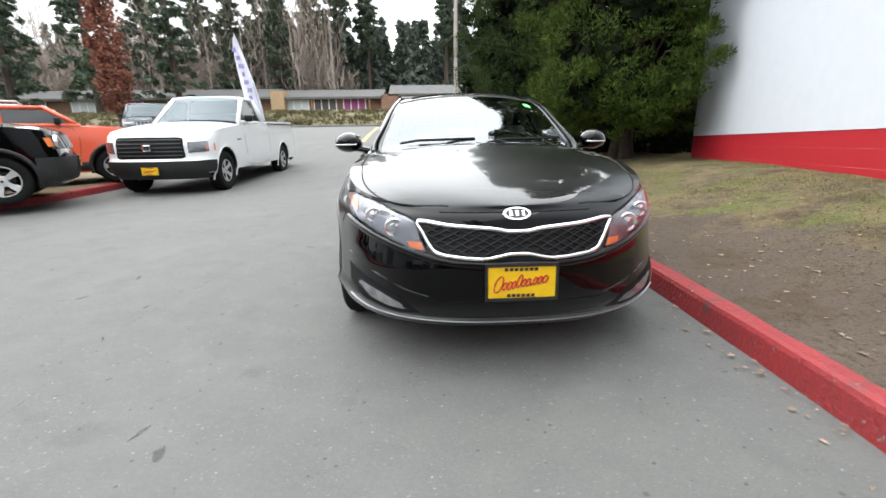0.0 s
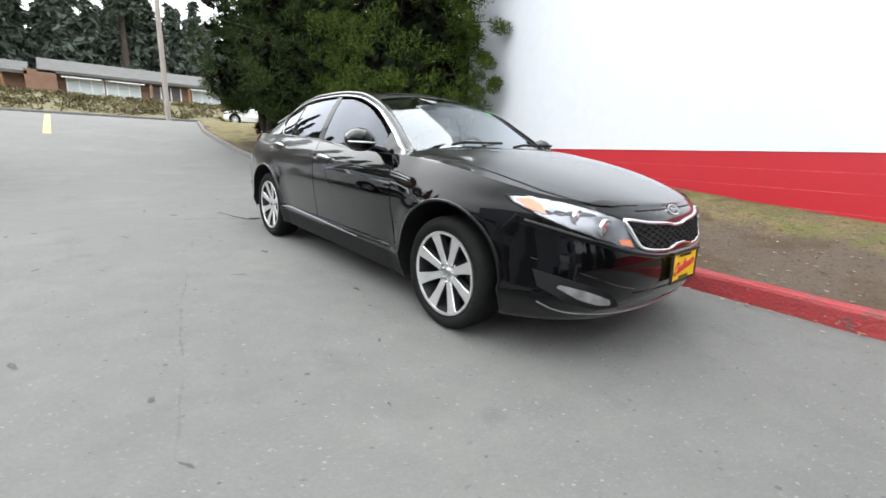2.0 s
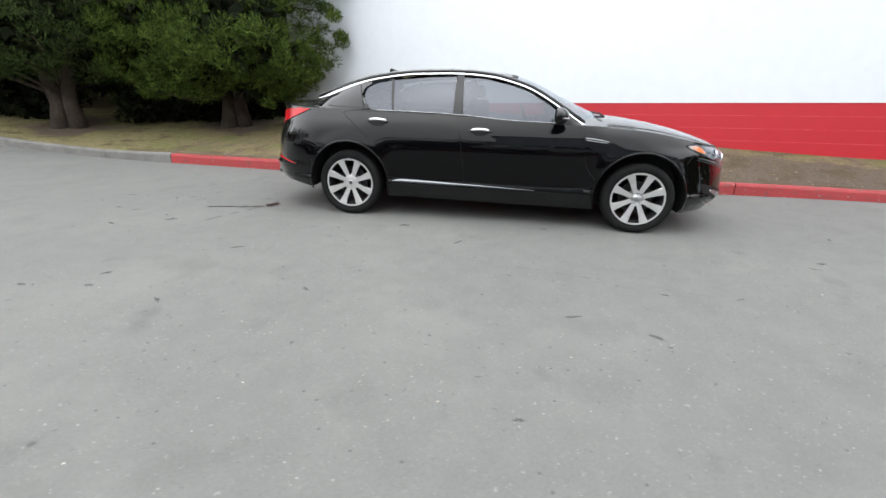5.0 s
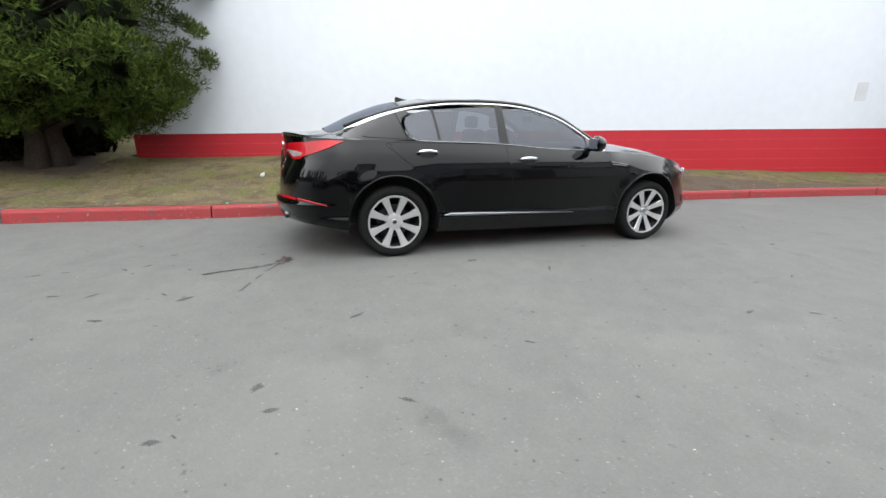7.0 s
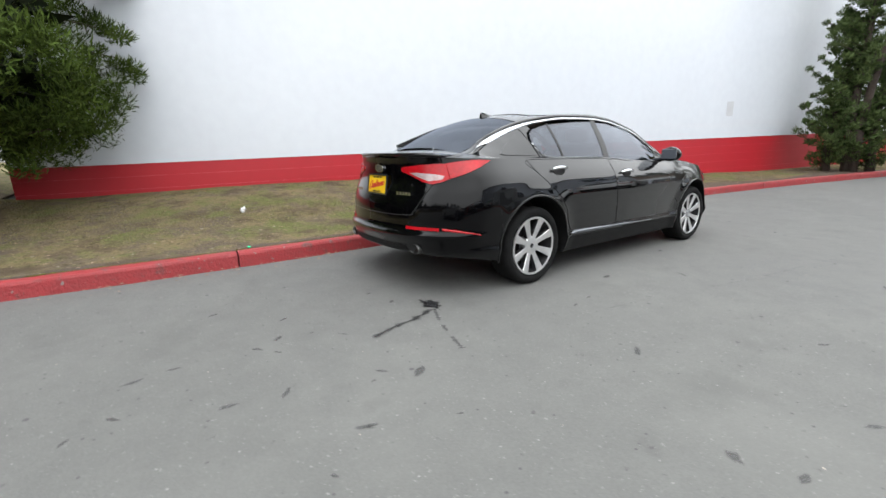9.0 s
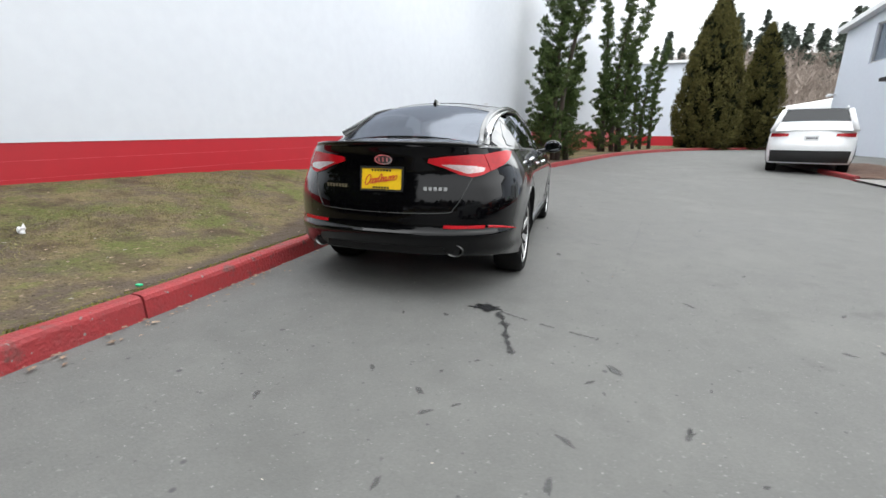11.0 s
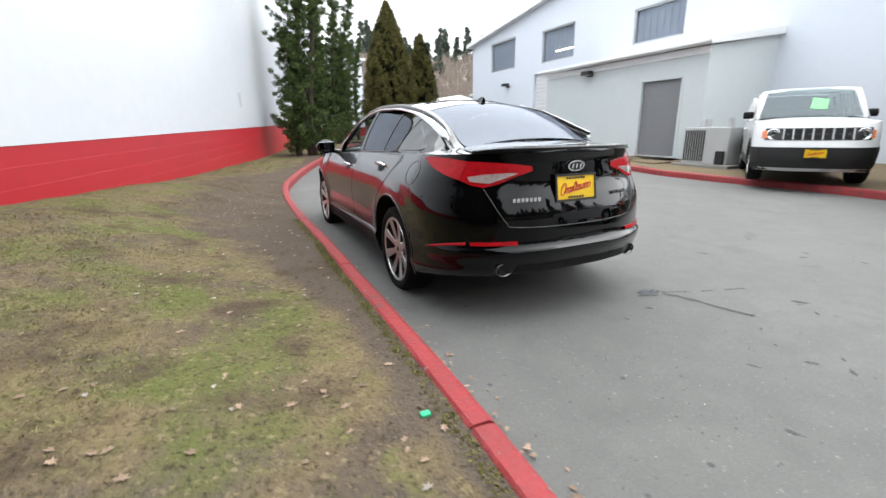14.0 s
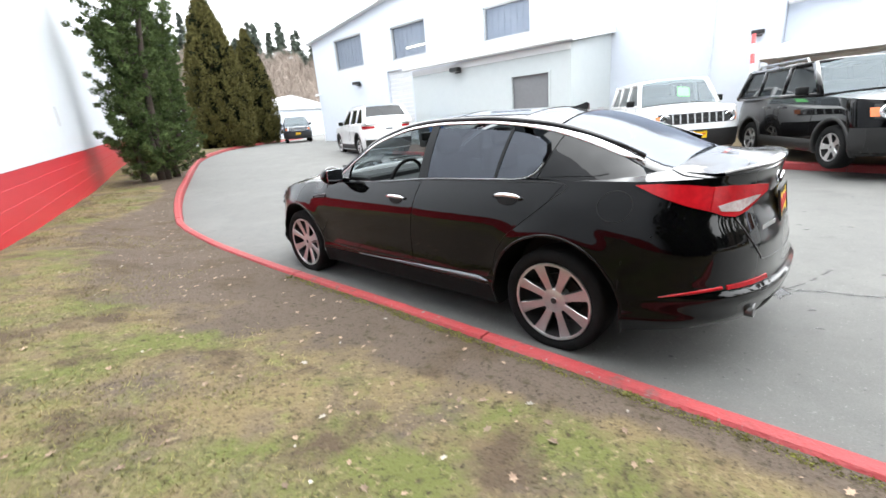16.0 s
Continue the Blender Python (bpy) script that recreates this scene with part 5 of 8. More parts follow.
        patch("quarter_window", [(0.965, 1.042), (1.005, 1.318), (1.10, 1.300), (1.19, 1.275), (1.25, 1.238), (1.265, 1.19), (1.25, 1.12), (1.20, 1.065), (1.10, 1.045)], cs[s], TINT_DARK if s > 0 else TINT, doors["rear"], 0.0, 0, 0.05, "small fixed quarter glass")
        # pillars
        patch("b_pillar", [(0.275, 1.02), (0.287, 1.375), (0.358, 1.375), (0.363, 1.03)], cs[s], GLOSS_BLACK, car, 0.003, 0.02, 0.06)
        patch("window_divider", [(0.945, 1.04), (0.982, 1.33), (1.005, 1.33), (0.968, 1.04)], cs[s], GLOSS_BLACK, car, 0.003, 0.01, 0.06)
        patch("c_pillar", [(1.20, 1.05), (1.27, 1.10), (1.30, 1.19), (1.275, 1.245), (1.21, 1.285), (1.25, 1.315), (1.434, 1.262), (1.67, 1.165), (1.80, 1.10), (1.85, 1.055), (1.5, 1.035)], cs[s], PAINT_BLACK, car, 0.003, 0.02, 0.06, "glossy black rear pillar")
        panel = [(1.272, 1.056), (1.60, 1.068), (1.655, 1.078), (1.57, 1.140), (1.45, 1.205), (1.345, 1.262), (1.325, 1.255)]
        patch("pillar_panel", panel, cs[s], PAINT_BLACK, car, 0.005, 0.004, 0.06, "black gloss panel behind the rear door")
        strip("panel_seam", dense([(1.25, 1.045), (1.285, 1.14), (1.335, 1.275)], 5), cs[s], 0.006, DARK, car, 0.0065, 0.004)
        patch("a_pillar_foot", [(-0.86, 0.955), (-0.74, 1.03), (-0.62, 1.105), (-0.61, 0.97)], cs[s], PAINT_BLACK, car, 0.003, 0.02, 0.05)
        # chrome arc over the side windows
        arc = dense([(-0.86, 0.957), (-0.757, 1.022), (-0.579, 1.136), (-0.349, 1.262), (-0.07, 1.347), (0.15, 1.378), (0.368, 1.388), (0.62, 1.384), (0.866, 1.372), (1.204, 1.325), (1.434, 1.266), (1.62, 1.200), (1.74, 1.153), (1.80, 1.128)], 5)
        strip("chrome_arc", arc, cs[s], [0.017 + 0.019 * smoothstep(1.0, 1.6, y) - 0.030 * smoothstep(1.68, 1.80, y) for y, z in arc], CHROME, car, 0.008, 0.012, "bright chrome roof arc")
        strip("roof_drip", [(y, z + 0.028) for y, z in arc], cs[s], 0.03, PAINT_BLACK, car, 0.004, 0.015)
        strip("belt_trim", dense([(-0.62, 0.972), (-0.18, 0.984), (0.36, 1.022), (0.9, 1.036), (1.13, 1.042), (1.225, 1.072), (1.27, 1.13)], 5), cs[s], 0.005, SATIN, car, 0.007, 0.008, "thin chrome window-sill trim")
        # sill strip, fender vent
        strip("sill_trim", [(-0.45, 0.357), (-0.2, 0.362), (0.05, 0.367), (0.4, 0.373), (0.7, 0.379), (0.86, 0.382), (0.94, 0.378)], sm[s], [0.004, 0.009, 0.016, 0.026, 0.034, 0.034, 0.006], SILL_METAL, car, 0.010, 0.010, "satin metal sill strip")
        vent = strip("fender_vent", [(-0.86, 0.846), (-0.95, 0.838), (-1.08, 0.822)], sm[s], [0.036, 0.044, 0.026], DARK, car, 0.004, 0.006, "black fender vent with two chrome bars")
        strip("vent_bar", [(-0.865, 0.858), (-0.95, 0.849), (-1.07, 0.829)], sm[s], 0.006, SATIN, vent, 0.008, 0.006, "short chrome bar")
        strip("vent_bar", [(-0.875, 0.838), (-0.95, 0.831), (-1.05, 0.818)], sm[s], 0.005, SATIN, vent, 0.008, 0.006, "short chrome bar")
        # arch lips
        for yc in (-1.3975, 1.3975):
            strip("arch_lip", [(yc + 0.413 * math.cos(a), 0.335 + 0.413 * math.sin(a)) for a in [radians(-12 + 204 * k / 40) for k in range(41)]], sm[s], 0.016, PAINT_BLACK, car, 0.003, 0.006)
        # mirror
        bm = bmesh.new()
        r = bmesh.ops.create_uvsphere(bm, u_segments=20, v_segments=12, radius=1.0)
        for q in r["verts"]:
            c = q.co
            q.co = Vector((0.108 * c.x * (1 - 0.1 * c.z), 0.095 * (c.y if c.y < 0 else 0.36 * c.y), 0.076 * c.z))
        mir = part("door_mirror", bm, PAINT_BLACK, car, "black door mirror with indicator strip", smooth=True)
        mir.matrix_basis = Matrix.Translation((s * 0.965, -0.60, 1.042)) @ Matrix.Rotation(radians(8 * s), 4, "Z")
        strip("turn_indicator", [(x, -0.015) for x in (-0.08 * s, -0.03 * s, 0.02 * s, 0.07 * s, 0.095 * s)], lambda x, z, o: Vector((x, -0.095 * math.sqrt(max(0.02, 1 - (x / 0.107) ** 2)) - o, z)), 0.012, LENS_WHITE, mir, 0.003, 0.006, "pale mirror indicator strip")
        part("mirror_glass", box(-0.085, 0.085, 0.026, 0.034, -0.052, 0.052, 0.004), MIRROR, mir, "mirror glass")
        part("mirror_foot", tube([(s * 0.80, -0.62, 0.975), (s * 0.86, -0.62, 0.99), (s * 0.93, -0.62, 1.0)], [0.03, 0.024, 0.022], 8), PAINT_BLACK, car)
        # headlamp
        hl = [(0.405, 0.604), (0.425, 0.655), (0.455, 0.735), (0.54, 0.768), (0.66, 0.803), (0.745, 0.822), (0.80, 0.818), (0.795, 0.785), (0.755, 0.735), (0.68, 0.692), (0.57, 0.648), (0.47, 0.614)]
        hl = hl if s > 0 else mirrored(hl)
        lamp = patch("headlamp", hl, fm, REFLECTOR, car, 0.003, 0.006, 0.04, "clear headlamp with amber corners")
        patch("lens", hl, fm, LENS, lamp, 0.022, 0, 0.05, "clear lens")
        strip("lamp_edge", dense(hl + [hl[0]], 3), fm, 0.012, DARK, lamp, 0.003, 0.008)
        for cx, cz, r in ((0.545, 0.698, 0.046), (0.645, 0.742, 0.038)):
            bm = revolve([(r, -0.004), (r, 0.008), (r * 0.85, 0.012), (r * 0.8, 0.0), (r * 0.5, 0.006), (0.001, 0.010)], 20)
            ob = part("projector", bm, CHROME, lamp, smooth=True)
            ob.matrix_basis = Matrix.Translation((s * cx, SEDAN.front(cx, cz) - 0.004, cz)) @ Matrix.Rotation(-math.pi / 2, 4, "Z")
        am1 = [(0.735, 0.745), (0.775, 0.768), (0.79, 0.808), (0.75, 0.812), (0.73, 0.785)]
        am2 = [(0.412, 0.610), (0.475, 0.622), (0.485, 0.645), (0.425, 0.645)]
        for am in (am1, am2):
            patch("amber_corner", am if s > 0 else mirrored(am), fm, LENS_AMBER, lamp, 0.006, 0, 0.03, "amber lens corner")
        # fog lamp pocket
        pk = [(0.44, 0.305), (0.55, 0.295), (0.70, 0.335), (0.785, 0.405), (0.79, 0.485), (0.70, 0.455), (0.54, 0.395)]
        patch("fog_pocket", pk if s > 0 else mirrored(pk), fm, DARK, car, 0.003, 0.006, 0.05)
        fg = [(0.505, 0.322), (0.58, 0.328), (0.67, 0.360), (0.735, 0.408), (0.725, 0.424), (0.64, 0.402), (0.53, 0.358)]
        patch("fog_lamp", fg if s > 0 else mirrored(fg), fm, REFLECTOR, car, 0.006, 0.006, 0.05, "clear fog lamp")
        strip("bumper_ridge", [(s * x, z) for x, z in dense([(0.0, 0.552), (0.14, 0.552), (0.27, 0.560), (0.38, 0.578), (0.52, 0.612), (0.66, 0.655), (0.80, 0.705)], 4)], fm, 0.030, PAINT_BLACK, car, 0.012, 0.014)
        strip("bumper_crease", [(s * x, z) for x, z in ((0.40, 0.402), (0.5, 0.425), (0.64, 0.478), (0.79, 0.535))], fm, 0.008, PAINT_BLACK, car, 0.006, 0.008)
        # tail lamp wraps the corner
        tl_side = [(1.815, 1.032), (1.92, 0.985), (2.03, 0.942), (2.13, 0.906), (2.13, 1.016), (2.05, 1.030), (1.93, 1.038)]
        tail = patch("tail_lamp", tl_side, sm[s], LENS_RED, car, 0.007, 0.012, 0.03, "red and clear tail lamp")
        x0, x1 = SEDAN.side(2.13, 0.906), SEDAN.side(2.13, 1.016)
        tl_rear = [(x0, 0.906), (0.66, 0.880), (0.60, 0.866), (0.52, 0.884), (0.42, 0.925), (0.31, 0.957), (0.315, 0.985), (0.42, 1.0), (0.60, 1.016), (x1, 1.016)]
        patch("tail_lens", tl_rear if s > 0 else mirrored(tl_rear), rm, LENS_RED, tail, 0.007, 0.012, 0.03, "red lens")
        tw = [(0.665, 0.902), (0.57, 0.889), (0.47, 0.922), (0.40, 0.946), (0.46, 0.949), (0.60, 0.941), (0.672, 0.928)]
        patch("clear_lens", tw if s > 0 else mirrored(tw), rm, TAIL_CLEAR, tail, 0.010, 0.004, 0.03, "clear lens")
        rf = [(0.44, 0.528), (0.70, 0.526), (0.70, 0.548), (0.44, 0.550)]
        patch("rear_reflector", rf if s > 0 else mirrored(rf), rm, LENS_RED, car, 0.008, 0.008, 0.04, "red bumper reflector")
        strip("side_reflector", [(1.98, 0.492), (2.05, 0.508), (2.14, 0.526), (2.22, 0.537)], sm[s], [0.004, 0.012, 0.018, 0.020], LENS_RED, car, 0.006, 0.008, "red bumper reflector")
        # exhaust
        bm = revolve([(0.040, -0.06), (0.042, -0.01), (0.042, 0.0), (0.038, 0.0), (0.036, -0.06)], 28)
        for q in bm.verts:
            q.co.y *= 1.45
        ex = part("exhaust_tip", bm, TAILPIPE, car, "oval satin exhaust tip", smooth=True)
        part("exhaust_bore", revolve([(0.038, -0.012), (0.001, -0.011)], 24), DARK, ex, "dark pipe bore")
        ex.matrix_basis = Matrix.Translation((s * 0.515, SEDAN.rear(0.515, 0.38) + 0.006, 0.374)) @ Matrix.Rotation(math.pi / 2, 4, "Z")
        # bonnet shut lines
        strip("bonnet_seam", dense([(s * 0.30, -2.17), (s * 0.55, -2.08), (s * 0.70, -1.85), (s * 0.755, -1.5), (s * 0.765, -1.1)], 6), tm, 0.007, DARK, car, 0.0022, 0.004)
        strip("boot_seam", dense([(s * 0.60, 1.93), (s * 0.665, 2.0), (s * 0.67, 2.08), (s * 0.655, 2.14)], 5), tm, 0.007, DARK, car, 0.002, 0.004)
        strip("bumper_seam", [(1.785, 0.50), (1.80, 0.66), (1.93, 0.80), (2.05, 0.885)], sm[s], 0.006, DARK, car, 0.001, 0.004)
        strip("bumper_seam", [(-1.77, 0.66), (-1.80, 0.70), (-1.83, 0.74)], sm[s], 0.006, DARK, car, 0.001, 0.004)
    fl = [(1.737 + 0.088 * math.cos(a), 0.93 + 0.075 * math.sin(a)) for a in [2 * math.pi * k / 28 for k in range(28)]]
    strip("fuel_flap_seam", fl, sm[1], 0.005, DARK, car, 0.0012, 0.004, closed=True)
    strip("bonnet_seam", [(x, 0.772) for x in [-0.34 + 0.068 * k for k in range(11)]], fm, 0.007, DARK, car, 0.001, 0.004)
    # grille: pinched oval with mesh
    gtop = [(0.0, 0.694), (0.05, 0.695), (0.10, 0.705), (0.17, 0.711), (0.30, 0.721), (0.436, 0.736)]
    gbot = [(0.436, 0.736), (0.418, 0.690), (0.378, 0.622), (0.345, 0.600), (0.27, 0.588), (0.16, 0.580), (0.10, 0.587), (0.05, 0.598), (0.0, 0.600)]
    gp = gtop + gbot[1:]
    full = gp + [(-x, z) for x, z in reversed(gp[1:-1])]
    patch("grille_back", full, fm, DARK, car, 0.003, 0.0, 0.05)
    grille = strip("grille_frame", dense(full + [full[0]], 3), fm, 0.016, CHROME, car, 0.012, 0.02, "bright chrome pinched grille frame")
    bm = bmesh.new()
    for sgn in (1, -1):
        for k in range(-16, 17):
            pts = []
            for j in range(25):
                x = -0.44 + 0.88 * j / 24
                z = 0.64 + sgn * (x - k * 0.062) * 0.50
                if inside(full, x, z):
                    pts.append((x, z))
                elif len(pts) > 1:
                    break
                else:
                    pts = []
            if len(pts) > 1:
                add_tube(bm, [fm(x, z, 0.008) for x, z in pts], 0.0042, 4)
    part("grille_mesh", bm, DARK, grille, "black diamond mesh")
    # lower intake, lip, badge, plate
    patch("lower_intake", [(-0.43, 0.285), (0.43, 0.285), (0.40, 0.385), (-0.40, 0.385)], fm, DARK, car, 0.002, 0.004, 0.06)
    strip("chin_trim", dense([(-0.79, 0.33), (-0.70, 0.283), (-0.55, 0.262), (-0.25, 0.252), (0, 0.25), (0.25, 0.252), (0.55, 0.262), (0.70, 0.283), (0.79, 0.33)], 5), fm, 0.006, SATIN, car, 0.012, 0.014, "thin satin chin trim")

    def badge(m, w, h):
        ring = [(w * math.cos(a), h * math.sin(a)) for a in [2 * math.pi * k / 24 for k in range(24)]]
        b = patch("oval_badge", ring, lambda x, z, o: Vector((x, -o, z)), CHROME, car, 0.004, 0.008, 0.2, "chrome oval badge", smooth=False)
        b.matrix_basis = m
        patch("badge_face", [(x * 0.82, z * 0.78) for x, z in ring], lambda x, z, o: Vector((x, -o, z)), ALLOY_DARK, b, 0.0052, 0.002, 0.2, smooth=False)
        bm2 = bmesh.new()
        for x in (-0.45, 0.0, 0.45):
            add_box(bm2, x * w - 0.006, x * w + 0.006, -0.0075, -0.004, -h * 0.42, h * 0.42)
        part("badge_mark", bm2, CHROME, b)

    badge(Matrix.Translation((0, -2.228, 0.765)) @ Matrix.Rotation(radians(-40), 4, "X"), 0.062, 0.032)
    badge(Matrix.Translation((0, 2.335, 0.975)) @ Matrix.Rotation(math.pi, 4, "Z") @ Matrix.Rotation(radians(8), 4, "X"), 0.066, 0.034)
    plate(car, Matrix.Translation((0.008, -2.328, 0.482)) @ Matrix.Rotation(radians(-3), 4, "X"))
    plate(car, Matrix.Translation((0.008, 2.352, 0.845)) @ Matrix.Rotation(math.pi, 4, "Z") @ Matrix.Rotation(radians(-8), 4, "X"))
    # boot lid: spoiler lip, plate recess, lower seam, model marks
    lip = bmesh.new()
    rows = []
    for k in range(25):
        x = -0.62 + 1.24 * k / 24
        yb = SEDAN.rear(x, 1.04) + 0.006
        up = 0.016 * (1 - (x / 0.62) ** 6) - 0.012
        rows.append([lip.verts.new(p) for p in ((x, yb - 0.17, SEDAN.top(x, yb - 0.17) + 0.002), (x, yb - 0.05, 1.085 + up), (x, yb, 1.093 + up), (x, yb + 0.004, 1.078 + up), (x, yb - 0.03, 1.050))])
    for a, b in zip(rows, rows[1:]):
        for k in range(4):
            lip.faces.new((a[k], a[k + 1], b[k + 1], b[k]))
    part("spoiler_lip", lip, PAINT_BLACK, car, "black boot-lid spoiler lip", smooth=True)
    strip("boot_seam", dense([(0.60, 0.86), (0.55, 0.74), (0.50, 0.66), (0.44, 0.632), (0.0, 0.622), (-0.44, 0.632), (-0.50, 0.66), (-0.55, 0.74), (-0.60, 0.86)], 6), rm, 0.007, BLACK_METAL, car, 0.003, 0.006)
    bars("model_mark", 7, 0.19, 0.024, Matrix.Translation((0.37, SEDAN.rear(0.37, 0.79) + 0.006, 0.79)) @ Matrix.Rotation(radians(-10), 4, "Z"), CHROME, car)
    bars("model_mark", 5, 0.17, 0.024, Matrix.Translation((-0.37, SEDAN.rear(0.37, 0.79) + 0.006, 0.79)) @ Matrix.Rotation(radians(10), 4, "Z"), CHROME, car)
    patch("diffuser", [(-0.46, 0.345), (0.46, 0.345), (0.44, 0.40), (-0.44, 0.40)], rm, DARK, car, 0.004, 0.006, 0.06, "matt black lower bumper")
    # cabin interior
    inside_top = part("dashboard", box(-0.70, 0.70, -0.95, -0.45, 0.80, 1.0, 0.05), DARK, car, "dark dashboard")
    bm = bmesh.new()
    add_tube(bm, [(0.37 + 0.185 * math.cos(2 * math.pi * k / 24), -0.33 + 0.06 * math.sin(2 * math.pi * k / 24), 0.93 + 0.175 * math.sin(2 * math.pi * k / 24)) for k in range(25)], 0.016, 8)
    wheel = part("steering_wheel", bm, DARK, car, "dark steering wheel", smooth=True)
    part("steering_hub", box(0.27, 0.47, -0.37, -0.31, 0.87, 0.95, 0.02), DARK, wheel)
    for x, y, w in ((0.37, 0.12, 0.24), (-0.37, 0.12, 0.24), (0.36, 1.06, 0.27), (-0.36, 1.06, 0.27)):
        seat = part("seat", box(x - w, x + w, y, y + 0.13, 0.80, 1.16 if y < 1 else 1.10, 0.05, Matrix.Translation((0, 0, 0))), SEAT, car, "charcoal seat backrest", smooth=True)
        part("headrest", box(x - 0.13, x + 0.13, y + 0.04, y + 0.14, 1.17 if y < 1 else 1.09, 1.31 if y < 1 else 1.22, 0.04), SEAT, seat, smooth=True)
    part("cabin_floor", box(-0.74, 0.74, -0.5, 1.5, 0.93, 0.95), DARK, car)
    part("parcel_shelf", box(-0.62, 0.62, 1.25, 1.9, 1.05, 1.07), SEAT, car)
    part("rear_view_mirror", box(-0.11, 0.11, -0.36, -0.33, 1.25, 1.32, 0.012), DARK, car)
    # wheels
    for x, y in ((-0.80, -1.3975), (-0.80, 1.3975), (0.80, -1.3975), (0.80, 1.3975)):
        make_wheel(car, x, y, 0.326, radius=0.326, rim=0.243, bare=(x < 0 and y < 0))
    return car


build_sedan()
# ---- other parked vehicles ----
WINDOW_DARK = material("car_window_dark", (0.012, 0.014, 0.016), 0.03, coat=0.3, spec=0.3)
WINDOW_SKY = glass("car_windscreen", (0.42, 0.47, 0.48), base=0.10, edge=0.55, shade=(0.72, 0.82, 0.88))
CLAD = material("grey_black_cladding", (0.009, 0.009, 0.0095), 0.6, other=(0.014, 0.014, 0.014), scale=5, fine=60)


def quad_map(a, b, c, d, bulge=0.0, axis=Vector((0, 0, 0))):
    """A bilinear sheet over four corners; u and v run from 0 to 1."""
    a, b, c, d = Vector(a), Vector(b), Vector(c), Vector(d)
    nrm = (b - a).cross(d - a).normalized()
    return lambda u, v, off: (a * (1 - u) + b * u) * (1 - v) + (d * (1 - u) + c * u) * v + nrm * (off + bulge * 4 * u * (1 - u))


UNIT = [(0.0, 0.0), (1.0, 0.0), (1.0, 1.0), (0.0, 1.0)]


def small_car(name, label, m, shape, paint, cab, axles, wheel_r=0.35, rim=0.23, track=0.8, face=None, slots=0, lamps=None, tails=None, plates=True, card=False, lower=None, round_lamps=False, rails=False, handles=(), spokes=8, grille_bar=None, category="car"):
    car = thing(name, label, category, m)
    v, f, idx = shape.body(16, 8)
    body = mesh_object("body", v, f, [paint, CLAD], car, mat_index=idx)
    cut_arches(body, [(y, wheel_r + 0.02) for y in axles], wheel_r + 0.06, track - 0.22, shape.w[2][1])
    sm = {s: shape.side_map(s) for s in (1, -1)}
    fm, rm = shape.front_map(), shape.rear_map()
    # cabin shell: rings from screen base to tail
    wb, wt, zb, zt = cab["wb"], cab["wt"], cab["zb"], cab["zt"]
    y0, y1, y2, y3 = cab["y"]
    ring = [(y0, wb, zb, 0.0), (y1, wt, zt - 0.03, 0.05), ((y1 + y2) / 2, wt, zt, 0.05), (y2, wt, zt - 0.03, 0.04), (y3, wb * 0.97, zb, 0.0)]
    bm = bmesh.new()
    low = [[bm.verts.new((s * wb, y, zb - 0.03)) for s in (1, -1)] for y in (y0, y3)]
    rows = []
    for y, w, z, r in ring[1:4]:
        rows.append([bm.verts.new(p) for p in ((w, y, z - 0.06), (w - 0.035, y, z - 0.012), (w * 0.6, y, z + 0.012), (-w * 0.6, y, z + 0.012), (-w + 0.035, y, z - 0.012), (-w, y, z - 0.06))])
    for a, b in zip(rows, rows[1:]):
        for k in range(5):
            bm.faces.new((a[k], a[k + 1], b[k + 1], b[k]))
    roof = part("roof", bm, paint, car, smooth=True)
    part("roof_header", tube([(-wt + 0.02, y1 + 0.02, zt - 0.07), (-wt * 0.6, y1, zt - 0.05), (wt * 0.6, y1, zt - 0.05), (wt - 0.02, y1 + 0.02, zt - 0.07)], 0.05, 8), paint, car, smooth=True)
    for s in (1, -1):
        # pillars and rails as slim rounded posts
        posts = [("pillar", (s * wb, y0, zb - 0.02), (s * wt, y1, zt - 0.06), 0.05), ("pillar", (s * wb, y3, zb - 0.02), (s * wt, y2, zt - 0.06), 0.07)]
        for yb in cab["posts"]:
            posts.append(("pillar", (s * wb, yb, zb - 0.02), (s * wt, yb + 0.02, zt - 0.06), 0.045))
        posts.append(("roof_edge", (s * wt, y1, zt - 0.065), (s * wt, y2, zt - 0.065), 0.045))
        posts.append(("belt_rail", (s * wb, y0, zb - 0.01), (s * wb, y3, zb - 0.01), 0.05))
        for pname, a, b, r in posts:
            part(pname, tube([a, b], r, 6), paint, car, smooth=True)
    patch("windscreen", UNIT, quad_map((-wb + 0.03, y0, zb), (wb - 0.03, y0, zb), (wt - 0.03, y1, zt - 0.05), (-wt + 0.03, y1, zt - 0.05), 0.06), WINDOW_SKY, car, 0.0, 0, 0.1, "reflecting windscreen")
    patch("rear_window", [(0.0, cab.get("rw", 0.0)), (1.0, cab.get("rw", 0.0)), (1.0, 1.0), (0.0, 1.0)], quad_map((wb - 0.05, y3 + 0.01, zb), (-wb + 0.05, y3 + 0.01, zb), (-wt + 0.05, y2 + 0.01, zt - 0.05), (wt - 0.05, y2 + 0.01, zt - 0.05), 0.04), WINDOW_DARK, car, 0.0, 0, 0.1, "dark rear window")
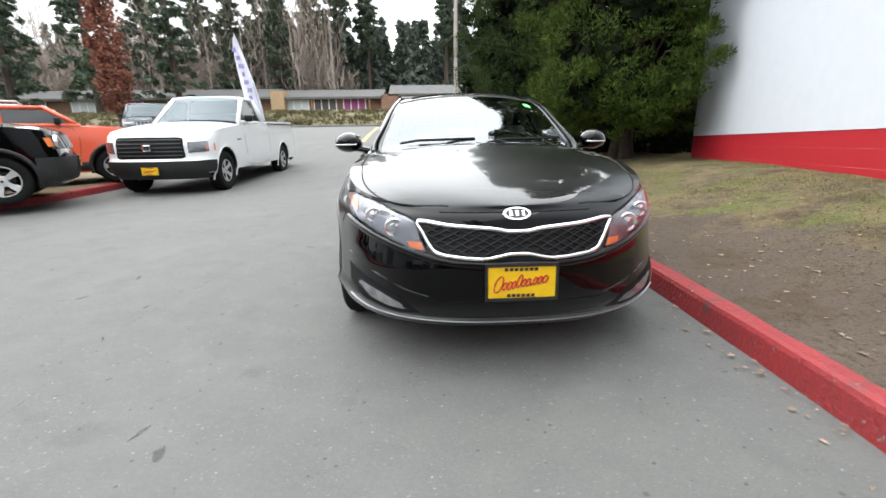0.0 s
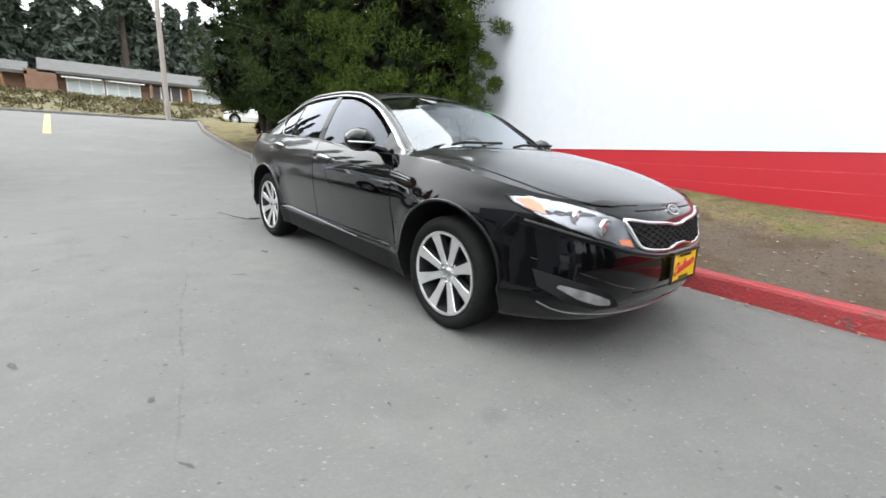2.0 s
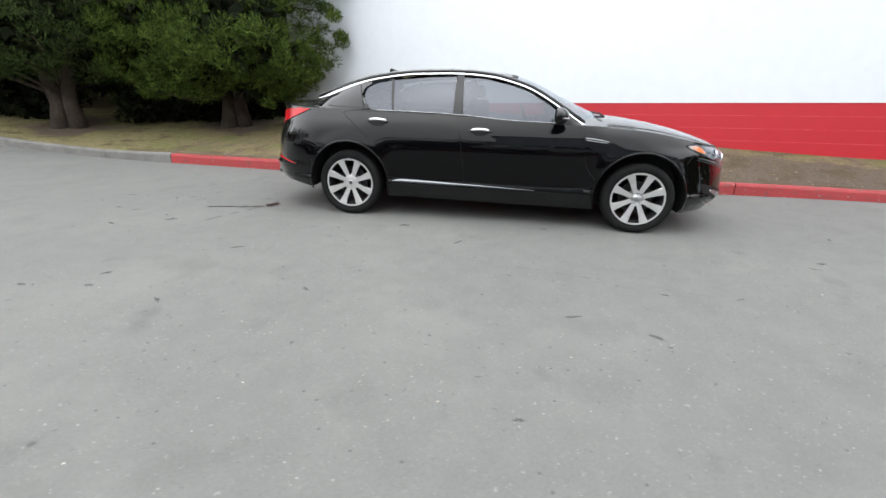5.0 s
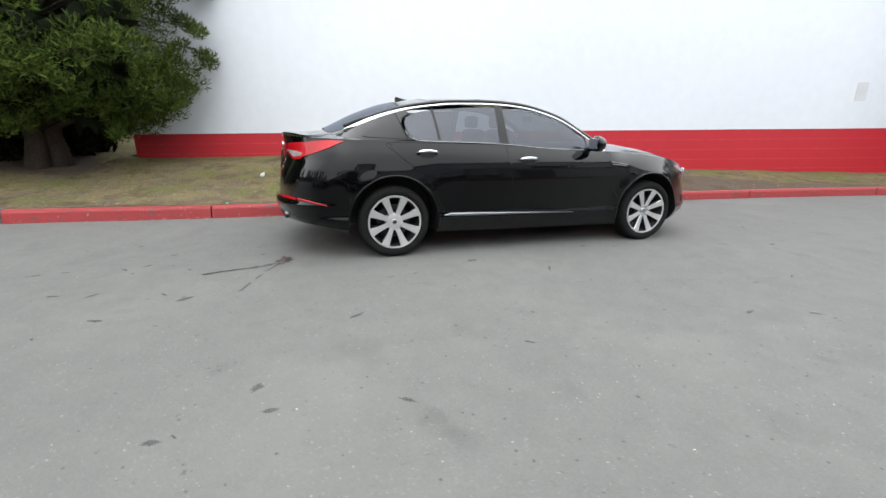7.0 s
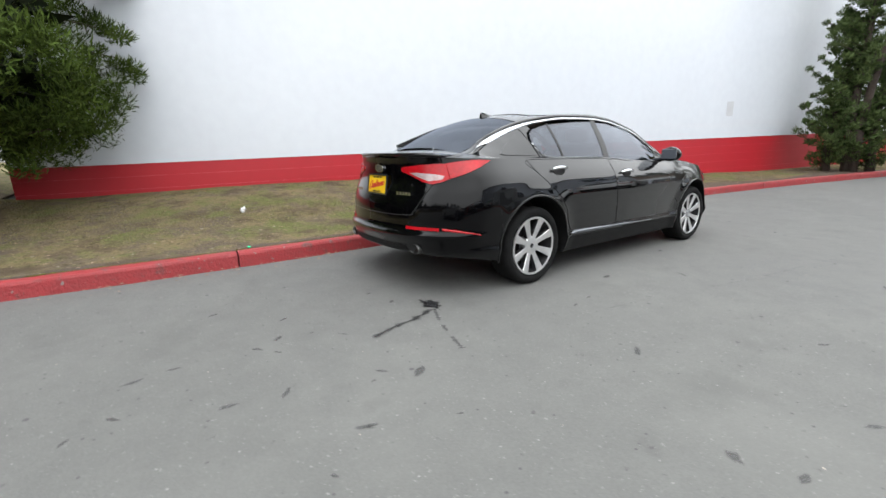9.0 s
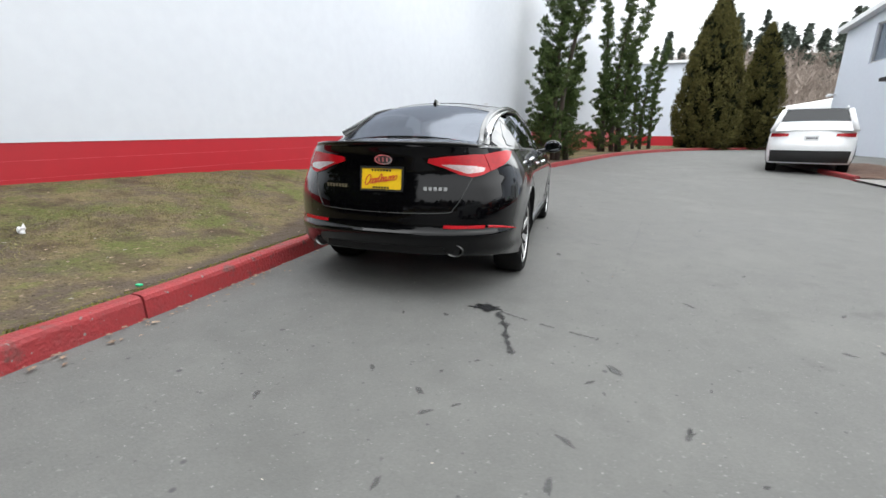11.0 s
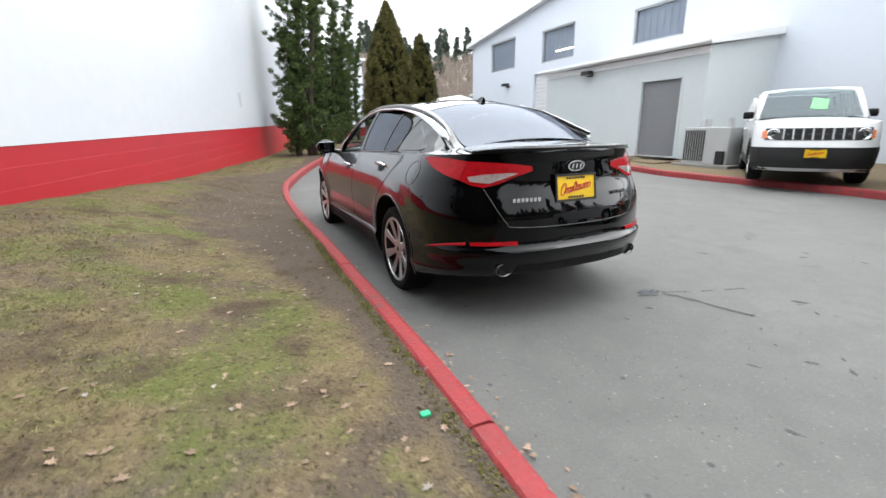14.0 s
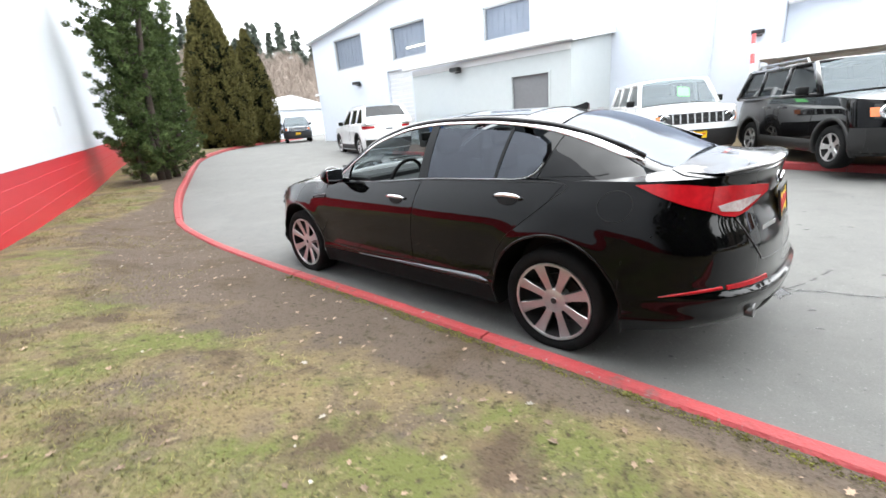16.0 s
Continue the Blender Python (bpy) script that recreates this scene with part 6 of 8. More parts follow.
    if cab.get("rw", 0.0) > 0:
        patch("tailgate", [(0.0, 0.0), (1.0, 0.0), (1.0, cab["rw"]), (0.0, cab["rw"])], quad_map((wb - 0.02, y3 + 0.012, zb - 0.02), (-wb + 0.02, y3 + 0.012, zb - 0.02), (-wt + 0.05, y2 + 0.012, zt - 0.05), (wt - 0.05, y2 + 0.012, zt - 0.05), 0.04), paint, car, 0.002, 0.01, 0.1)
    stops = [y0] + list(cab["posts"]) + [y3]
    for s in (1, -1):
        for k, (ya, yb) in enumerate(zip(stops, stops[1:])):
            ta = y1 if k == 0 else ya + 0.02
            tb = y2 if k == len(stops) - 2 else yb + 0.02
            patch("side_window", UNIT, quad_map((s * wb, ya, zb), (s * wb, yb, zb), (s * wt, tb, zt - 0.07), (s * wt, ta, zt - 0.07)), WINDOW_DARK, car, 0.004 * s, 0, 0.2, "dark side window")
        for k, (ya, yb) in enumerate(zip(stops, stops[1:])):
            if k < 2 and yb - ya > 0.5:
                d0, d1 = ya + (0.12 if k == 0 else 0.0), min(yb, max(axles) - wheel_r - 0.1) if k else yb
                poly = [(d0, 0.45), (d1, 0.45), (d1 + 0.02, zb - 0.06), (d0, zb - 0.06)]
                strip("door_seam", dense(poly + [poly[0]], 3), sm[s], 0.01, DARK, car, 0.002, 0.004)
                part("door_handle", tube([sm[s](d1 - 0.24, zb - 0.2, 0.02), sm[s](d1 - 0.15, zb - 0.19, 0.045), sm[s](d1 - 0.05, zb - 0.19, 0.02)], 0.016, 6), paint if not handles else DARK, car)
        mir = part("door_mirror", box(-0.09, 0.09, -0.05, 0.06, -0.07, 0.07, 0.03), DARK if cab.get("black_mirror", True) else paint, car, smooth=True)
        mir.matrix_basis = Matrix.Translation((s * (wb + 0.12), y0 + 0.32, zb + 0.08))
        for yc in axles:
            strip("arch_trim", [(yc + (wheel_r + 0.085) * math.cos(a), wheel_r + 0.02 + (wheel_r + 0.085) * math.sin(a)) for a in [radians(-20 + 220 * k / 20) for k in range(21)]], sm[s], 0.06 if cab["zt"] < 1.9 else 0.03, (lower or paint) if cab["zt"] < 1.9 else paint, car, 0.012, 0.02)
        if lower and cab["zt"] < 1.9:
            strip("sill_cladding", [(axles[0] + wheel_r + 0.1 + (axles[1] - axles[0] - 2 * wheel_r - 0.2) * k / 6, shape.zb + 0.12) for k in range(7)], sm[s], 0.2, lower, car, 0.01, 0.02)
        if lower:
            zt_b, edge_y = cab.get("bz", 0.62), axles[0] - wheel_r - 0.075
            y_in = shape.front(shape.w[2][1] * 0.86, 0.5)
            patch("bumper_corner", [(y_in, shape.zb + 0.02), (edge_y, shape.zb + 0.02), (edge_y, zt_b), (y_in, zt_b)], sm[s], lower, car, 0.014, 0.02, 0.08, "dark bumper corner")
        if rails:
            part("roof_rail", tube([(s * (wt - 0.06), y1 + 0.3, zt - 0.03), (s * (wt - 0.06), y1 + 0.36, zt + 0.045), (s * (wt - 0.06), y2 - 0.2, zt + 0.045), (s * (wt - 0.06), y2 - 0.1, zt - 0.03)], 0.02, 6), SATIN, car)
        if lamps:
            x0, x1, z0, z1 = lamps
            if round_lamps:
                cxx, czz, r = (x0 + x1) / 2, (z0 + z1) / 2, (z1 - z0) / 2
                o = part("headlamp", revolve([(r, -0.02), (r, 0.02), (r * 0.86, 0.024), (r * 0.8, 0.005), (r * 0.4, 0.0), (0.001, 0.01)], 24), CHROME, car, "round headlamp", smooth=True)
                o.matrix_basis = Matrix.Translation((s * cxx, shape.front(cxx, czz) - 0.008, czz)) @ Matrix.Rotation(-math.pi / 2, 4, "Z")
                part("lens", revolve([(r * 0.82, 0.018), (r * 0.5, 0.03), (0.001, 0.034)], 20), LENS, o)
            else:
                hl = [(x0, z0), (x1, z0 + 0.02), (x1, z1), (x0, z1 - 0.01)]
                lm = patch("headlamp", hl if s > 0 else mirrored(hl), fm, REFLECTOR, car, 0.008, 0.01, 0.08, "clear headlamp")
                patch("lens", hl if s > 0 else mirrored(hl), fm, LENS, lm, 0.02, 0, 0.1)
            am = [(x1 - 0.02, z0 + 0.03), (x1 + 0.06, z0 + 0.03), (x1 + 0.06, z1 - 0.04), (x1 - 0.02, z1 - 0.04)]
            patch("side_marker", am if s > 0 else mirrored(am), fm, LENS_AMBER, car, 0.010, 0.01, 0.05, "amber side marker")
        if tails:
            x0, x1, z0, z1 = tails
            tp = [(x0, z0 + 0.02), (x1, z0), (x1, z1), (x0, z1 - 0.02)]
            patch("tail_lamp", tp if s > 0 else mirrored(tp), rm, LENS_RED, car, 0.012, 0.015, 0.08, "red tail lamp")
    if slots:
        gw, (g0, g1) = cab.get("gw", cab["slot"] * (slots / 2 + 0.1)), cab["gz"]
        panel = patch("grille", [(-gw, g0 - 0.02), (gw, g0 - 0.02), (gw, g1 + 0.02), (-gw, g1 + 0.02)], fm, BLACK_METAL, car, 0.004, 0.006, 0.1, "dark slotted grille panel")
        for k in range(slots + 1):
            x = (k - slots / 2) * cab["slot"]
            strip("grille_bar", [(x, g0 - 0.01), (x, (g0 + g1) / 2), (x, g1 + 0.01)], fm, 0.024, SATIN_FRAME, panel, 0.014, 0.012)
        for k in range(slots):
            x = (k - (slots - 1) / 2) * cab["slot"]
            patch("grille_slot", [(x - cab["slot"] * 0.33, cab["gz"][0]), (x + cab["slot"] * 0.33, cab["gz"][0]), (x + cab["slot"] * 0.33, cab["gz"][1]), (x - cab["slot"] * 0.33, cab["gz"][1])], fm, DARK, car, 0.006, 0.006, 0.1)
    if grille_bar:
        (gx, z0, z1), bmat = grille_bar
        g = patch("grille", [(-gx, z0 + 0.03), (-gx + 0.05, z0), (gx - 0.05, z0), (gx, z0 + 0.03), (gx - 0.02, z1 - 0.03), (gx - 0.08, z1), (-gx + 0.08, z1), (-gx + 0.02, z1 - 0.03)], fm, DARK, car, 0.012, 0.02, 0.1, "large black grille with cross bars")
        for k in range(5):
            z = z0 + 0.05 + (z1 - z0 - 0.1) * k / 4
            strip("grille_slat", [(-gx + 0.04 + (2 * gx - 0.08) * j / 8, z) for j in range(9)], fm, 0.022, bmat, g, 0.024, 0.02)
        part("badge", box(-0.07, 0.07, shape.front(0, (z0 + z1) / 2) - 0.045, shape.front(0, (z0 + z1) / 2) - 0.03, (z0 + z1) / 2 - 0.06, (z0 + z1) / 2 + 0.06, 0.02), CHROME, car, "chrome grille badge")
    if lower:
        z1 = cab.get("bz", 0.62)
        patch("front_bumper", [(-shape.w[2][1] + 0.12, 0.30), (shape.w[2][1] - 0.12, 0.30), (shape.w[2][1] - 0.1, z1), (-shape.w[2][1] + 0.1, z1)], fm, lower, car, 0.02, 0.03, 0.1, "dark lower bumper")
        patch("rear_bumper", [(-shape.w[2][1] + 0.12, 0.30), (shape.w[2][1] - 0.12, 0.30), (shape.w[2][1] - 0.1, z1 - 0.08), (-shape.w[2][1] + 0.1, z1 - 0.08)], rm, lower, car, 0.02, 0.03, 0.1, "dark lower bumper")
    if plates:
        zp = cab.get("pz", 0.52)
        plate(car, Matrix.Translation((0, shape.front(0, zp) - 0.035, zp)))
    else:
        zp = cab.get("pz", 0.9)
        p = part("number_plate", box(-0.155, 0.155, 0, 0.012, -0.075, 0.075, 0.004), TRIM_WHITE, car, "pale rear plate")
        p.matrix_basis = Matrix.Translation((0, shape.rear(0, zp) + 0.012, zp))
        bars("plate_bars", 6, 0.24, 0.05, Matrix.Translation((0, 0.0135, 0)), PAINT_GREY, p)
    if card:
        patch("price_sheet", [(0.50, 0.26), (0.66, 0.22), (0.69, 0.58), (0.53, 0.64)], quad_map((-wb + 0.03, y0, zb), (wb - 0.03, y0, zb), (wt - 0.03, y1, zt - 0.05), (-wt + 0.03, y1, zt - 0.05), 0.06), GREEN_CARD, car, 0.008, 0, 0.2, "bright green price sheet")
    part("seats", box(-wb + 0.25, wb - 0.25, y0 + 0.9, y0 + 1.1, zb - 0.25, zb + 0.22, 0.06), SEAT, car)
    part("wiper", tube([(-0.3, y0 - 0.01, zb + 0.02), (0.2, y0 + 0.05, zb + 0.06)], 0.012, 5), DARK, car)
    for s in (1, -1):
        for y in axles:
            make_wheel(car, s * track, y, wheel_r, radius=wheel_r, rim=rim, width=0.23, face=face, spokes=spokes)
    return car


CUBE = Shape(
    yf=[(0.2, -1.95), (0.35, -2.10), (0.6, -2.12), (0.8, -2.08), (1.0, -2.02), (1.15, -1.95)], yr=[(0.2, 1.95), (0.4, 2.10), (0.7, 2.10), (0.95, 2.05), (1.15, 2.0)],
    w=[(0.2, 0.84), (0.35, 0.885), (0.6, 0.90), (0.9, 0.90), (1.08, 0.885), (1.2, 0.86)],
    ze=[(-2.0, 1.02), (-1.7, 1.08), (-1.0, 1.13), (0.0, 1.16), (2.0, 1.19)], zc=[(-2.0, 1.04), (-1.7, 1.13), (-1.0, 1.19), (0.0, 1.16), (2.0, 1.19)], zb=0.24, nose=(0.55, 2.6), tail=(0.4, 3.0))
CUBE_CAB = dict(wb=0.84, wt=0.72, zb=1.17, zt=1.75, y=(-0.84, -0.36, 1.76, 2.0), posts=(0.28, 1.15), slot=0.135, gz=(0.80, 0.97), gw=0.73, pz=0.56, bz=0.66)


def mini_suv(label, m, paint, roof_z=1.75, **more):
    return small_car("small_suv", label, m, CUBE, paint, dict(CUBE_CAB, zt=roof_z), (-1.30, 1.27), 0.345, 0.22, 0.78, ALLOY if paint is not PAINT_BLACK else ALLOY, slots=7, lamps=(0.52, 0.71, 0.785, 0.985), tails=(0.62, 0.80, 0.88, 1.08), lower=CLAD, round_lamps=True, rails=paint is not PAINT_WHITE, spokes=5, **more)


def parked(x, y, heading, dz=0.0):
    """A pose for a vehicle whose nose points at heading degrees from +x."""
    return Matrix.Translation((x, y, ground(x, y) + dz)) @ Matrix.Rotation(radians(heading + 90), 4, "Z")


def axle_at(x, y, heading, fx, fy, dz=0.0):
    """A pose that puts the local point (fx, fy) at x, y."""
    m = Matrix.Rotation(radians(heading + 90), 4, "Z")
    off = m @ Vector((fx, fy, 0))
    return Matrix.Translation((x - off.x, y - off.y, ground(x, y) + dz)) @ m


mini_suv("white boxy small SUV with a green price sheet on the island", axle_at(-7.88, -0.08, 33, 0, -1.30, 0.15), PAINT_WHITE, card=True)
mini_suv("black boxy small SUV parked nose to the red kerb", axle_at(-6.45, 2.5, 32, -0.78, -1.30, 0.15), PAINT_BLACK)
mini_suv("orange boxy small SUV parked behind the red kerb", axle_at(-6.9, 5.6, 40, -0.78, -1.30, 0.15), PAINT_ORANGE, roof_z=1.56)

BIG = Shape(
    yf=[(0.2, -2.2), (0.4, -2.38), (0.8, -2.38), (1.0, -2.32), (1.2, -2.25)], yr=[(0.2, 2.2), (0.4, 2.38), (0.7, 2.40), (0.95, 2.33), (1.2, 2.27)],
    w=[(0.2, 0.88), (0.35, 0.94), (0.6, 0.96), (0.9, 0.96), (1.08, 0.94), (1.2, 0.90)],
    ze=[(-2.3, 1.02), (-1.7, 1.08), (-0.9, 1.13), (0.0, 1.16), (2.3, 1.19)], zc=[(-2.3, 1.03), (-1.7, 1.12), (-0.9, 1.18), (0.0, 1.16), (2.3, 1.19)], zb=0.26, nose=(0.7, 2.5), tail=(0.5, 2.6))
BIG_CAB = dict(wb=0.88, wt=0.70, zb=1.16, zt=1.76, y=(-0.95, -0.25, 1.9, 2.25), posts=(0.35, 1.25), slot=0.13, gz=(0.78, 0.93), pz=0.95, bz=0.70, rw=0.42, black_mirror=True)
small_car("large_suv", "white large SUV seen from behind on the asphalt lane", axle_at(-7.65, -10.15, -112, 0, 1.46), BIG, PAINT_WHITE, BIG_CAB, (-1.46, 1.46), 0.385, 0.25, 0.82, ALLOY, slots=7, lamps=(0.55, 0.85, 0.84, 0.96), tails=(0.50, 0.90, 0.98, 1.09), plates=False, lower=CLAD, rails=True, spokes=5)
small_car("large_suv", "dark green off-road SUV parked far down the lane", axle_at(-13.4, -26.2, 62, 0, -1.46), BIG, PAINT_GREY, dict(BIG_CAB, pz=0.6), (-1.46, 1.46), 0.40, 0.22, 0.82, ALLOY_DARK, slots=7, lamps=(0.50, 0.72, 0.82, 1.0), plates=True, lower=CLAD, round_lamps=True, spokes=5)
small_car("large_suv", "dark blue SUV parked in the row behind", axle_at(-11.6, 15.2, -60, 0, -1.46), BIG, PAINT_GREY, dict(BIG_CAB, pz=0.6), (-1.46, 1.46), 0.385, 0.24, 0.82, ALLOY, slots=7, lamps=(0.55, 0.85, 0.84, 0.96), lower=CLAD, spokes=5)
LOW = Shape(
    yf=[(0.2, -2.1), (0.4, -2.25), (0.6, -2.22), (0.9, -2.1)], yr=[(0.2, 2.1), (0.4, 2.25), (0.7, 2.22), (1.0, 2.15)],
    w=[(0.2, 0.83), (0.35, 0.88), (0.6, 0.90), (0.85, 0.88), (1.0, 0.82)], ze=[(-2.2, 0.75), (-1.4, 0.88), (-0.6, 0.94), (1.0, 0.98), (2.2, 1.0)], zc=[(-2.2, 0.77), (-1.4, 0.95), (-0.8, 1.0), (1.0, 0.98), (2.2, 1.02)], zb=0.2, nose=(0.9, 2.1), tail=(0.6, 2.2))
small_car("hatchback", "white hatchback parked in the row behind", axle_at(-12.6, 10.2, 40, 0, -1.35), LOW, PAINT_WHITE, dict(wb=0.80, wt=0.60, zb=0.98, zt=1.46, y=(-0.95, -0.15, 1.3, 2.0), posts=(0.35, 1.1), slot=0.1, gz=(0.5, 0.6), pz=0.45), (-1.35, 1.35), 0.32, 0.21, 0.78, ALLOY, lamps=(0.45, 0.75, 0.62, 0.74), tails=(0.5, 0.75, 0.8, 0.95))
small_car("hatchback", "white hatchback parked beyond the lawn", axle_at(7.6, 27.5, 150, 0, 0), LOW, PAINT_WHITE, dict(wb=0.80, wt=0.60, zb=0.98, zt=1.46, y=(-0.95, -0.15, 1.3, 2.0), posts=(0.35, 1.1), slot=0.1, gz=(0.5, 0.6), pz=0.45), (-1.35, 1.35), 0.32, 0.21, 0.78, ALLOY, lamps=(0.45, 0.75, 0.62, 0.74), tails=(0.5, 0.75, 0.8, 0.95))

TRUCK = Shape(
    yf=[(0.3, -2.58), (0.45, -2.73), (0.62, -2.77), (0.68, -2.71), (0.9, -2.71), (1.05, -2.67), (1.15, -2.57), (1.25, -2.42), (1.4, -2.3)], yr=[(0.3, 3.0), (0.5, 3.08), (1.4, 3.08)],
    w=[(0.3, 0.94), (0.45, 0.985), (0.7, 1.0), (1.0, 1.0), (1.2, 0.99), (1.32, 0.975), (1.42, 0.955)],
    ze=[(-2.6, 1.06), (-2.3, 1.16), (-1.8, 1.23), (-0.9, 1.30), (0.6, 1.35), (0.7, 1.40), (3.1, 1.42)], zc=[(-2.6, 1.09), (-2.3, 1.25), (-1.8, 1.34), (-0.9, 1.39), (-0.6, 1.36), (0.6, 1.35), (0.7, 1.39), (3.1, 1.41)], zb=0.40, nose=(0.62, 2.5), tail=(0.15, 4.0))
truck = small_car("pickup_truck", "white single-cab pickup truck with a black grille and bumper", axle_at(-4.35, 5.08, -90.5, 0.98, -1.80), TRUCK, PAINT_WHITE, dict(wb=0.90, wt=0.75, zb=1.37, zt=1.96, y=(-0.80, -0.12, 0.50, 0.64), posts=(), slot=0.1, gz=(0.9, 1.0), pz=0.47, bz=0.64), (-1.80, 1.88), 0.39, 0.22, 0.87, SATIN_FRAME, lamps=(0.66, 0.93, 0.78, 0.99), tails=(0.86, 0.97, 0.85, 1.15), lower=CLAD, spokes=5, grille_bar=((0.61, 0.69, 1.07), BLACK_METAL), category="truck")
for s in (1, -1):
    bars("side_badge", 5, 0.22, 0.03, Matrix.Translation((s * 1.003, -1.1, 1.0)) @ Matrix.Rotation(radians(90), 4, "Z"), BLACK_METAL, truck)
    part("bed_rail", box(s * 0.96 - 0.04, s * 0.96 + 0.04, 0.80, 3.05, 1.335, 1.365, 0.012), CLAD, truck)
# ---- trees and far background ----
rng = np.random.default_rng(7)


def leaf_mesh(name, centres, radii, per, size, mat, parent, aspect=0.4, droop=0.0, up=0.0, flat=0.8):
    """One crown: many small leaf sprays scattered in clumps. Every spray is a folded pair of triangles."""
    centres, radii = np.asarray(centres, float), np.asarray(radii, float)
    n = len(centres) * per
    c = np.repeat(centres, per, axis=0)
    r = np.repeat(radii, per)[:, None]
    d = rng.normal(size=(n, 3))
    d /= np.linalg.norm(d, axis=1, keepdims=True)
    rad = rng.random((n, 1)) ** 0.35
    p = c + d * rad * r * np.array([1, 1, flat])
    out = d * 0.8 + rng.normal(size=(n, 3)) * 0.45 + np.array([0, 0, up - droop])
    out /= np.linalg.norm(out, axis=1, keepdims=True)
    side = np.cross(out, rng.normal(size=(n, 3)))
    side /= np.linalg.norm(side, axis=1, keepdims=True) + 1e-9
    s = size * (0.6 + 0.8 * rng.random((n, 1)))
    bend = np.cross(out, side) * s * 0.18
    a, b = p - out * s * 0.5, p + out * s * 0.6
    e, f = p + side * s * aspect * 0.5 + bend, p - side * s * aspect * 0.5 + bend
    verts = np.stack([a, e, b, f], 1).reshape(-1, 3)
    me = bpy.data.meshes.new(name)
    me.vertices.add(4 * n)
    me.vertices.foreach_set("co", verts.ravel())
    me.loops.add(4 * n)
    me.loops.foreach_set("vertex_index", np.arange(4 * n, dtype=np.int32))
    me.polygons.add(n)
    me.polygons.foreach_set("loop_start", np.arange(0, 4 * n, 4, dtype=np.int32))
    me.update(calc_edges=True)
    me.materials.append(mat)
    ob = new(name, me)
    if parent is not None:
        ob.parent = parent
    return ob


def cedar(x, y, height, radius, label, stems=3, clear=1.3, skirt=(), count=34, per=95, leaf=None):
    """A broad conifer with several stems: an inner crown coloured dark as shade, under dense tufts with bright tips."""
    z0 = lawn_z(x, y) if x > kerb_x(y) else ground(x, y)
    o = thing("conifer_tree", label, "tree", Matrix.Translation((x, y, z0)))
    bm = bmesh.new()
    for k in range(stems):
        a = 2 * math.pi * k / stems + 0.6
        add_tube(bm, [(0.2 * math.cos(a), 0.2 * math.sin(a), -0.15), (0.12 * math.cos(a), 0.12 * math.sin(a), 0.5), (0.28 * math.cos(a), 0.28 * math.sin(a), 1.6), (0.45 * math.cos(a), 0.45 * math.sin(a), height * 0.5), (0.2 * math.cos(a), 0.2 * math.sin(a), height * 0.92)], [0.2, 0.15, 0.12, 0.08, 0.02], 8)
    cen, rad, inner, irad = [], [], [], []

    def blocked(p):
        # the crown grows against the wall, not through it
        wy = y + p[1]
        return wy < W1 + 0.2 and x + p[0] > wall_x(wy) - 0.35

    def envelope(z, a):
        t = (z - clear) / (height - clear)
        lobe = 1 + 0.13 * math.sin(3 * a + z * 1.3) + 0.09 * math.sin(5 * a - z * 2.1) + 0.05 * math.sin(9 * a + z * 5)
        return radius * lobe * (1 - t) ** 0.36 * (0.62 + 0.38 * smoothstep(0.0, 0.9, z - clear))

    for k in range(int(height * count)):
        z = clear + (height - clear) * rng.random() ** 1.5
        a = rng.random() * 2 * math.pi
        rr = envelope(z, a) * (0.78 + 0.22 * rng.random())
        p = (rr * math.cos(a), rr * math.sin(a), z - 0.06 * rr)
        if blocked(p):
            continue
        cen.append(p)
        rad.append(0.16 + 0.17 * rng.random())
        if k % 12 == 0 and count > 40:
            lb = bmesh.new()
            add_tube(lb, [(0.2 * math.cos(a), 0.2 * math.sin(a), max(z - 0.5, 0.6)), (p[0] * 0.6, p[1] * 0.6, z - 0.25), p], [0.045, 0.03, 0.01], 5)
            part("branch", lb, BARK, o)
    for p, r in skirt:
        for j in range(5):
            q = tuple(np.array(p) + rng.normal(size=3) * r * 0.6)
            cen.append(q)
            rad.append(0.17)
        part("branch", tube([(0.1, 0, 1.0), (p[0] * 0.5, p[1] * 0.5, p[2] + 0.15), p], [0.04, 0.025, 0.008], 5), BARK, o)
    for k in range(int(height * 24)):
        z = clear + 0.15 + (height - clear) * rng.random() ** 1.3 * 0.93
        a = rng.random() * 2 * math.pi
        rr = envelope(z, a) * 0.80 * math.sqrt(rng.random())
        p = (rr * math.cos(a), rr * math.sin(a), z)
        if not blocked(p):
            inner.append(p)
            irad.append(0.36)
    part("trunk", bm, BARK, o, smooth=True)
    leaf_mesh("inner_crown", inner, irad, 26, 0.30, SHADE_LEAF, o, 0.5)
    leaf_mesh("crown", cen, rad, per, 0.095, leaf or CEDAR_LEAF, o, 0.16, up=0.6)
    return o


SK = [((0.25, -2.45, 2.05), 0.3), ((0.2, -2.35, 2.4), 0.35), ((0.1, -2.25, 2.8), 0.35), ((0.0, -1.95, 1.2), 0.22), ((-0.1, -1.6, 1.12), 0.25), ((0.2, -2.1, 1.7), 0.35), ((-0.6, -2.0, 1.6), 0.35), ((-0.9, -1.6, 1.35), 0.3), ((0.3, -2.4, 3.2), 0.4), ((-1.4, -1.5, 1.6), 0.35), ((-1.6, -0.8, 1.15), 0.35), ((-1.3, 0.4, 1.2), 0.35), ((-1.9, -0.2, 1.5), 0.35), ((-0.8, -1.2, 1.05), 0.3), ((-1.2, -1.0, 1.3), 0.35), ((-0.5, -0.9, 1.25), 0.3)]
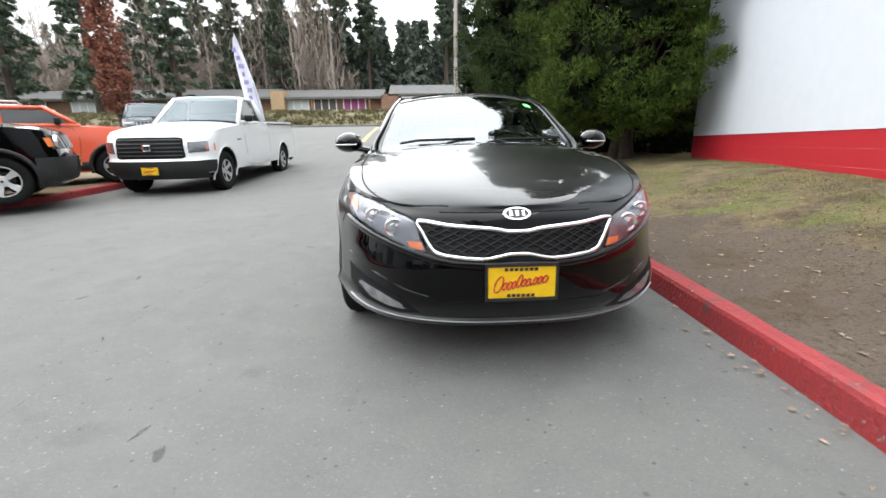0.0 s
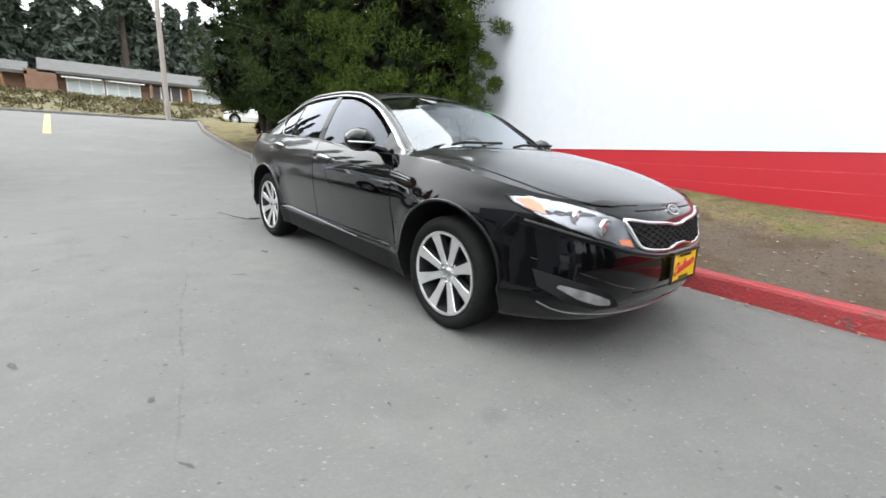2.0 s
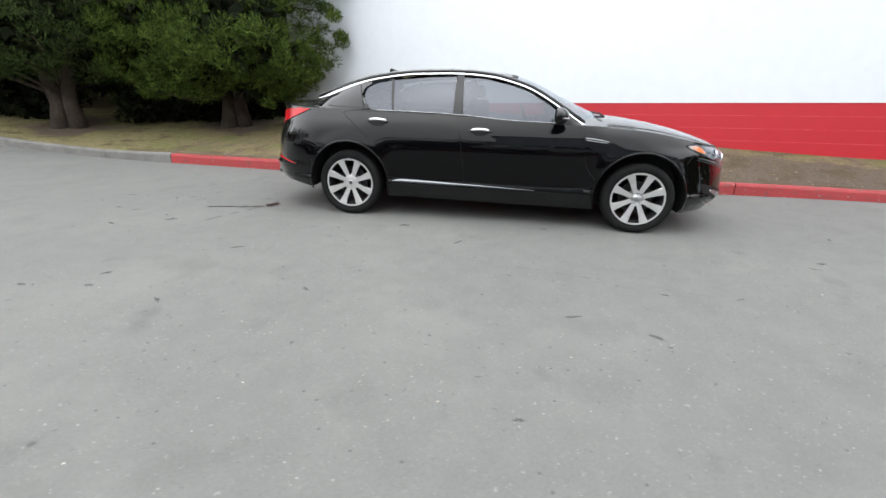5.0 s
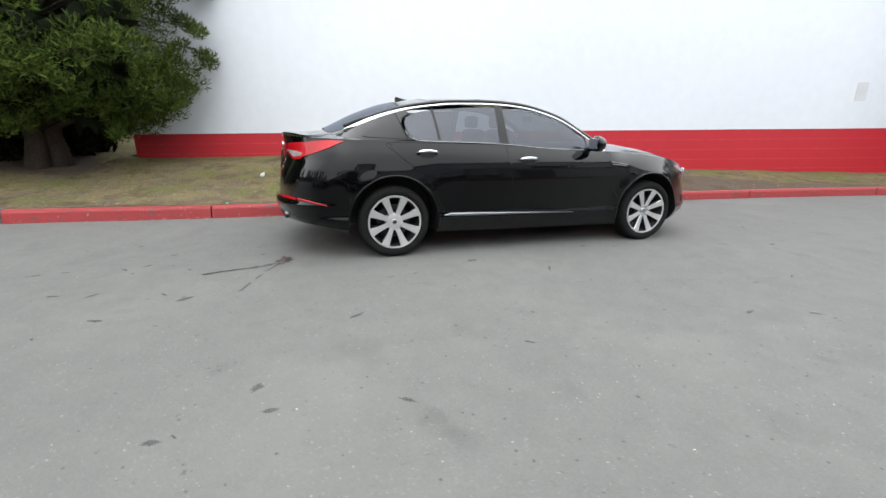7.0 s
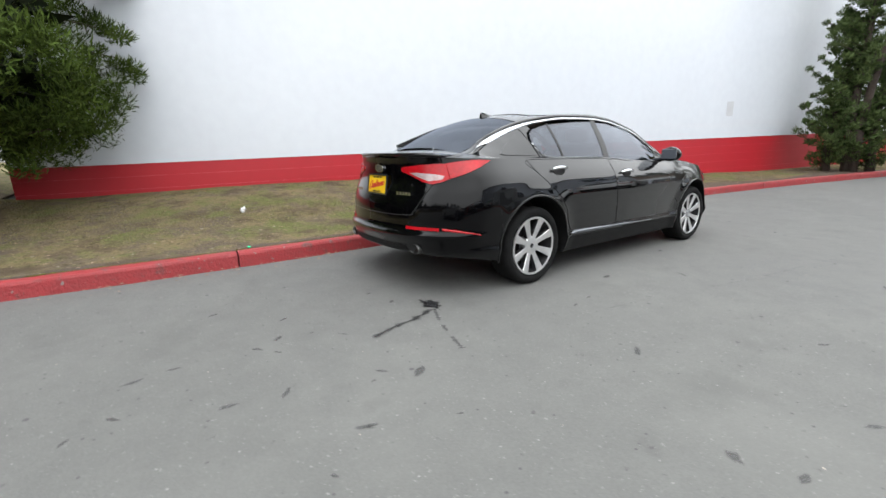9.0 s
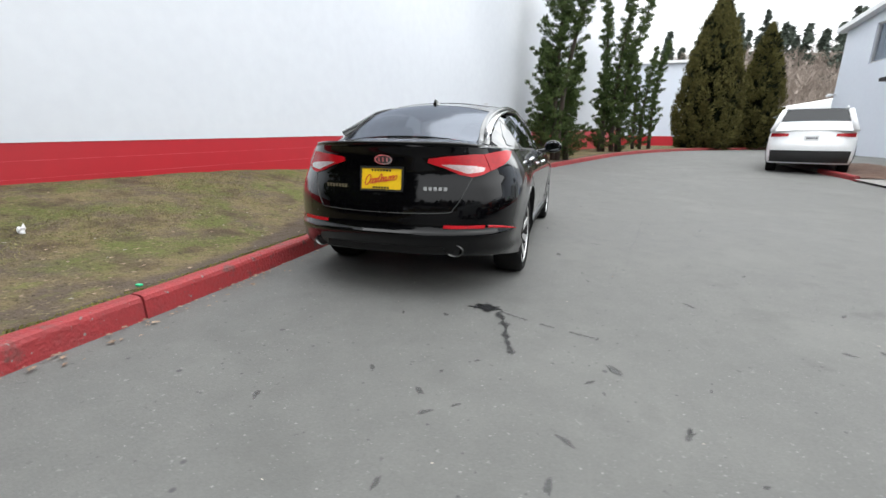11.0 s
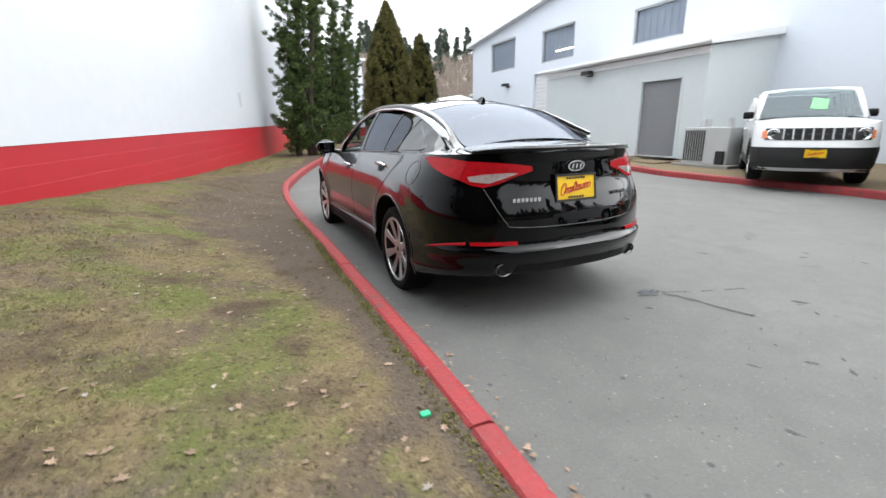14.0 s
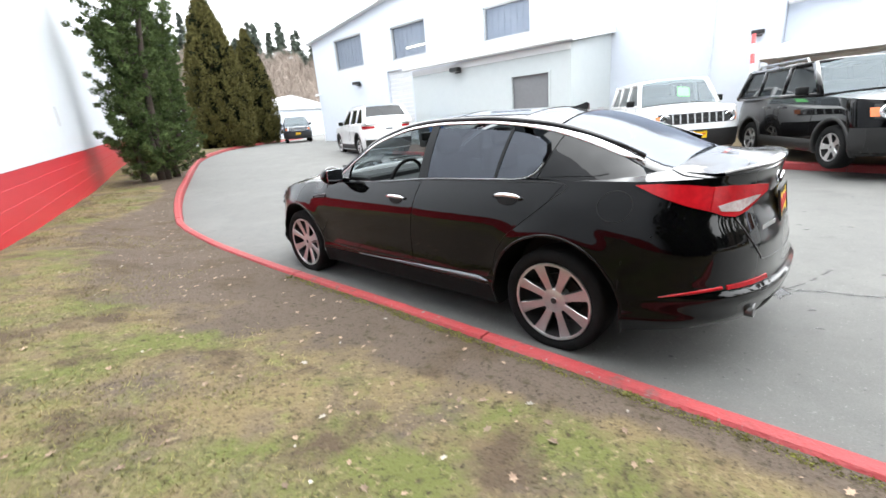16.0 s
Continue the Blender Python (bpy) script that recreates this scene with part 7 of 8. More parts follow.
cedar(4.55, 6.35, 11.0, 2.5, "dense green cedar beside the white wall", skirt=SK, clear=0.80, count=85, per=170)
cedar(3.4, 9.7, 11.5, 2.25, "dark dense cedar with forked trunks on the lawn", clear=1.2, count=62, per=140, leaf=DARK_CONIFER_LEAF)
cedar(3.2, 13.2, 11.0, 2.2, "dark dense cedar with a thick trunk", clear=1.2, count=44, leaf=DARK_CONIFER_LEAF)
cedar(7.4, 11.8, 8.0, 2.7, "dark dense cedar in the back of the lawn", clear=0.3, count=34)
cedar(9.6, 8.6, 7.5, 2.4, "dark dense cedar behind the wall corner", clear=0.2, count=30)
cedar(6.2, 16.0, 8.5, 2.6, "dark dense cedar behind the trunks", clear=0.4, count=30)
for tx, ty, th in ((12.3, 10.6, 7.5), (15.6, 9.4, 8.0), (10.4, 14.6, 7.0), (14.2, 14.0, 8.0), (19.0, 11.5, 7.5), (8.4, 20.0, 7.5)):
    cedar(tx, ty, th, 2.7, "dark dense cedar at the back of the lawn", clear=0.05, count=20, per=70)


def shrub(x, y, w, h, mat, label, size=0.09, per=60):
    z0 = lawn_z(x, y) if x > kerb_x(y) else ground(x, y)
    o = thing("shrub", label, "shrub", Matrix.Translation((x, y, z0)))
    cen, rad = [], []
    bm = bmesh.new()
    for k in range(int(40 * w * h) + 10):
        a, t = rng.random() * 6.283, rng.random()
        rr = w * math.sqrt(rng.random()) * (1 - 0.5 * t)
        cen.append((rr * math.cos(a), rr * math.sin(a), 0.1 + h * t))
        rad.append(0.2)
        if k % 8 == 0:
            add_tube(bm, [(0, 0, -0.05), (cen[-1][0] * 0.5, cen[-1][1] * 0.5, cen[-1][2] * 0.6), cen[-1]], [0.03, 0.02, 0.006], 5)
    part("stems", bm, BARK, o)
    # inner sprays coloured dark to stand for shade within the shrub
    leaf_mesh("shaded_inner_foliage", [(p[0] * 0.8, p[1] * 0.8, p[2] * 0.85) for p in cen], [0.22] * len(cen), 14, 0.25, SHADE_LEAF, o, 0.5)
    leaf_mesh("foliage", cen, rad, per, size, mat, o, 0.4)


for sx, sy, sw, sh in ((6.7, 8.0, 0.9, 1.0), (5.6, 9.6, 0.9, 0.9), (5.0, 12.4, 1.2, 1.2), (5.4, 14.6, 1.3, 1.3), (7.8, 9.2, 1.1, 1.3), (9.2, 9.8, 1.2, 1.5)):
    shrub(sx, sy, sw, sh, JUNIPER_LEAF, "low dark shrub under the cedars")
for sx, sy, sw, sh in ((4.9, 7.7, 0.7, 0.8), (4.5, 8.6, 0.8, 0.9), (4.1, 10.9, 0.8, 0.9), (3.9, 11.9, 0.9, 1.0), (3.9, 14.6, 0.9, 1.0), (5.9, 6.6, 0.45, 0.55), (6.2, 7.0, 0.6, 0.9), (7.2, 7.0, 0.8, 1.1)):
    shrub(sx, sy, sw, sh, UNDER_LEAF, "dense undergrowth beneath the cedars, leaves coloured dark for shade", 0.08, 50)


def juniper(x, y, leaders, label, per_metre=9):
    """An irregular upright juniper: crooked leaders set with short rising boughs, each a chain of tufts with gaps between."""
    z0 = lawn_z(x, y)
    o = thing("juniper_tree", label, "tree", Matrix.Translation((x, y, z0)))
    bm = bmesh.new()
    cen, rad = [], []
    for (bx, by), (tx, ty, tz), r0, low in leaders:
        pts = []
        for k in range(9):
            t = k / 8
            u = t ** 1.5
            pts.append((bx + (tx - bx) * u + 0.10 * math.sin(5 * t + bx * 3), by + (ty - by) * u + 0.10 * math.cos(4 * t + by), -0.1 + (tz + 0.1) * t))
        add_tube(bm, pts, [0.11 - 0.1 * k / 8 for k in range(9)], 7)
        for k in range(int(per_metre * tz * (1 - low))):
            t = low + (1 - low) * (k + rng.random()) / (per_metre * tz * (1 - low))
            i = min(int(t * 8), 7)
            q = Vector(pts[i]).lerp(Vector(pts[i + 1]), t * 8 - i)
            a = 2.4 * k + 0.5 * rng.normal()
            reach = r0 * (1 - t) ** 0.4 * rng.uniform(0.45, 1.15) + 0.05
            steps = 2 + int(reach / 0.22)
            bough = []
            for m in range(steps):
                f = (m + 0.6) / steps
                c = (q.x + reach * f * math.cos(a), q.y + reach * f * math.sin(a), q.z - 0.05 + 0.55 * reach * f ** 1.6 + 0.04 * rng.normal())
                bough.append(c)
                cen.append(c)
                rad.append((0.17 - 0.07 * f) * rng.uniform(0.75, 1.2))
            add_tube(bm, [tuple(q), bough[len(bough) // 2], bough[-1]], [0.022, 0.015, 0.006], 4)
    part("trunk", bm, BARK, o, smooth=True)
    leaf_mesh("inner_crown", cen[::3], [0.11] * len(cen[::3]), 16, 0.12, JUNIPER_LEAF, o, 0.5, up=0.4)
    leaf_mesh("crown", cen, rad, 85, 0.085, JUNIPER_LEAF, o, 0.2, up=0.55)


juniper(-0.45, -11.0, [((0, 0), (-0.15, 0.1, 9.4), 1.15, 0.04), ((-0.1, 0.0), (-1.35, -0.1, 8.3), 0.55, 0.5), ((0.3, 0.1), (0.5, 0.1, 3.9), 0.75, 0.06), ((-0.35, -0.2), (-0.6, -0.3, 3.6), 0.75, 0.06)], "ragged green juniper before the white wall", 14)
juniper(-2.65, -17.2, [((0.2, 0.0), (0.85, 0.3, 7.3), 0.50, 0.2), ((-0.1, 0.0), (-0.35, -0.1, 7.0), 0.60, 0.15), ((-0.3, -0.1), (-1.35, -0.3, 7.3), 0.58, 0.2), ((0.3, 0.1), (0.5, 0.2, 3.5), 0.8, 0.06), ((-0.4, -0.1), (-0.7, -0.2, 3.3), 0.8, 0.06)], "forked ragged juniper further along the lawn", 11)
juniper(-4.6, -22.0, [((0, 0), (-0.2, 0, 5.4), 0.7, 0.05), ((-0.4, -0.2), (-1.0, -0.7, 5.8), 0.5, 0.2), ((0.3, 0.1), (0.8, 0.2, 4.8), 0.55, 0.1)], "ragged green juniper by the lane")


def column(x, y, h, r, label):
    """A clipped-looking conical thuja with a closed surface of upright sprays."""
    z0 = lawn_z(x, y) if x > kerb_x(y) else ground(x, y)
    o = thing("columnar_thuja", label, "tree", Matrix.Translation((x, y, z0)))
    part("trunk", tube([(0, 0, -0.1), (0, 0, h * 0.5), (0, 0, h * 0.9)], [0.16, 0.1, 0.02], 8), BARK, o)
    cen, rad, inner = [], [], []

    def env(t, a):
        return r * (1 - t**2.6) * min(1, 0.80 + t * 2.2) * (1 + 0.06 * math.sin(4 * a + 9 * t) + 0.04 * math.sin(7 * a - 15 * t))

    for k in range(int(h * r * 70)):
        t, a = rng.random() ** 1.15, rng.random() * 6.283
        e = env(t, a) * (0.9 + 0.1 * rng.random())
        cen.append((e * math.cos(a), e * math.sin(a), 0.1 + (h - 0.25) * t))
        rad.append(0.14 + 0.12 * rng.random())
    for k in range(int(h * r * 30)):
        t, a = rng.random() ** 1.2 * 0.95, rng.random() * 6.283
        e = env(t, a) * 0.85 * math.sqrt(rng.random())
        inner.append((e * math.cos(a), e * math.sin(a), 0.15 + (h - 0.5) * t))
    # shade inside the thuja, given by the near-black leaf colour
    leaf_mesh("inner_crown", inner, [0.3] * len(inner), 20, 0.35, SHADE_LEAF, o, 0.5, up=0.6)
    leaf_mesh("crown", cen, rad, 40, 0.16, THUJA_LEAF, o, 0.3, up=1.0, flat=1.5)


column(-9.1, -27.6, 9.2, 1.9, "tall brownish-green columnar thuja by the lane")
column(-12.7, -30.1, 7.8, 1.4, "shorter brownish-green columnar thuja by the lane")

# verge bank and motel lawn beyond the lot
VERGE = material("dry_verge", (0.105, 0.095, 0.05), 0.95, other=(0.15, 0.13, 0.07), scale=1.2, fine=10, mix=0.9, bump=0.8, bump_scale=20)
v, f = grid_sheet([-160 + 5 * k for k in range(23)] + [-48 + 2 * k for k in range(40)] + [36, 45, 60, 90, 140], [28 + 0.5 * k for k in range(36)] + [48, 55, 62, 75, 100, 140, 220], lambda x, y: ground(x, y) + 0.05 + (0.12 * noise.noise(Vector((x * 0.7, y * 0.7, 2))) if 29 < y < 44 else 0.0))
mesh_object("verge", v, f, VERGE, smooth=True, label="dry grassy bank before the motel", category="bank", kind="structure")
cen = [(x, y, ground(x, y) + 0.1) for x, y in zip(rng.uniform(-45, 16, 1500), rng.uniform(29.0, 36.0, 1500))]
ob = leaf_mesh("groundcover", cen, [0.38] * 1500, 22, 0.22, HEDGE_LEAF, None, 0.35, up=0.3, flat=0.55)
tagged(ob, "dry yellow-brown groundcover on the bank", "groundcover", kind="stuff")
edge = tagged(new("kerb_north"), "pale kerb line at the far edge of the lot", "kerb", kind="structure")
sweep_kerb("kerb_stone", [(x, 28.0) for x in range(-50, 9)], 0, 58, KERB_GREY, "", edge, side=1)

# motel
BRICK = material("brown_brick", (0.20, 0.115, 0.075), 0.85, other=(0.15, 0.085, 0.06), scale=2, fine=14)
SHINGLE = material("grey_shingles", (0.075, 0.074, 0.072), 0.9, other=(0.11, 0.108, 0.105), scale=1.5, fine=18, bump=0.4, bump_scale=12)
STORE = material("dark_shopfront", (0.05, 0.045, 0.045), 0.4, other=(0.09, 0.075, 0.07), scale=1, fine=6)
PURPLE = material("purple_awning", (0.30, 0.06, 0.20), 0.7, other=(0.24, 0.05, 0.16), scale=2, fine=10)
motel = thing("motel", "long low motel with grey shingle roof and mixed shopfronts", "building")
mz = 3.3


def motel_block(x0, x1, ridge, eavez, depth=7.0, y=46.0):
    part("wall", box(x0, x1, y, y + depth, mz - 0.4, eavez), BRICK, motel, "brown brick wall")
    bm = bmesh.new()
    vs = [bm.verts.new((x, yy, z)) for x in (x0 - 0.3, x1 + 0.3) for yy, z in ((y - 1.0, eavez), (y - 1.0, eavez + 0.22), (y + depth / 2, ridge), (y + depth + 1, eavez + 0.22), (y + depth + 1, eavez))]
    bm.faces.new(vs[:5])
    bm.faces.new(vs[9:4:-1])
    for k in range(5):
        bm.faces.new((vs[k], vs[(k + 1) % 5], vs[5 + (k + 1) % 5], vs[5 + k]))
    part("roof", bm, SHINGLE, motel, "grey shingle roof")


motel_block(-62, -16.2, 6.0, 4.6)
motel_block(-15.6, -4.4, 5.85, 4.55)
motel_block(-3.2, 14.0, 6.3, 4.8)
part("chimney_wall", box(-16.0, -14.6, 44.8, 47.0, mz - 0.4, 5.4), material("tan_board", (0.34, 0.24, 0.14), 0.8, other=(0.28, 0.19, 0.11), scale=2, fine=10), motel, "tan boarded end wall")
part("chimney_wall", box(-4.3, -2.4, 45.0, 47.0, mz - 0.4, 4.95), BRICK, motel, "orange brick pier")
bays = [(-58, "d"), (-53, "w"), (-47, "d"), (-41, "d"), (-36, "w"), (-31, "p"), (-26, "d"), (-21, "w"), (-13.5, "w"), (-10.5, "d"), (-7.3, "p"), (-0.6, "w"), (2.0, "w"), (5.2, "b"), (8.6, "w"), (11.5, "w")]
PALE_CURTAIN = material("pale_curtain_window", (0.55, 0.60, 0.62), 0.5, other=(0.48, 0.53, 0.55), scale=2, fine=8)
for x, kind in bays:
    w = part("shopfront", box(x - 1.25, x + 1.25, 45.9, 45.995, mz + 0.1, mz + 1.35), PALE_CURTAIN if kind == "w" else PURPLE if kind == "p" else STORE, motel, {"w": "pale curtained window", "p": "purple shopfront", "d": "dark shopfront", "b": "dark shopfront"}[kind])
    for k in range(4):
        part("mullion", box(x - 1.25 + 0.8 * k, x - 1.15 + 0.8 * k, 45.86, 45.9, mz + 0.1, mz + 1.35), TRIM_WHITE, w)
    if kind in "wp":
        aw = bmesh.new()
        q = [aw.verts.new(p) for p in ((x - 1.5, 45.95, mz + 1.62), (x + 1.5, 45.95, mz + 1.62), (x + 1.5, 45.1, mz + 1.38), (x - 1.5, 45.1, mz + 1.38), (x + 1.5, 45.1, mz + 1.28), (x - 1.5, 45.1, mz + 1.28))]
        aw.faces.new(q[:4])
        aw.faces.new((q[3], q[2], q[4], q[5]))
        part("awning", aw, TRIM_WHITE, motel, "white shop awning")
for x in (-50, -33, -19, -11.8, -5.6, 4.0, 7.0, 10.0):
    part("porch_post", tube([(x, 45.2, mz - 0.3), (x, 45.2, 4.75)], 0.09, 6), WOOD, motel)

# far white sheds beyond the lane
shed = thing("white_shed", "long white shed with a low gable roof", "building")
part("wall", box(-32, -19.5, -62, -48, 0.2, 4.0), BLDG_WHITE, shed)
bm = bmesh.new()
vs = [bm.verts.new((x, y, z)) for y in (-62.3, -47.7) for x, z in ((-32.4, 3.95), (-25.7, 5.6), (-19.1, 3.95))]
bm.faces.new(vs[:3])
bm.faces.new(vs[:2:-1])
for k in range(3):
    bm.faces.new((vs[k], vs[(k + 1) % 3], vs[3 + (k + 1) % 3], vs[3 + k]))
part("roof", bm, TRIM_WHITE, shed, "pale metal roof")
shed2 = thing("white_shed", "tall white shed with a red base behind the trees", "building")
part("wall", box(-10.0, 2.0, -52, -38, 1.6, 7.6), BLDG_WHITE, shed2)
part("base_band", box(-10.02, 2.02, -52.02, -37.98, 0.2, 1.6), RED_WALL, shed2, "red base band")
part("roof", box(-10.3, 2.3, -52.3, -37.7, 7.6, 7.8), TRIM_WHITE, shed2)
pst = thing("sign_post", "short reddish wooden post at the lane edge", "post")
part("post", box(-10.0, -9.8, -32.1, -31.9, 0.4, 2.6, 0.02), WOOD, pst)
bx = thing("utility_box", "small tan utility box on the verge", "box")
part("casing", box(-13.2, -12.2, -32.6, -31.8, 0.5, 1.5, 0.06), material("tan_metal", (0.45, 0.25, 0.16), 0.7, other=(0.4, 0.22, 0.14), scale=3, fine=15), bx)
part("lid", box(-13.25, -12.15, -32.65, -31.75, 1.5, 1.56, 0.02), WOOD, bx)

# utility pole and feather banner
pole = thing("utility_pole", "slim weathered wooden utility pole", "pole", Matrix.Translation((2.25, 27.0, ground(2, 27))))
part("shaft", tube([(0, 0, -0.2), (0, 0, 5), (0.05, 0, 10.5)], [0.15, 0.13, 0.1], 10), material("grey_pole_wood", (0.24, 0.21, 0.19), 0.9, other=(0.32, 0.29, 0.26), scale=2, fine=30), pole)
part("cross_arm", box(-1.1, 1.1, -0.06, 0.06, 9.6, 9.74), WOOD, pole)
for x in (-0.95, -0.4, 0.4, 0.95):
    part("insulator", tube([(x, 0, 9.74), (x, 0, 9.9)], 0.04, 6), DARK, pole)
flag = thing("feather_banner", "tall leaning feather banner, white with violet marks", "banner", Matrix.Translation((-5.0, 9.7, ground(-5.0, 9.7))))


def bow(z):
    return -0.045 * z * z


part("mast", tube([(bow(z), 0, z - 0.02) for z in (0, 0.8, 1.6, 2.4, 3.2, 3.8)], [0.025, 0.022, 0.018, 0.014, 0.01, 0.007], 6), SATIN, flag)
bm = bmesh.new()
rows = []
for k in range(15):
    t = k / 14
    z = 1.35 + 2.4 * t
    w = 0.34 * (1 - t**4) + 0.05
    rows.append([bm.verts.new((bow(z) - w * (s - 0.1), 0.04 * math.sin(7 * t + 3 * s), z - 0.12 * s)) for s in (0, 0.33, 0.66, 1)])
for a, b in zip(rows, rows[1:]):
    for k in range(3):
        bm.faces.new((a[k], a[k + 1], b[k + 1], b[k]))
cloth = part("cloth", bm, material("banner_cloth", (0.46, 0.46, 0.56), 0.8, other=(0.62, 0.62, 0.66), scale=6, fine=18, mix=0.6), flag, "white and violet banner cloth", smooth=True)
BANNER_INK = material("banner_violet", (0.16, 0.15, 0.33), 0.7, other=(0.28, 0.27, 0.42), scale=8, fine=30)
for k in range(9):
    z = 1.5 + 0.22 * k
    part("banner_mark", box(bow(z) - 0.24 + 0.02 * (k % 2), bow(z) - 0.08 - 0.03 * (k % 3), -0.06, -0.05, z, z + 0.12), BANNER_INK, cloth)


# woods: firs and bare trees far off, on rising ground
# Paler and greyer than FIR_LEAF: distance haze is put into the leaf colour.
HAZE_FIR = leaf_material("haze_pale_fir_foliage", (0.066, 0.084, 0.068), (0.108, 0.128, 0.104), 0.3)
def hill(x, y):
    if y > 0:
        return ground(x, min(y, 150)) - 0.6 + max(0, y - 62) * 0.20 + 1.2 * noise.noise(Vector((x * 0.05, y * 0.05, 0)))
    return 0.2 + max(0, -y - 66) * 0.36 * (1 - smoothstep(-30, 20, x)) + 1.5 * noise.noise(Vector((x * 0.05, y * 0.05, 0))) - (3 if y > -68 else 0)


def fir_points(n, zone):
    cen, rad = [], []
    for _ in range(n):
        x, y = rng.uniform(*zone[0]), rng.uniform(*zone[1])
        h = rng.uniform(*zone[2])
        g = hill(x, y) - 0.2
        r = h * 0.16
        for k in range(int(h * 4.5)):
            t = rng.random()
            a = rng.random() * 6.283
            e = r * (1 - t) ** 0.8 * (0.4 + 0.7 * rng.random())
            cen.append((x + e * math.cos(a), y + e * math.sin(a), g + h * (0.12 + 0.88 * t) - 0.15 * e))
            rad.append(0.35 + 0.5 * (1 - t))
    return cen, rad


for name, n, zone, label in (("fir_wood_north", 120, ((-85, 50), (70, 110), (7, 12), 0.35), "fir wood behind the motel, paled for haze"), ("fir_belt_north", 170, ((-30, 55), (60, 80), (8, 13), 0.3), "dense belt of firs behind the shops, paled for haze"), ("fir_wood_south", 60, ((-80, 20), (-124, -92), (6, 12), 1.4), "scattered firs on the hill beyond the lane, paled for haze")):
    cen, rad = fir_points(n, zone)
    tagged(leaf_mesh(name, cen, rad, 14, 1.0, HAZE_FIR, None, 0.4, droop=0.5, flat=0.6), label, "wood", kind="stuff")


def bare_wood(name, n, zone, label):
    verts, faces = [], []
    for _ in range(n):
        x, y = rng.uniform(*zone[0]), rng.uniform(*zone[1])
        h = rng.uniform(*zone[2])
        g = hill(x, y) - 0.1
        for k in range(70):
            z0 = h * (0.15 + 0.7 * rng.random()) if k else 0
            a = rng.random() * 6.283
            ln = h * (0.28 * (1 - z0 / h) + 0.08) * rng.uniform(0.6, 1.2) if k else h
            w = 0.035 if k else 0.12
            dx, dy, dz = (math.cos(a) * 0.6, math.sin(a) * 0.6, 0.75) if k else (0, 0, 1)
            ox = rng.normal() * h * 0.05 if k else 0
            oy = rng.normal() * h * 0.05 if k else 0
            b = len(verts)
            px, py = -math.sin(a) * w, math.cos(a) * w
            verts += [(x + ox - px, y + oy - py, g + z0), (x + ox + px, y + oy + py, g + z0), (x + ox + dx * ln, y + oy + dy * ln, g + z0 + dz * ln)]
            faces.append((b, b + 1, b + 2))
    tagged(mesh_object(name, verts, faces, TWIG), label, "wood", kind="stuff")


bare_wood("bare_wood_north", 240, ((-85, -9), (58, 100), (6, 10), 0.3), "grey-brown leafless trees behind the motel")
bare_wood("tall_bare_trees", 170, ((-75, -10), (50, 60), (12, 18), 0.3), "tall bare grey-brown trees behind the motel roofs")
bare_wood("bare_wood_south", 300, ((-75, 5), (-115, -70), (5, 8), 1.5), "brown leafless trees on the hill")
for name, zx, zy, g0, hh, nn, label in (("twig_thicket_north", (-90, -9), (56, 100), 3.6, 9.0, 3000, "grey-brown thicket of bare branches behind the motel"), ("twig_thicket_south", (-75, 0), (-112, -70), 1.5, 6.0, 2200, "brown thicket of bare branches on the hill")):
    cen = []
    for _ in range(nn):
        x, y, t = rng.uniform(*zx), rng.uniform(*zy), rng.random()
        top = hh * (0.75 + 0.35 * noise.noise(Vector((x * 0.12, y * 0.12, 6))))
        cen.append((x, y, hill(x, y) + top * t))
    tagged(leaf_mesh(name, cen, [1.3] * nn, 16, 1.9, TWIG, None, 0.07, up=1.3), label, "thicket", kind="stuff")
HILL = material("wooded_hill_brown", (0.12, 0.09, 0.07), 0.95, other=(0.17, 0.13, 0.10), scale=0.3, fine=2)
v, f = grid_sheet([-120 + 8 * k for k in range(22)], [-126 + 6 * k for k in range(12)], hill)
mesh_object("hill_south", v, f, HILL, smooth=True, label="brown wooded hillside", category="hill", kind="structure")
v, f = grid_sheet([-150 + 10 * k for k in range(27)], [62 + 6 * k for k in range(9)], hill)
mesh_object("hill_north", v, f, HILL, smooth=True, label="brown wooded ground behind the motel", category="hill", kind="structure")


def tall_fir(x, y, h, r, label, bare=0.35):
    g = ground(x, y)
    o = thing("fir_tree", label, "tree", Matrix.Translation((x, y, g)))
    part("trunk", tube([(0, 0, -0.2), (0.1, 0, h * 0.5), (0, 0, h)], [0.32, 0.22, 0.04], 8), BARK, o)
    cen, rad = [], []
    for k in range(int(h * 9)):
        t = bare + (1 - bare) * rng.random()
        a = rng.random() * 6.283
        e = r * (1 - t) ** 0.7 / (1 - bare) ** 0.7 * (0.25 + 0.85 * rng.random())
        cen.append((e * math.cos(a), e * math.sin(a), h * t - 0.2 * e))
        rad.append(0.35 + 0.3 * rng.random())
    leaf_mesh("crown", cen, rad, 46, 0.42, FIR_LEAF, o, 0.4, droop=0.4, flat=0.5)


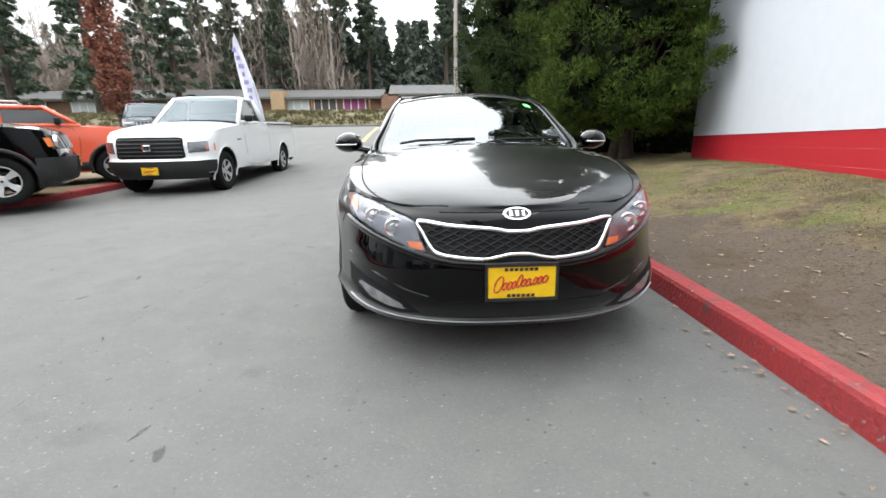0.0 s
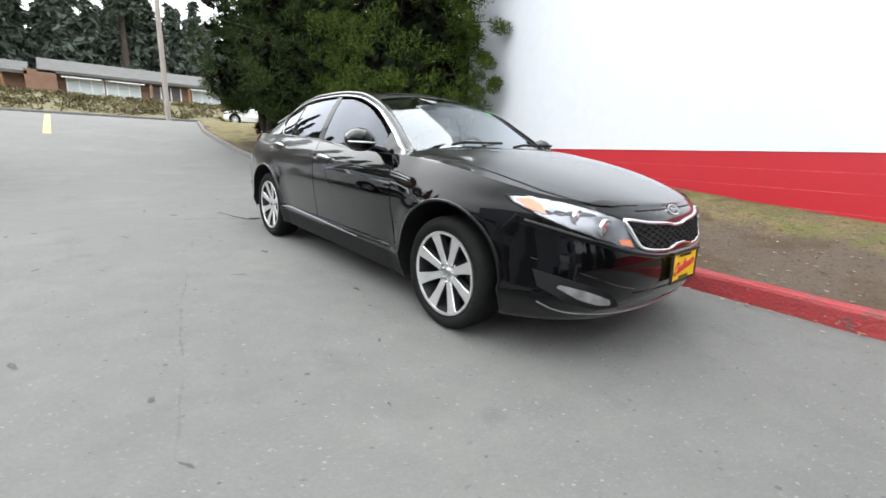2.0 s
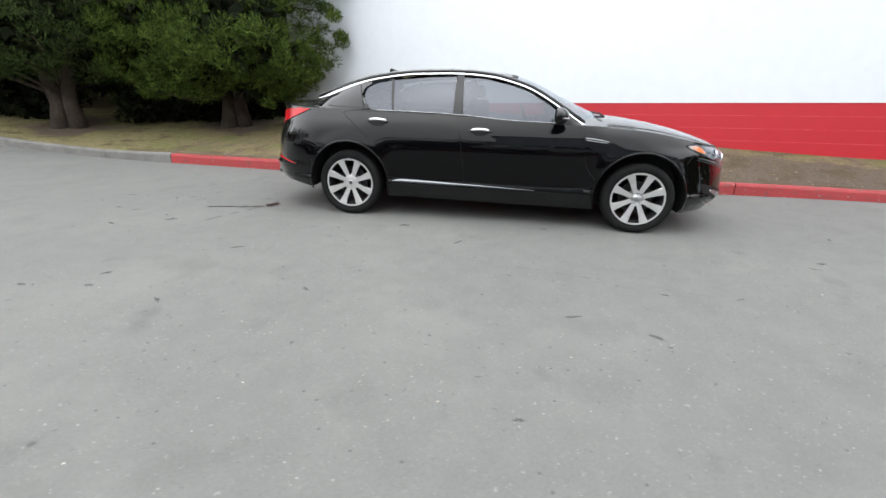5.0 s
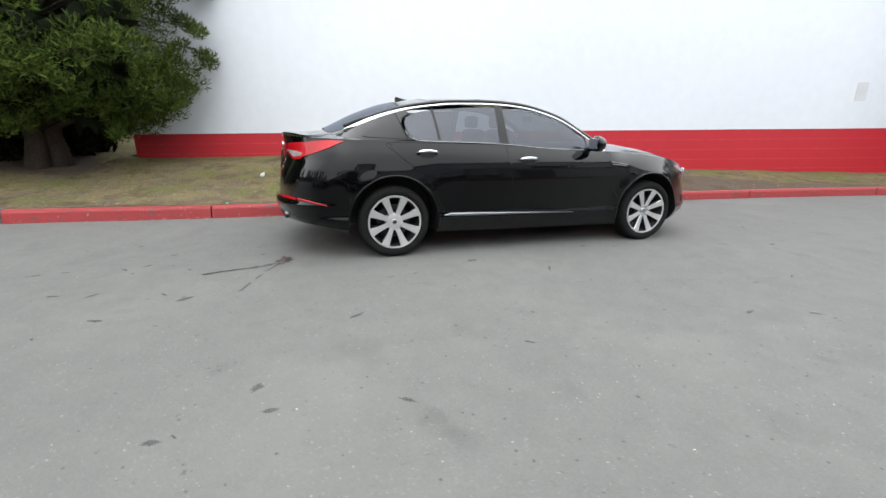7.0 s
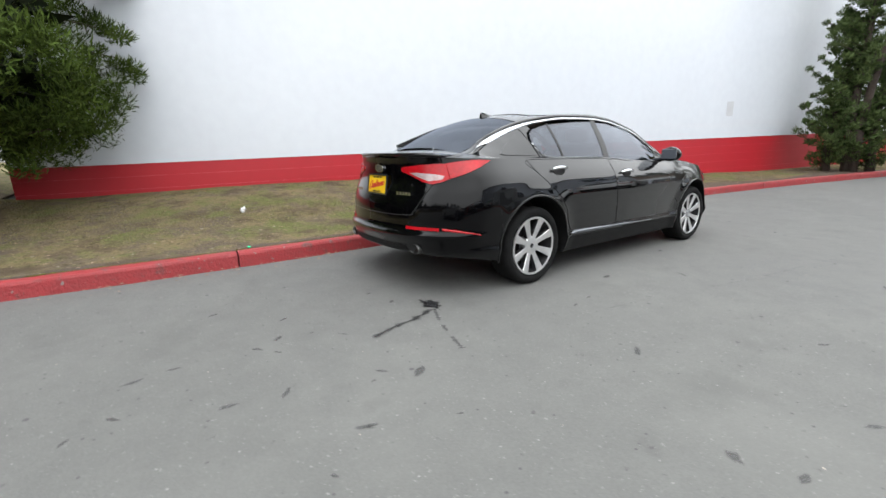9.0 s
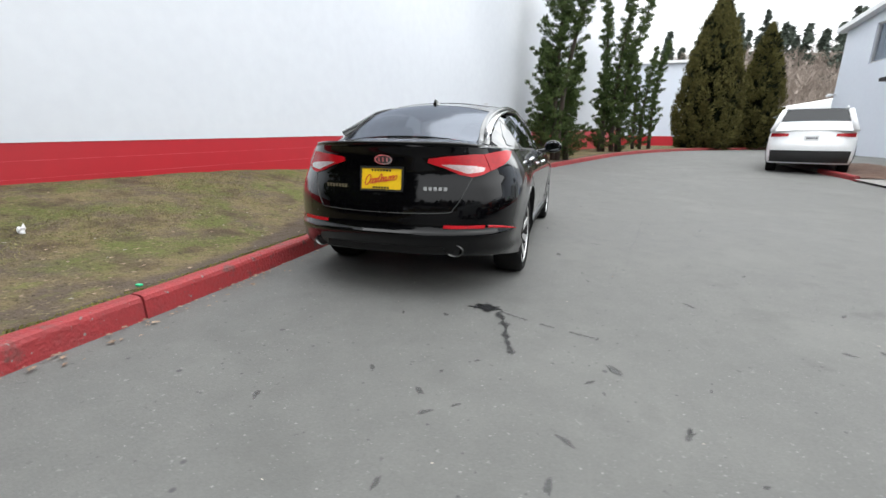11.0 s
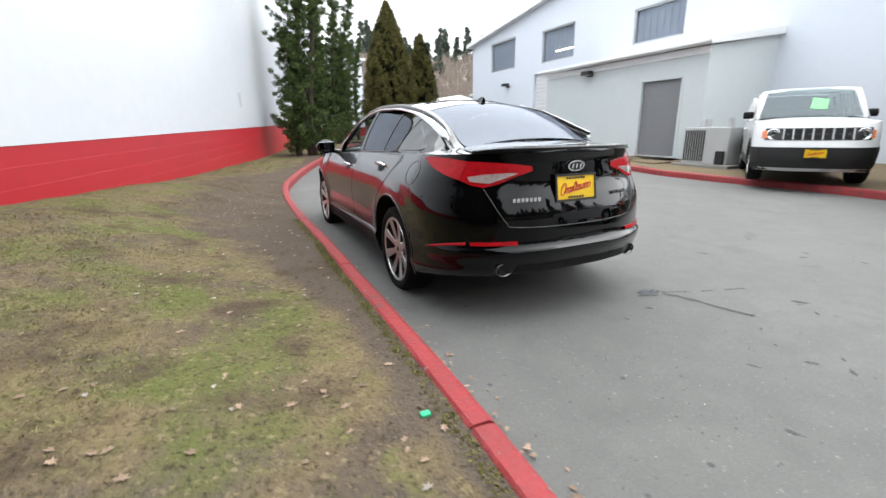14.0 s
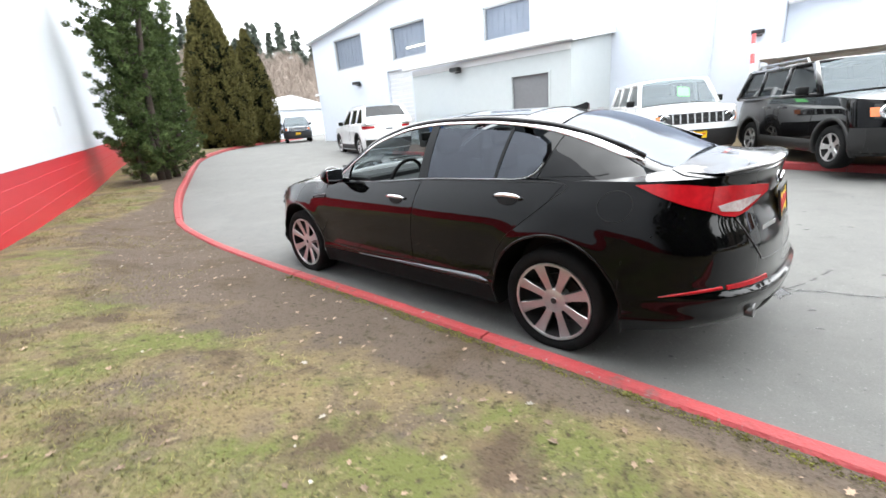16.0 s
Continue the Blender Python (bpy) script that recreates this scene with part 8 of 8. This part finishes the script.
for x, y, h, r, b in ((-38, 40, 17, 3.2, 0.06), (-52, 44, 16, 3.0, 0.1), (-46, 50, 19, 3.0, 0.15), (-33, 54, 20, 2.8, 0.2), (-22, 52, 17, 2.6, 0.12), (-29, 60, 21, 2.6, 0.3), (-16.5, 52, 15, 2.4, 0.2), (-29, 38, 15, 2.8, 0.08), (-25, 44, 19, 2.6, 0.1), (-19, 56, 20, 2.4, 0.4), (-14, 58, 19, 2.2, 0.45), (-10.5, 57, 21, 2.2, 0.5), (-7, 60, 18, 2.0, 0.45), (3.6, 58, 17, 1.8, 0.5), (5.4, 62, 19, 2.0, 0.45)):
    tall_fir(x, y, h, r, "tall dark fir with a bare lower trunk" if b > 0.3 else "broad dark fir reaching to the ground", b)
rust = thing("rust_leaved_tree", "narrow tree holding rust-brown dead leaves", "tree", Matrix.Translation((-17.4, 22.5, ground(-17.4, 22.5))))
part("trunk", tube([(0, 0, -0.1), (0, 0, 3), (0, 0, 7.5)], [0.16, 0.1, 0.02], 8), BARK, rust)
cen = []
for k in range(300):
    t = rng.random()
    a = rng.random() * 6.283
    e = 0.9 * math.sin(math.pi * min(1, 0.12 + t * 0.9)) ** 0.7 * math.sqrt(rng.random())
    cen.append((e * math.cos(a), e * math.sin(a), 1.2 + 7.3 * t))
leaf_mesh("crown", cen, [0.25] * 300, 30, 0.16, RUST_LEAF, rust, 0.5)

# ---- ground details ----
# damp stain with its three runs
def soft_stain(name, base, rough, strength=1.0):
    """Dark damp asphalt that thins out ragged towards the rim ('wet' runs from 1 inside to 0 at the edge)."""
    m = material(name, base, rough, other=tuple(1.6 * c for c in base), scale=9, fine=60, bump=0.15, bump_scale=160)
    n, l = m.node_tree.nodes, m.node_tree.links
    wet, co, grain, add, ramp, mixer, clear = (n.new("ShaderNodeAttribute"), n.new("ShaderNodeTexCoord"), n.new("ShaderNodeTexNoise"), n.new("ShaderNodeMath"), n.new("ShaderNodeMapRange"), n.new("ShaderNodeMixShader"), n.new("ShaderNodeBsdfTransparent"))
    wet.attribute_name = "wet"
    grain.inputs["Scale"].default_value, grain.inputs["Detail"].default_value = 28, 6
    l.new(co.outputs["Object"], grain.inputs["Vector"])
    add.operation = "ADD"
    l.new(wet.outputs["Fac"], add.inputs[0])
    l.new(grain.outputs["Fac"], add.inputs[1])
    ramp.inputs["From Min"].default_value, ramp.inputs["From Max"].default_value = 0.62, 1.02
    ramp.inputs["To Max"].default_value = strength
    l.new(add.outputs[0], ramp.inputs["Value"])
    l.new(ramp.outputs[0], mixer.inputs[0])
    l.new(clear.outputs[0], mixer.inputs[1])
    l.new(n["Principled BSDF"].outputs[0], mixer.inputs[2])
    l.new(mixer.outputs[0], n["Material Output"].inputs["Surface"])
    return m


SOFT_DAMP = soft_stain("damp_asphalt", (0.026, 0.026, 0.027), 0.16, 0.68)
SOFT_SPOT = soft_stain("oil_spotted_asphalt", (0.050, 0.050, 0.051), 0.6, 0.5)
SOFT_SEAM = soft_stain("old_asphalt_seam", (0.060, 0.060, 0.060), 0.7, 0.15)


def blob(name, pts, z=0.004, mat=None, label="", parent=None):
    """A flat stain: an outline filled round its middle, or a run given as left, mid and right lines."""
    if isinstance(pts, tuple):
        left, mid, right = pts
        k = len(mid)
        flat = left + mid + right
        faces = [(i, i + 1, k + i + 1, k + i) for i in range(k - 1)] + [(k + i, k + i + 1, 2 * k + i + 1, 2 * k + i) for i in range(k - 1)]
        wet = [0.0] * k + [0.25 if i in (0, k - 1) else 0.75 for i in range(k)] + [0.0] * k
    else:
        k = len(pts)
        cx, cy = sum(p[0] for p in pts) / k, sum(p[1] for p in pts) / k
        inner = [(cx + (x - cx) * 0.55, cy + (y - cy) * 0.55) for x, y in pts]
        outer = [(cx + (x - cx) * 1.25, cy + (y - cy) * 1.25) for x, y in pts]
        flat = outer + inner + [(cx, cy)]
        faces = [(i, (i + 1) % k, k + (i + 1) % k, k + i) for i in range(k)] + [(k + i, k + (i + 1) % k, 2 * k) for i in range(k)]
        wet = [0.0] * k + [0.7] * k + [1.0]
    ob = mesh_object(name, [(x, y, ground(x, y) + z) for x, y in flat], faces, mat or SOFT_DAMP, parent, label=label)
    at = ob.data.attributes.new("wet", "FLOAT", "POINT")
    at.data.foreach_set("value", wet)
    return ob


def streak(pts, w):
    left, mid, right = [], [], []
    for i, (x, y) in enumerate(pts):
        a, b = pts[max(i - 1, 0)], pts[min(i + 1, len(pts) - 1)]
        d = Vector((b[0] - a[0], b[1] - a[1])).normalized()
        ww = w[i] * 1.7 * (1 + 0.35 * rng.normal())
        left.append((x - d.y * ww, y + d.x * ww))
        mid.append((x, y))
        right.append((x + d.y * ww, y - d.x * ww))
    return left, mid, right


PUDDLE = soft_stain("wet_puddle", (0.020, 0.020, 0.021), 0.05)
stain = tagged(new("damp_stain"), "dark damp stain with three runs on the asphalt", "stain", kind="structure")
blob("blot", [(-0.76 + (0.105 + 0.03 * math.sin(5 * a) + 0.02 * math.sin(9 * a)) * math.cos(a), 2.37 + (0.06 + 0.02 * math.sin(4 * a + 1) + 0.012 * math.sin(11 * a)) * math.sin(a)) for a in [2 * math.pi * k / 26 for k in range(26)]], mat=PUDDLE, parent=stain)
blob("run", streak(dense([(-0.84, 2.42), (-0.92, 2.6), (-0.96, 2.8), (-1.02, 2.98)], 4), [0.02, 0.022, 0.016, 0.014, 0.02, 0.016, 0.012, 0.018, 0.014, 0.022, 0.016, 0.028, 0.010]), parent=stain)
for pts in ([(-0.85, 2.40), (-0.97, 2.46), (-1.05, 2.50)], [(-1.12, 2.53), (-1.22, 2.56)], [(-1.3, 2.59), (-1.4, 2.62), (-1.47, 2.64)]):
    d = dense(pts, 5)
    blob("run", streak(d, [0.010 + 0.005 * math.sin(3 * k) for k in range(len(d))]), mat=SOFT_SPOT, parent=stain)
spots = tagged(new("oil_spots"), "small dark oil spots scattered on the asphalt", "stain", kind="structure")
SPOT = [(-1.26, 3.84), (-1.31, 3.59), (-0.71, 3.99), (-0.74, 4.17), (-1.78, 3.4), (-1.41, 3.13), (-0.74, 3.58), (-0.71, 3.25), (-1.14, 4.41), (-1.94, 3.04), (-1.51, 2.97), (-1.78, 3.385), (-3.39, -0.17), (-2.25, -1.75), (-2.29, -1.28), (-0.25, 2.62), (0.45, 2.5), (0.2, 2.75), (-2.6, 0.4), (-3.9, 1.8), (-2.1, 1.9), (-3.03, 2.76), (-3.02, 2.68), (-2.95, 2.35), (-3.63, -0.35), (-2.72, -0.66), (-2.86, -1.08), (-3.03, 1.78), (-3.66, 2.34), (-0.86, 3.09), (-0.85, 3.5), (0.02, 3.69), (-1.53, 2.98), (-0.37, 3.32), (-1.47, 3.21), (-0.66, 3.44), (-0.53, 2.57)]
for x, y in SPOT + [(rng.uniform(-4.5, 0.8), rng.uniform(-4, 5.5)) for _ in range(34)]:
    if abs(x) < 0.95 and abs(y) < 2.4:
        continue
    r, e, a0 = rng.uniform(0.014, 0.05), rng.uniform(0.22, 0.5), math.pi / 2 + 0.45 * rng.normal()
    pts = []
    for k in range(9):
        a = 2 * math.pi * k / 9
        u, w = r * (1 + 0.3 * rng.normal()) * math.cos(a), r * e * (1 + 0.3 * rng.normal()) * math.sin(a)
        pts.append((x + u * math.cos(a0) - w * math.sin(a0), y + u * math.sin(a0) + w * math.cos(a0)))
    blob("spot", pts, 0.003, SOFT_SPOT, parent=spots)
crk = tagged(new("asphalt_seam"), "faint dark seam along the old asphalt", "seam", kind="structure")
for line_pts, w in (([(-5.5, 5.0), (-3.0, 6.4), (-0.4, 7.4), (1.4, 7.6)], 0.008), ([(-1.62, 1.46), (-1.70, 0.98)], 0.006), ([(-1.85, 0.36), (-1.98, -0.14)], 0.009), ([(-2.0, -0.22), (-2.09, -0.69), (-2.12, -0.95)], 0.008), ([(-2.16, -1.2), (-2.28, -1.71)], 0.006), ([(-2.2, -2.2), (-2.18, -2.6)], 0.006)):
    d = dense(line_pts, 14)
    d = [(x + 0.02 * noise.noise(Vector((x * 4, y * 4, 0))), y + 0.02 * noise.noise(Vector((x * 4, y * 4, 9)))) for x, y in d]
    blob("seam", streak(d, [w * rng.choice((0.1, 0.3, 0.7, 1.0)) for _ in d]), 0.0035, SOFT_SEAM, parent=crk)
mark = mesh_object("parking_line", [(-2.95, 15.3, ground(0, 15.3) + 0.006), (-2.75, 15.3, ground(0, 15.3) + 0.006), (-2.85, 24.5, ground(0, 24.5) + 0.02), (-3.05, 24.5, ground(0, 24.5) + 0.02)], [(0, 1, 2, 3)], material("faded_yellow_line", (0.52, 0.38, 0.15), 0.8, other=(0.3, 0.25, 0.15), scale=1.5, fine=12), label="faded yellow parking line", category="marking", kind="structure")
bm = bmesh.new()
rows = [[bm.verts.new((x - 0.08 * (y - 15.3) / 9, y, ground(0, y) + 0.006)) for x in (-2.95, -2.75)] for y in [15.3 + 0.4 * k for k in range(24)]]
for a, b in zip(rows, rows[1:]):
    bm.faces.new((a[0], a[1], b[1], b[0]))
old = mark.data
me = bpy.data.meshes.new("parking_line")
bm.to_mesh(me)
bm.free()
me.materials.append(old.materials[0])
mark.data = me

# fallen leaves and litter along the kerb and lawn
DRY = material("dry_leaf", (0.17, 0.11, 0.075), 0.8, other=(0.32, 0.23, 0.16), scale=9, fine=60, island=0.4)
PALE = material("pale_litter", (0.36, 0.32, 0.27), 0.8, other=(0.32, 0.29, 0.25), scale=9, fine=60, island=0.3)


def leaf_litter(name, places, size, mat, label, surf):
    verts, faces = [], []
    for x, y in places:
        s, a = size * rng.uniform(0.5, 1.5), rng.random() * 6.283
        z = surf(x, y)
        b = len(verts)
        lobes = [(1.0, 0.0), (0.45, 0.28), (0.5, 0.62), (0.0, 0.36), (-0.5, 0.5), (-0.42, 0.18), (-1.0, 0.0), (-0.42, -0.2), (-0.55, -0.55), (0.0, -0.34), (0.45, -0.6), (0.42, -0.22)]
        lift = rng.uniform(0.1, 0.5)
        for u, w in lobes:
            verts.append((x + s * (u * math.cos(a) - w * math.sin(a)), y + s * (u * math.sin(a) + w * math.cos(a)), z + 0.006 + s * lift * abs(w)))
        verts.append((x, y, z + 0.006))
        for k in range(12):
            faces.append((b + k, b + (k + 1) % 12, b + 12))
    tagged(mesh_object(name, verts, faces, mat), label, "leaves", kind="stuff")


near = [(kerb_x(y) - abs(rng.normal()) * 0.08 - 0.02, y) for y in np.concatenate([rng.uniform(-5, 5.5, 100), rng.normal(-2.6, 0.5, 26), rng.normal(2.6, 0.4, 30), rng.uniform(1.5, 5.2, 50)])]
leaf_litter("gutter_leaves", near, 0.017, DRY, "dry brown leaves caught along the kerb", ground)
lawn_places = [(kerb_x(y) + 0.2 + abs(rng.normal()) * 1.1, y) for y in rng.uniform(-9, 5.5, 560)]
leaf_litter("lawn_leaves", [(x, y) for x, y in lawn_places if x < wall_x(y) - 0.1], 0.019, DRY, "dry leaves scattered over the lawn", lawn_z)
leaf_litter("lawn_scraps", [(x, y) for x, y in [(kerb_x(y) + 0.2 + abs(rng.normal()) * 0.9, y) for y in rng.uniform(-9, 5, 60)] if x < wall_x(y) - 0.1], 0.018, PALE, "pale scraps scattered over the lawn", lawn_z)
leaf_litter("road_scraps", [(rng.uniform(-5.5, 1.0), rng.uniform(-5, 5.5)) for _ in range(130)], 0.006, PALE, "tiny pale bits on the asphalt", ground)
gc = thing("green_cap", "bright green plastic cap lying by the kerb", "litter")
part("cap", box(1.365, 1.405, 3.115, 3.145, lawn_z(1.38, 3.13) - 0.002, lawn_z(1.38, 3.13) + 0.012, 0.005), material("green_plastic", (0.02, 0.50, 0.22), 0.4), gc)
cup = thing("paper_scrap", "crumpled white paper scrap on the lawn", "litter")
bm = bmesh.new()
bmesh.ops.create_icosphere(bm, subdivisions=2, radius=0.026, matrix=Matrix.Translation((3.0, 2.83, lawn_z(3.0, 2.83) + 0.02)))
for q in bm.verts:
    q.co += Vector(rng.normal(size=3) * 0.012)
part("paper", bm, TRIM_WHITE, cup)

# grass tufts on the lawn
GRASS = leaf_material("winter_grass", (0.135, 0.128, 0.05), (0.235, 0.195, 0.10), 0.40)
n = 60000
ys = np.where(rng.random(n) < 0.62, rng.uniform(-0.5, 5.6, n), rng.uniform(-11.5, 0.0, n))
ws = rng.random(n)
verts, faces = [], []
for y, w in zip(ys, ws):
    x = kerb_x(y) + 0.14 + w * max(wall_x(y) - kerb_x(y) - 0.2, 0.3)
    if noise.noise(Vector((x * 0.9, y * 0.9, 5))) + 0.5 * noise.noise(Vector((x * 2.6, y * 2.6, 8))) < 0.0 + 0.6 * (1 - smoothstep(0.1, 0.5, w)) - 0.25 * rng.random():
        continue
    a, h = rng.random() * 6.283, rng.uniform(0.006, 0.018)
    z = lawn_z(x, y)
    dx, dy = math.cos(a) * 0.004, math.sin(a) * 0.004
    b = len(verts)
    verts += [(x - dx, y - dy, z - 0.003), (x + dx, y + dy, z - 0.003), (x + rng.normal() * 0.018, y + rng.normal() * 0.018, z + h)]
    faces.append((b, b + 1, b + 2))
tagged(mesh_object("lawn_grass", verts, faces, GRASS), "short thin winter grass blades", "grass", kind="stuff")
# moss at the back of the kerb
MOSS = leaf_material("green_moss", (0.105, 0.105, 0.028), (0.19, 0.185, 0.045), 0.45)
cen = [(kerb_x(y) + 0.13 + 0.06 * rng.random(), y, ground(kerb_x(y), y) + 0.125) for y in rng.uniform(-1.0, 4.8, 1000)]
tagged(leaf_mesh("kerb_moss", cen, [0.026] * len(cen), 12, 0.010, MOSS, None, 0.6, flat=0.25), "green moss growing behind the kerb", "moss", kind="stuff")
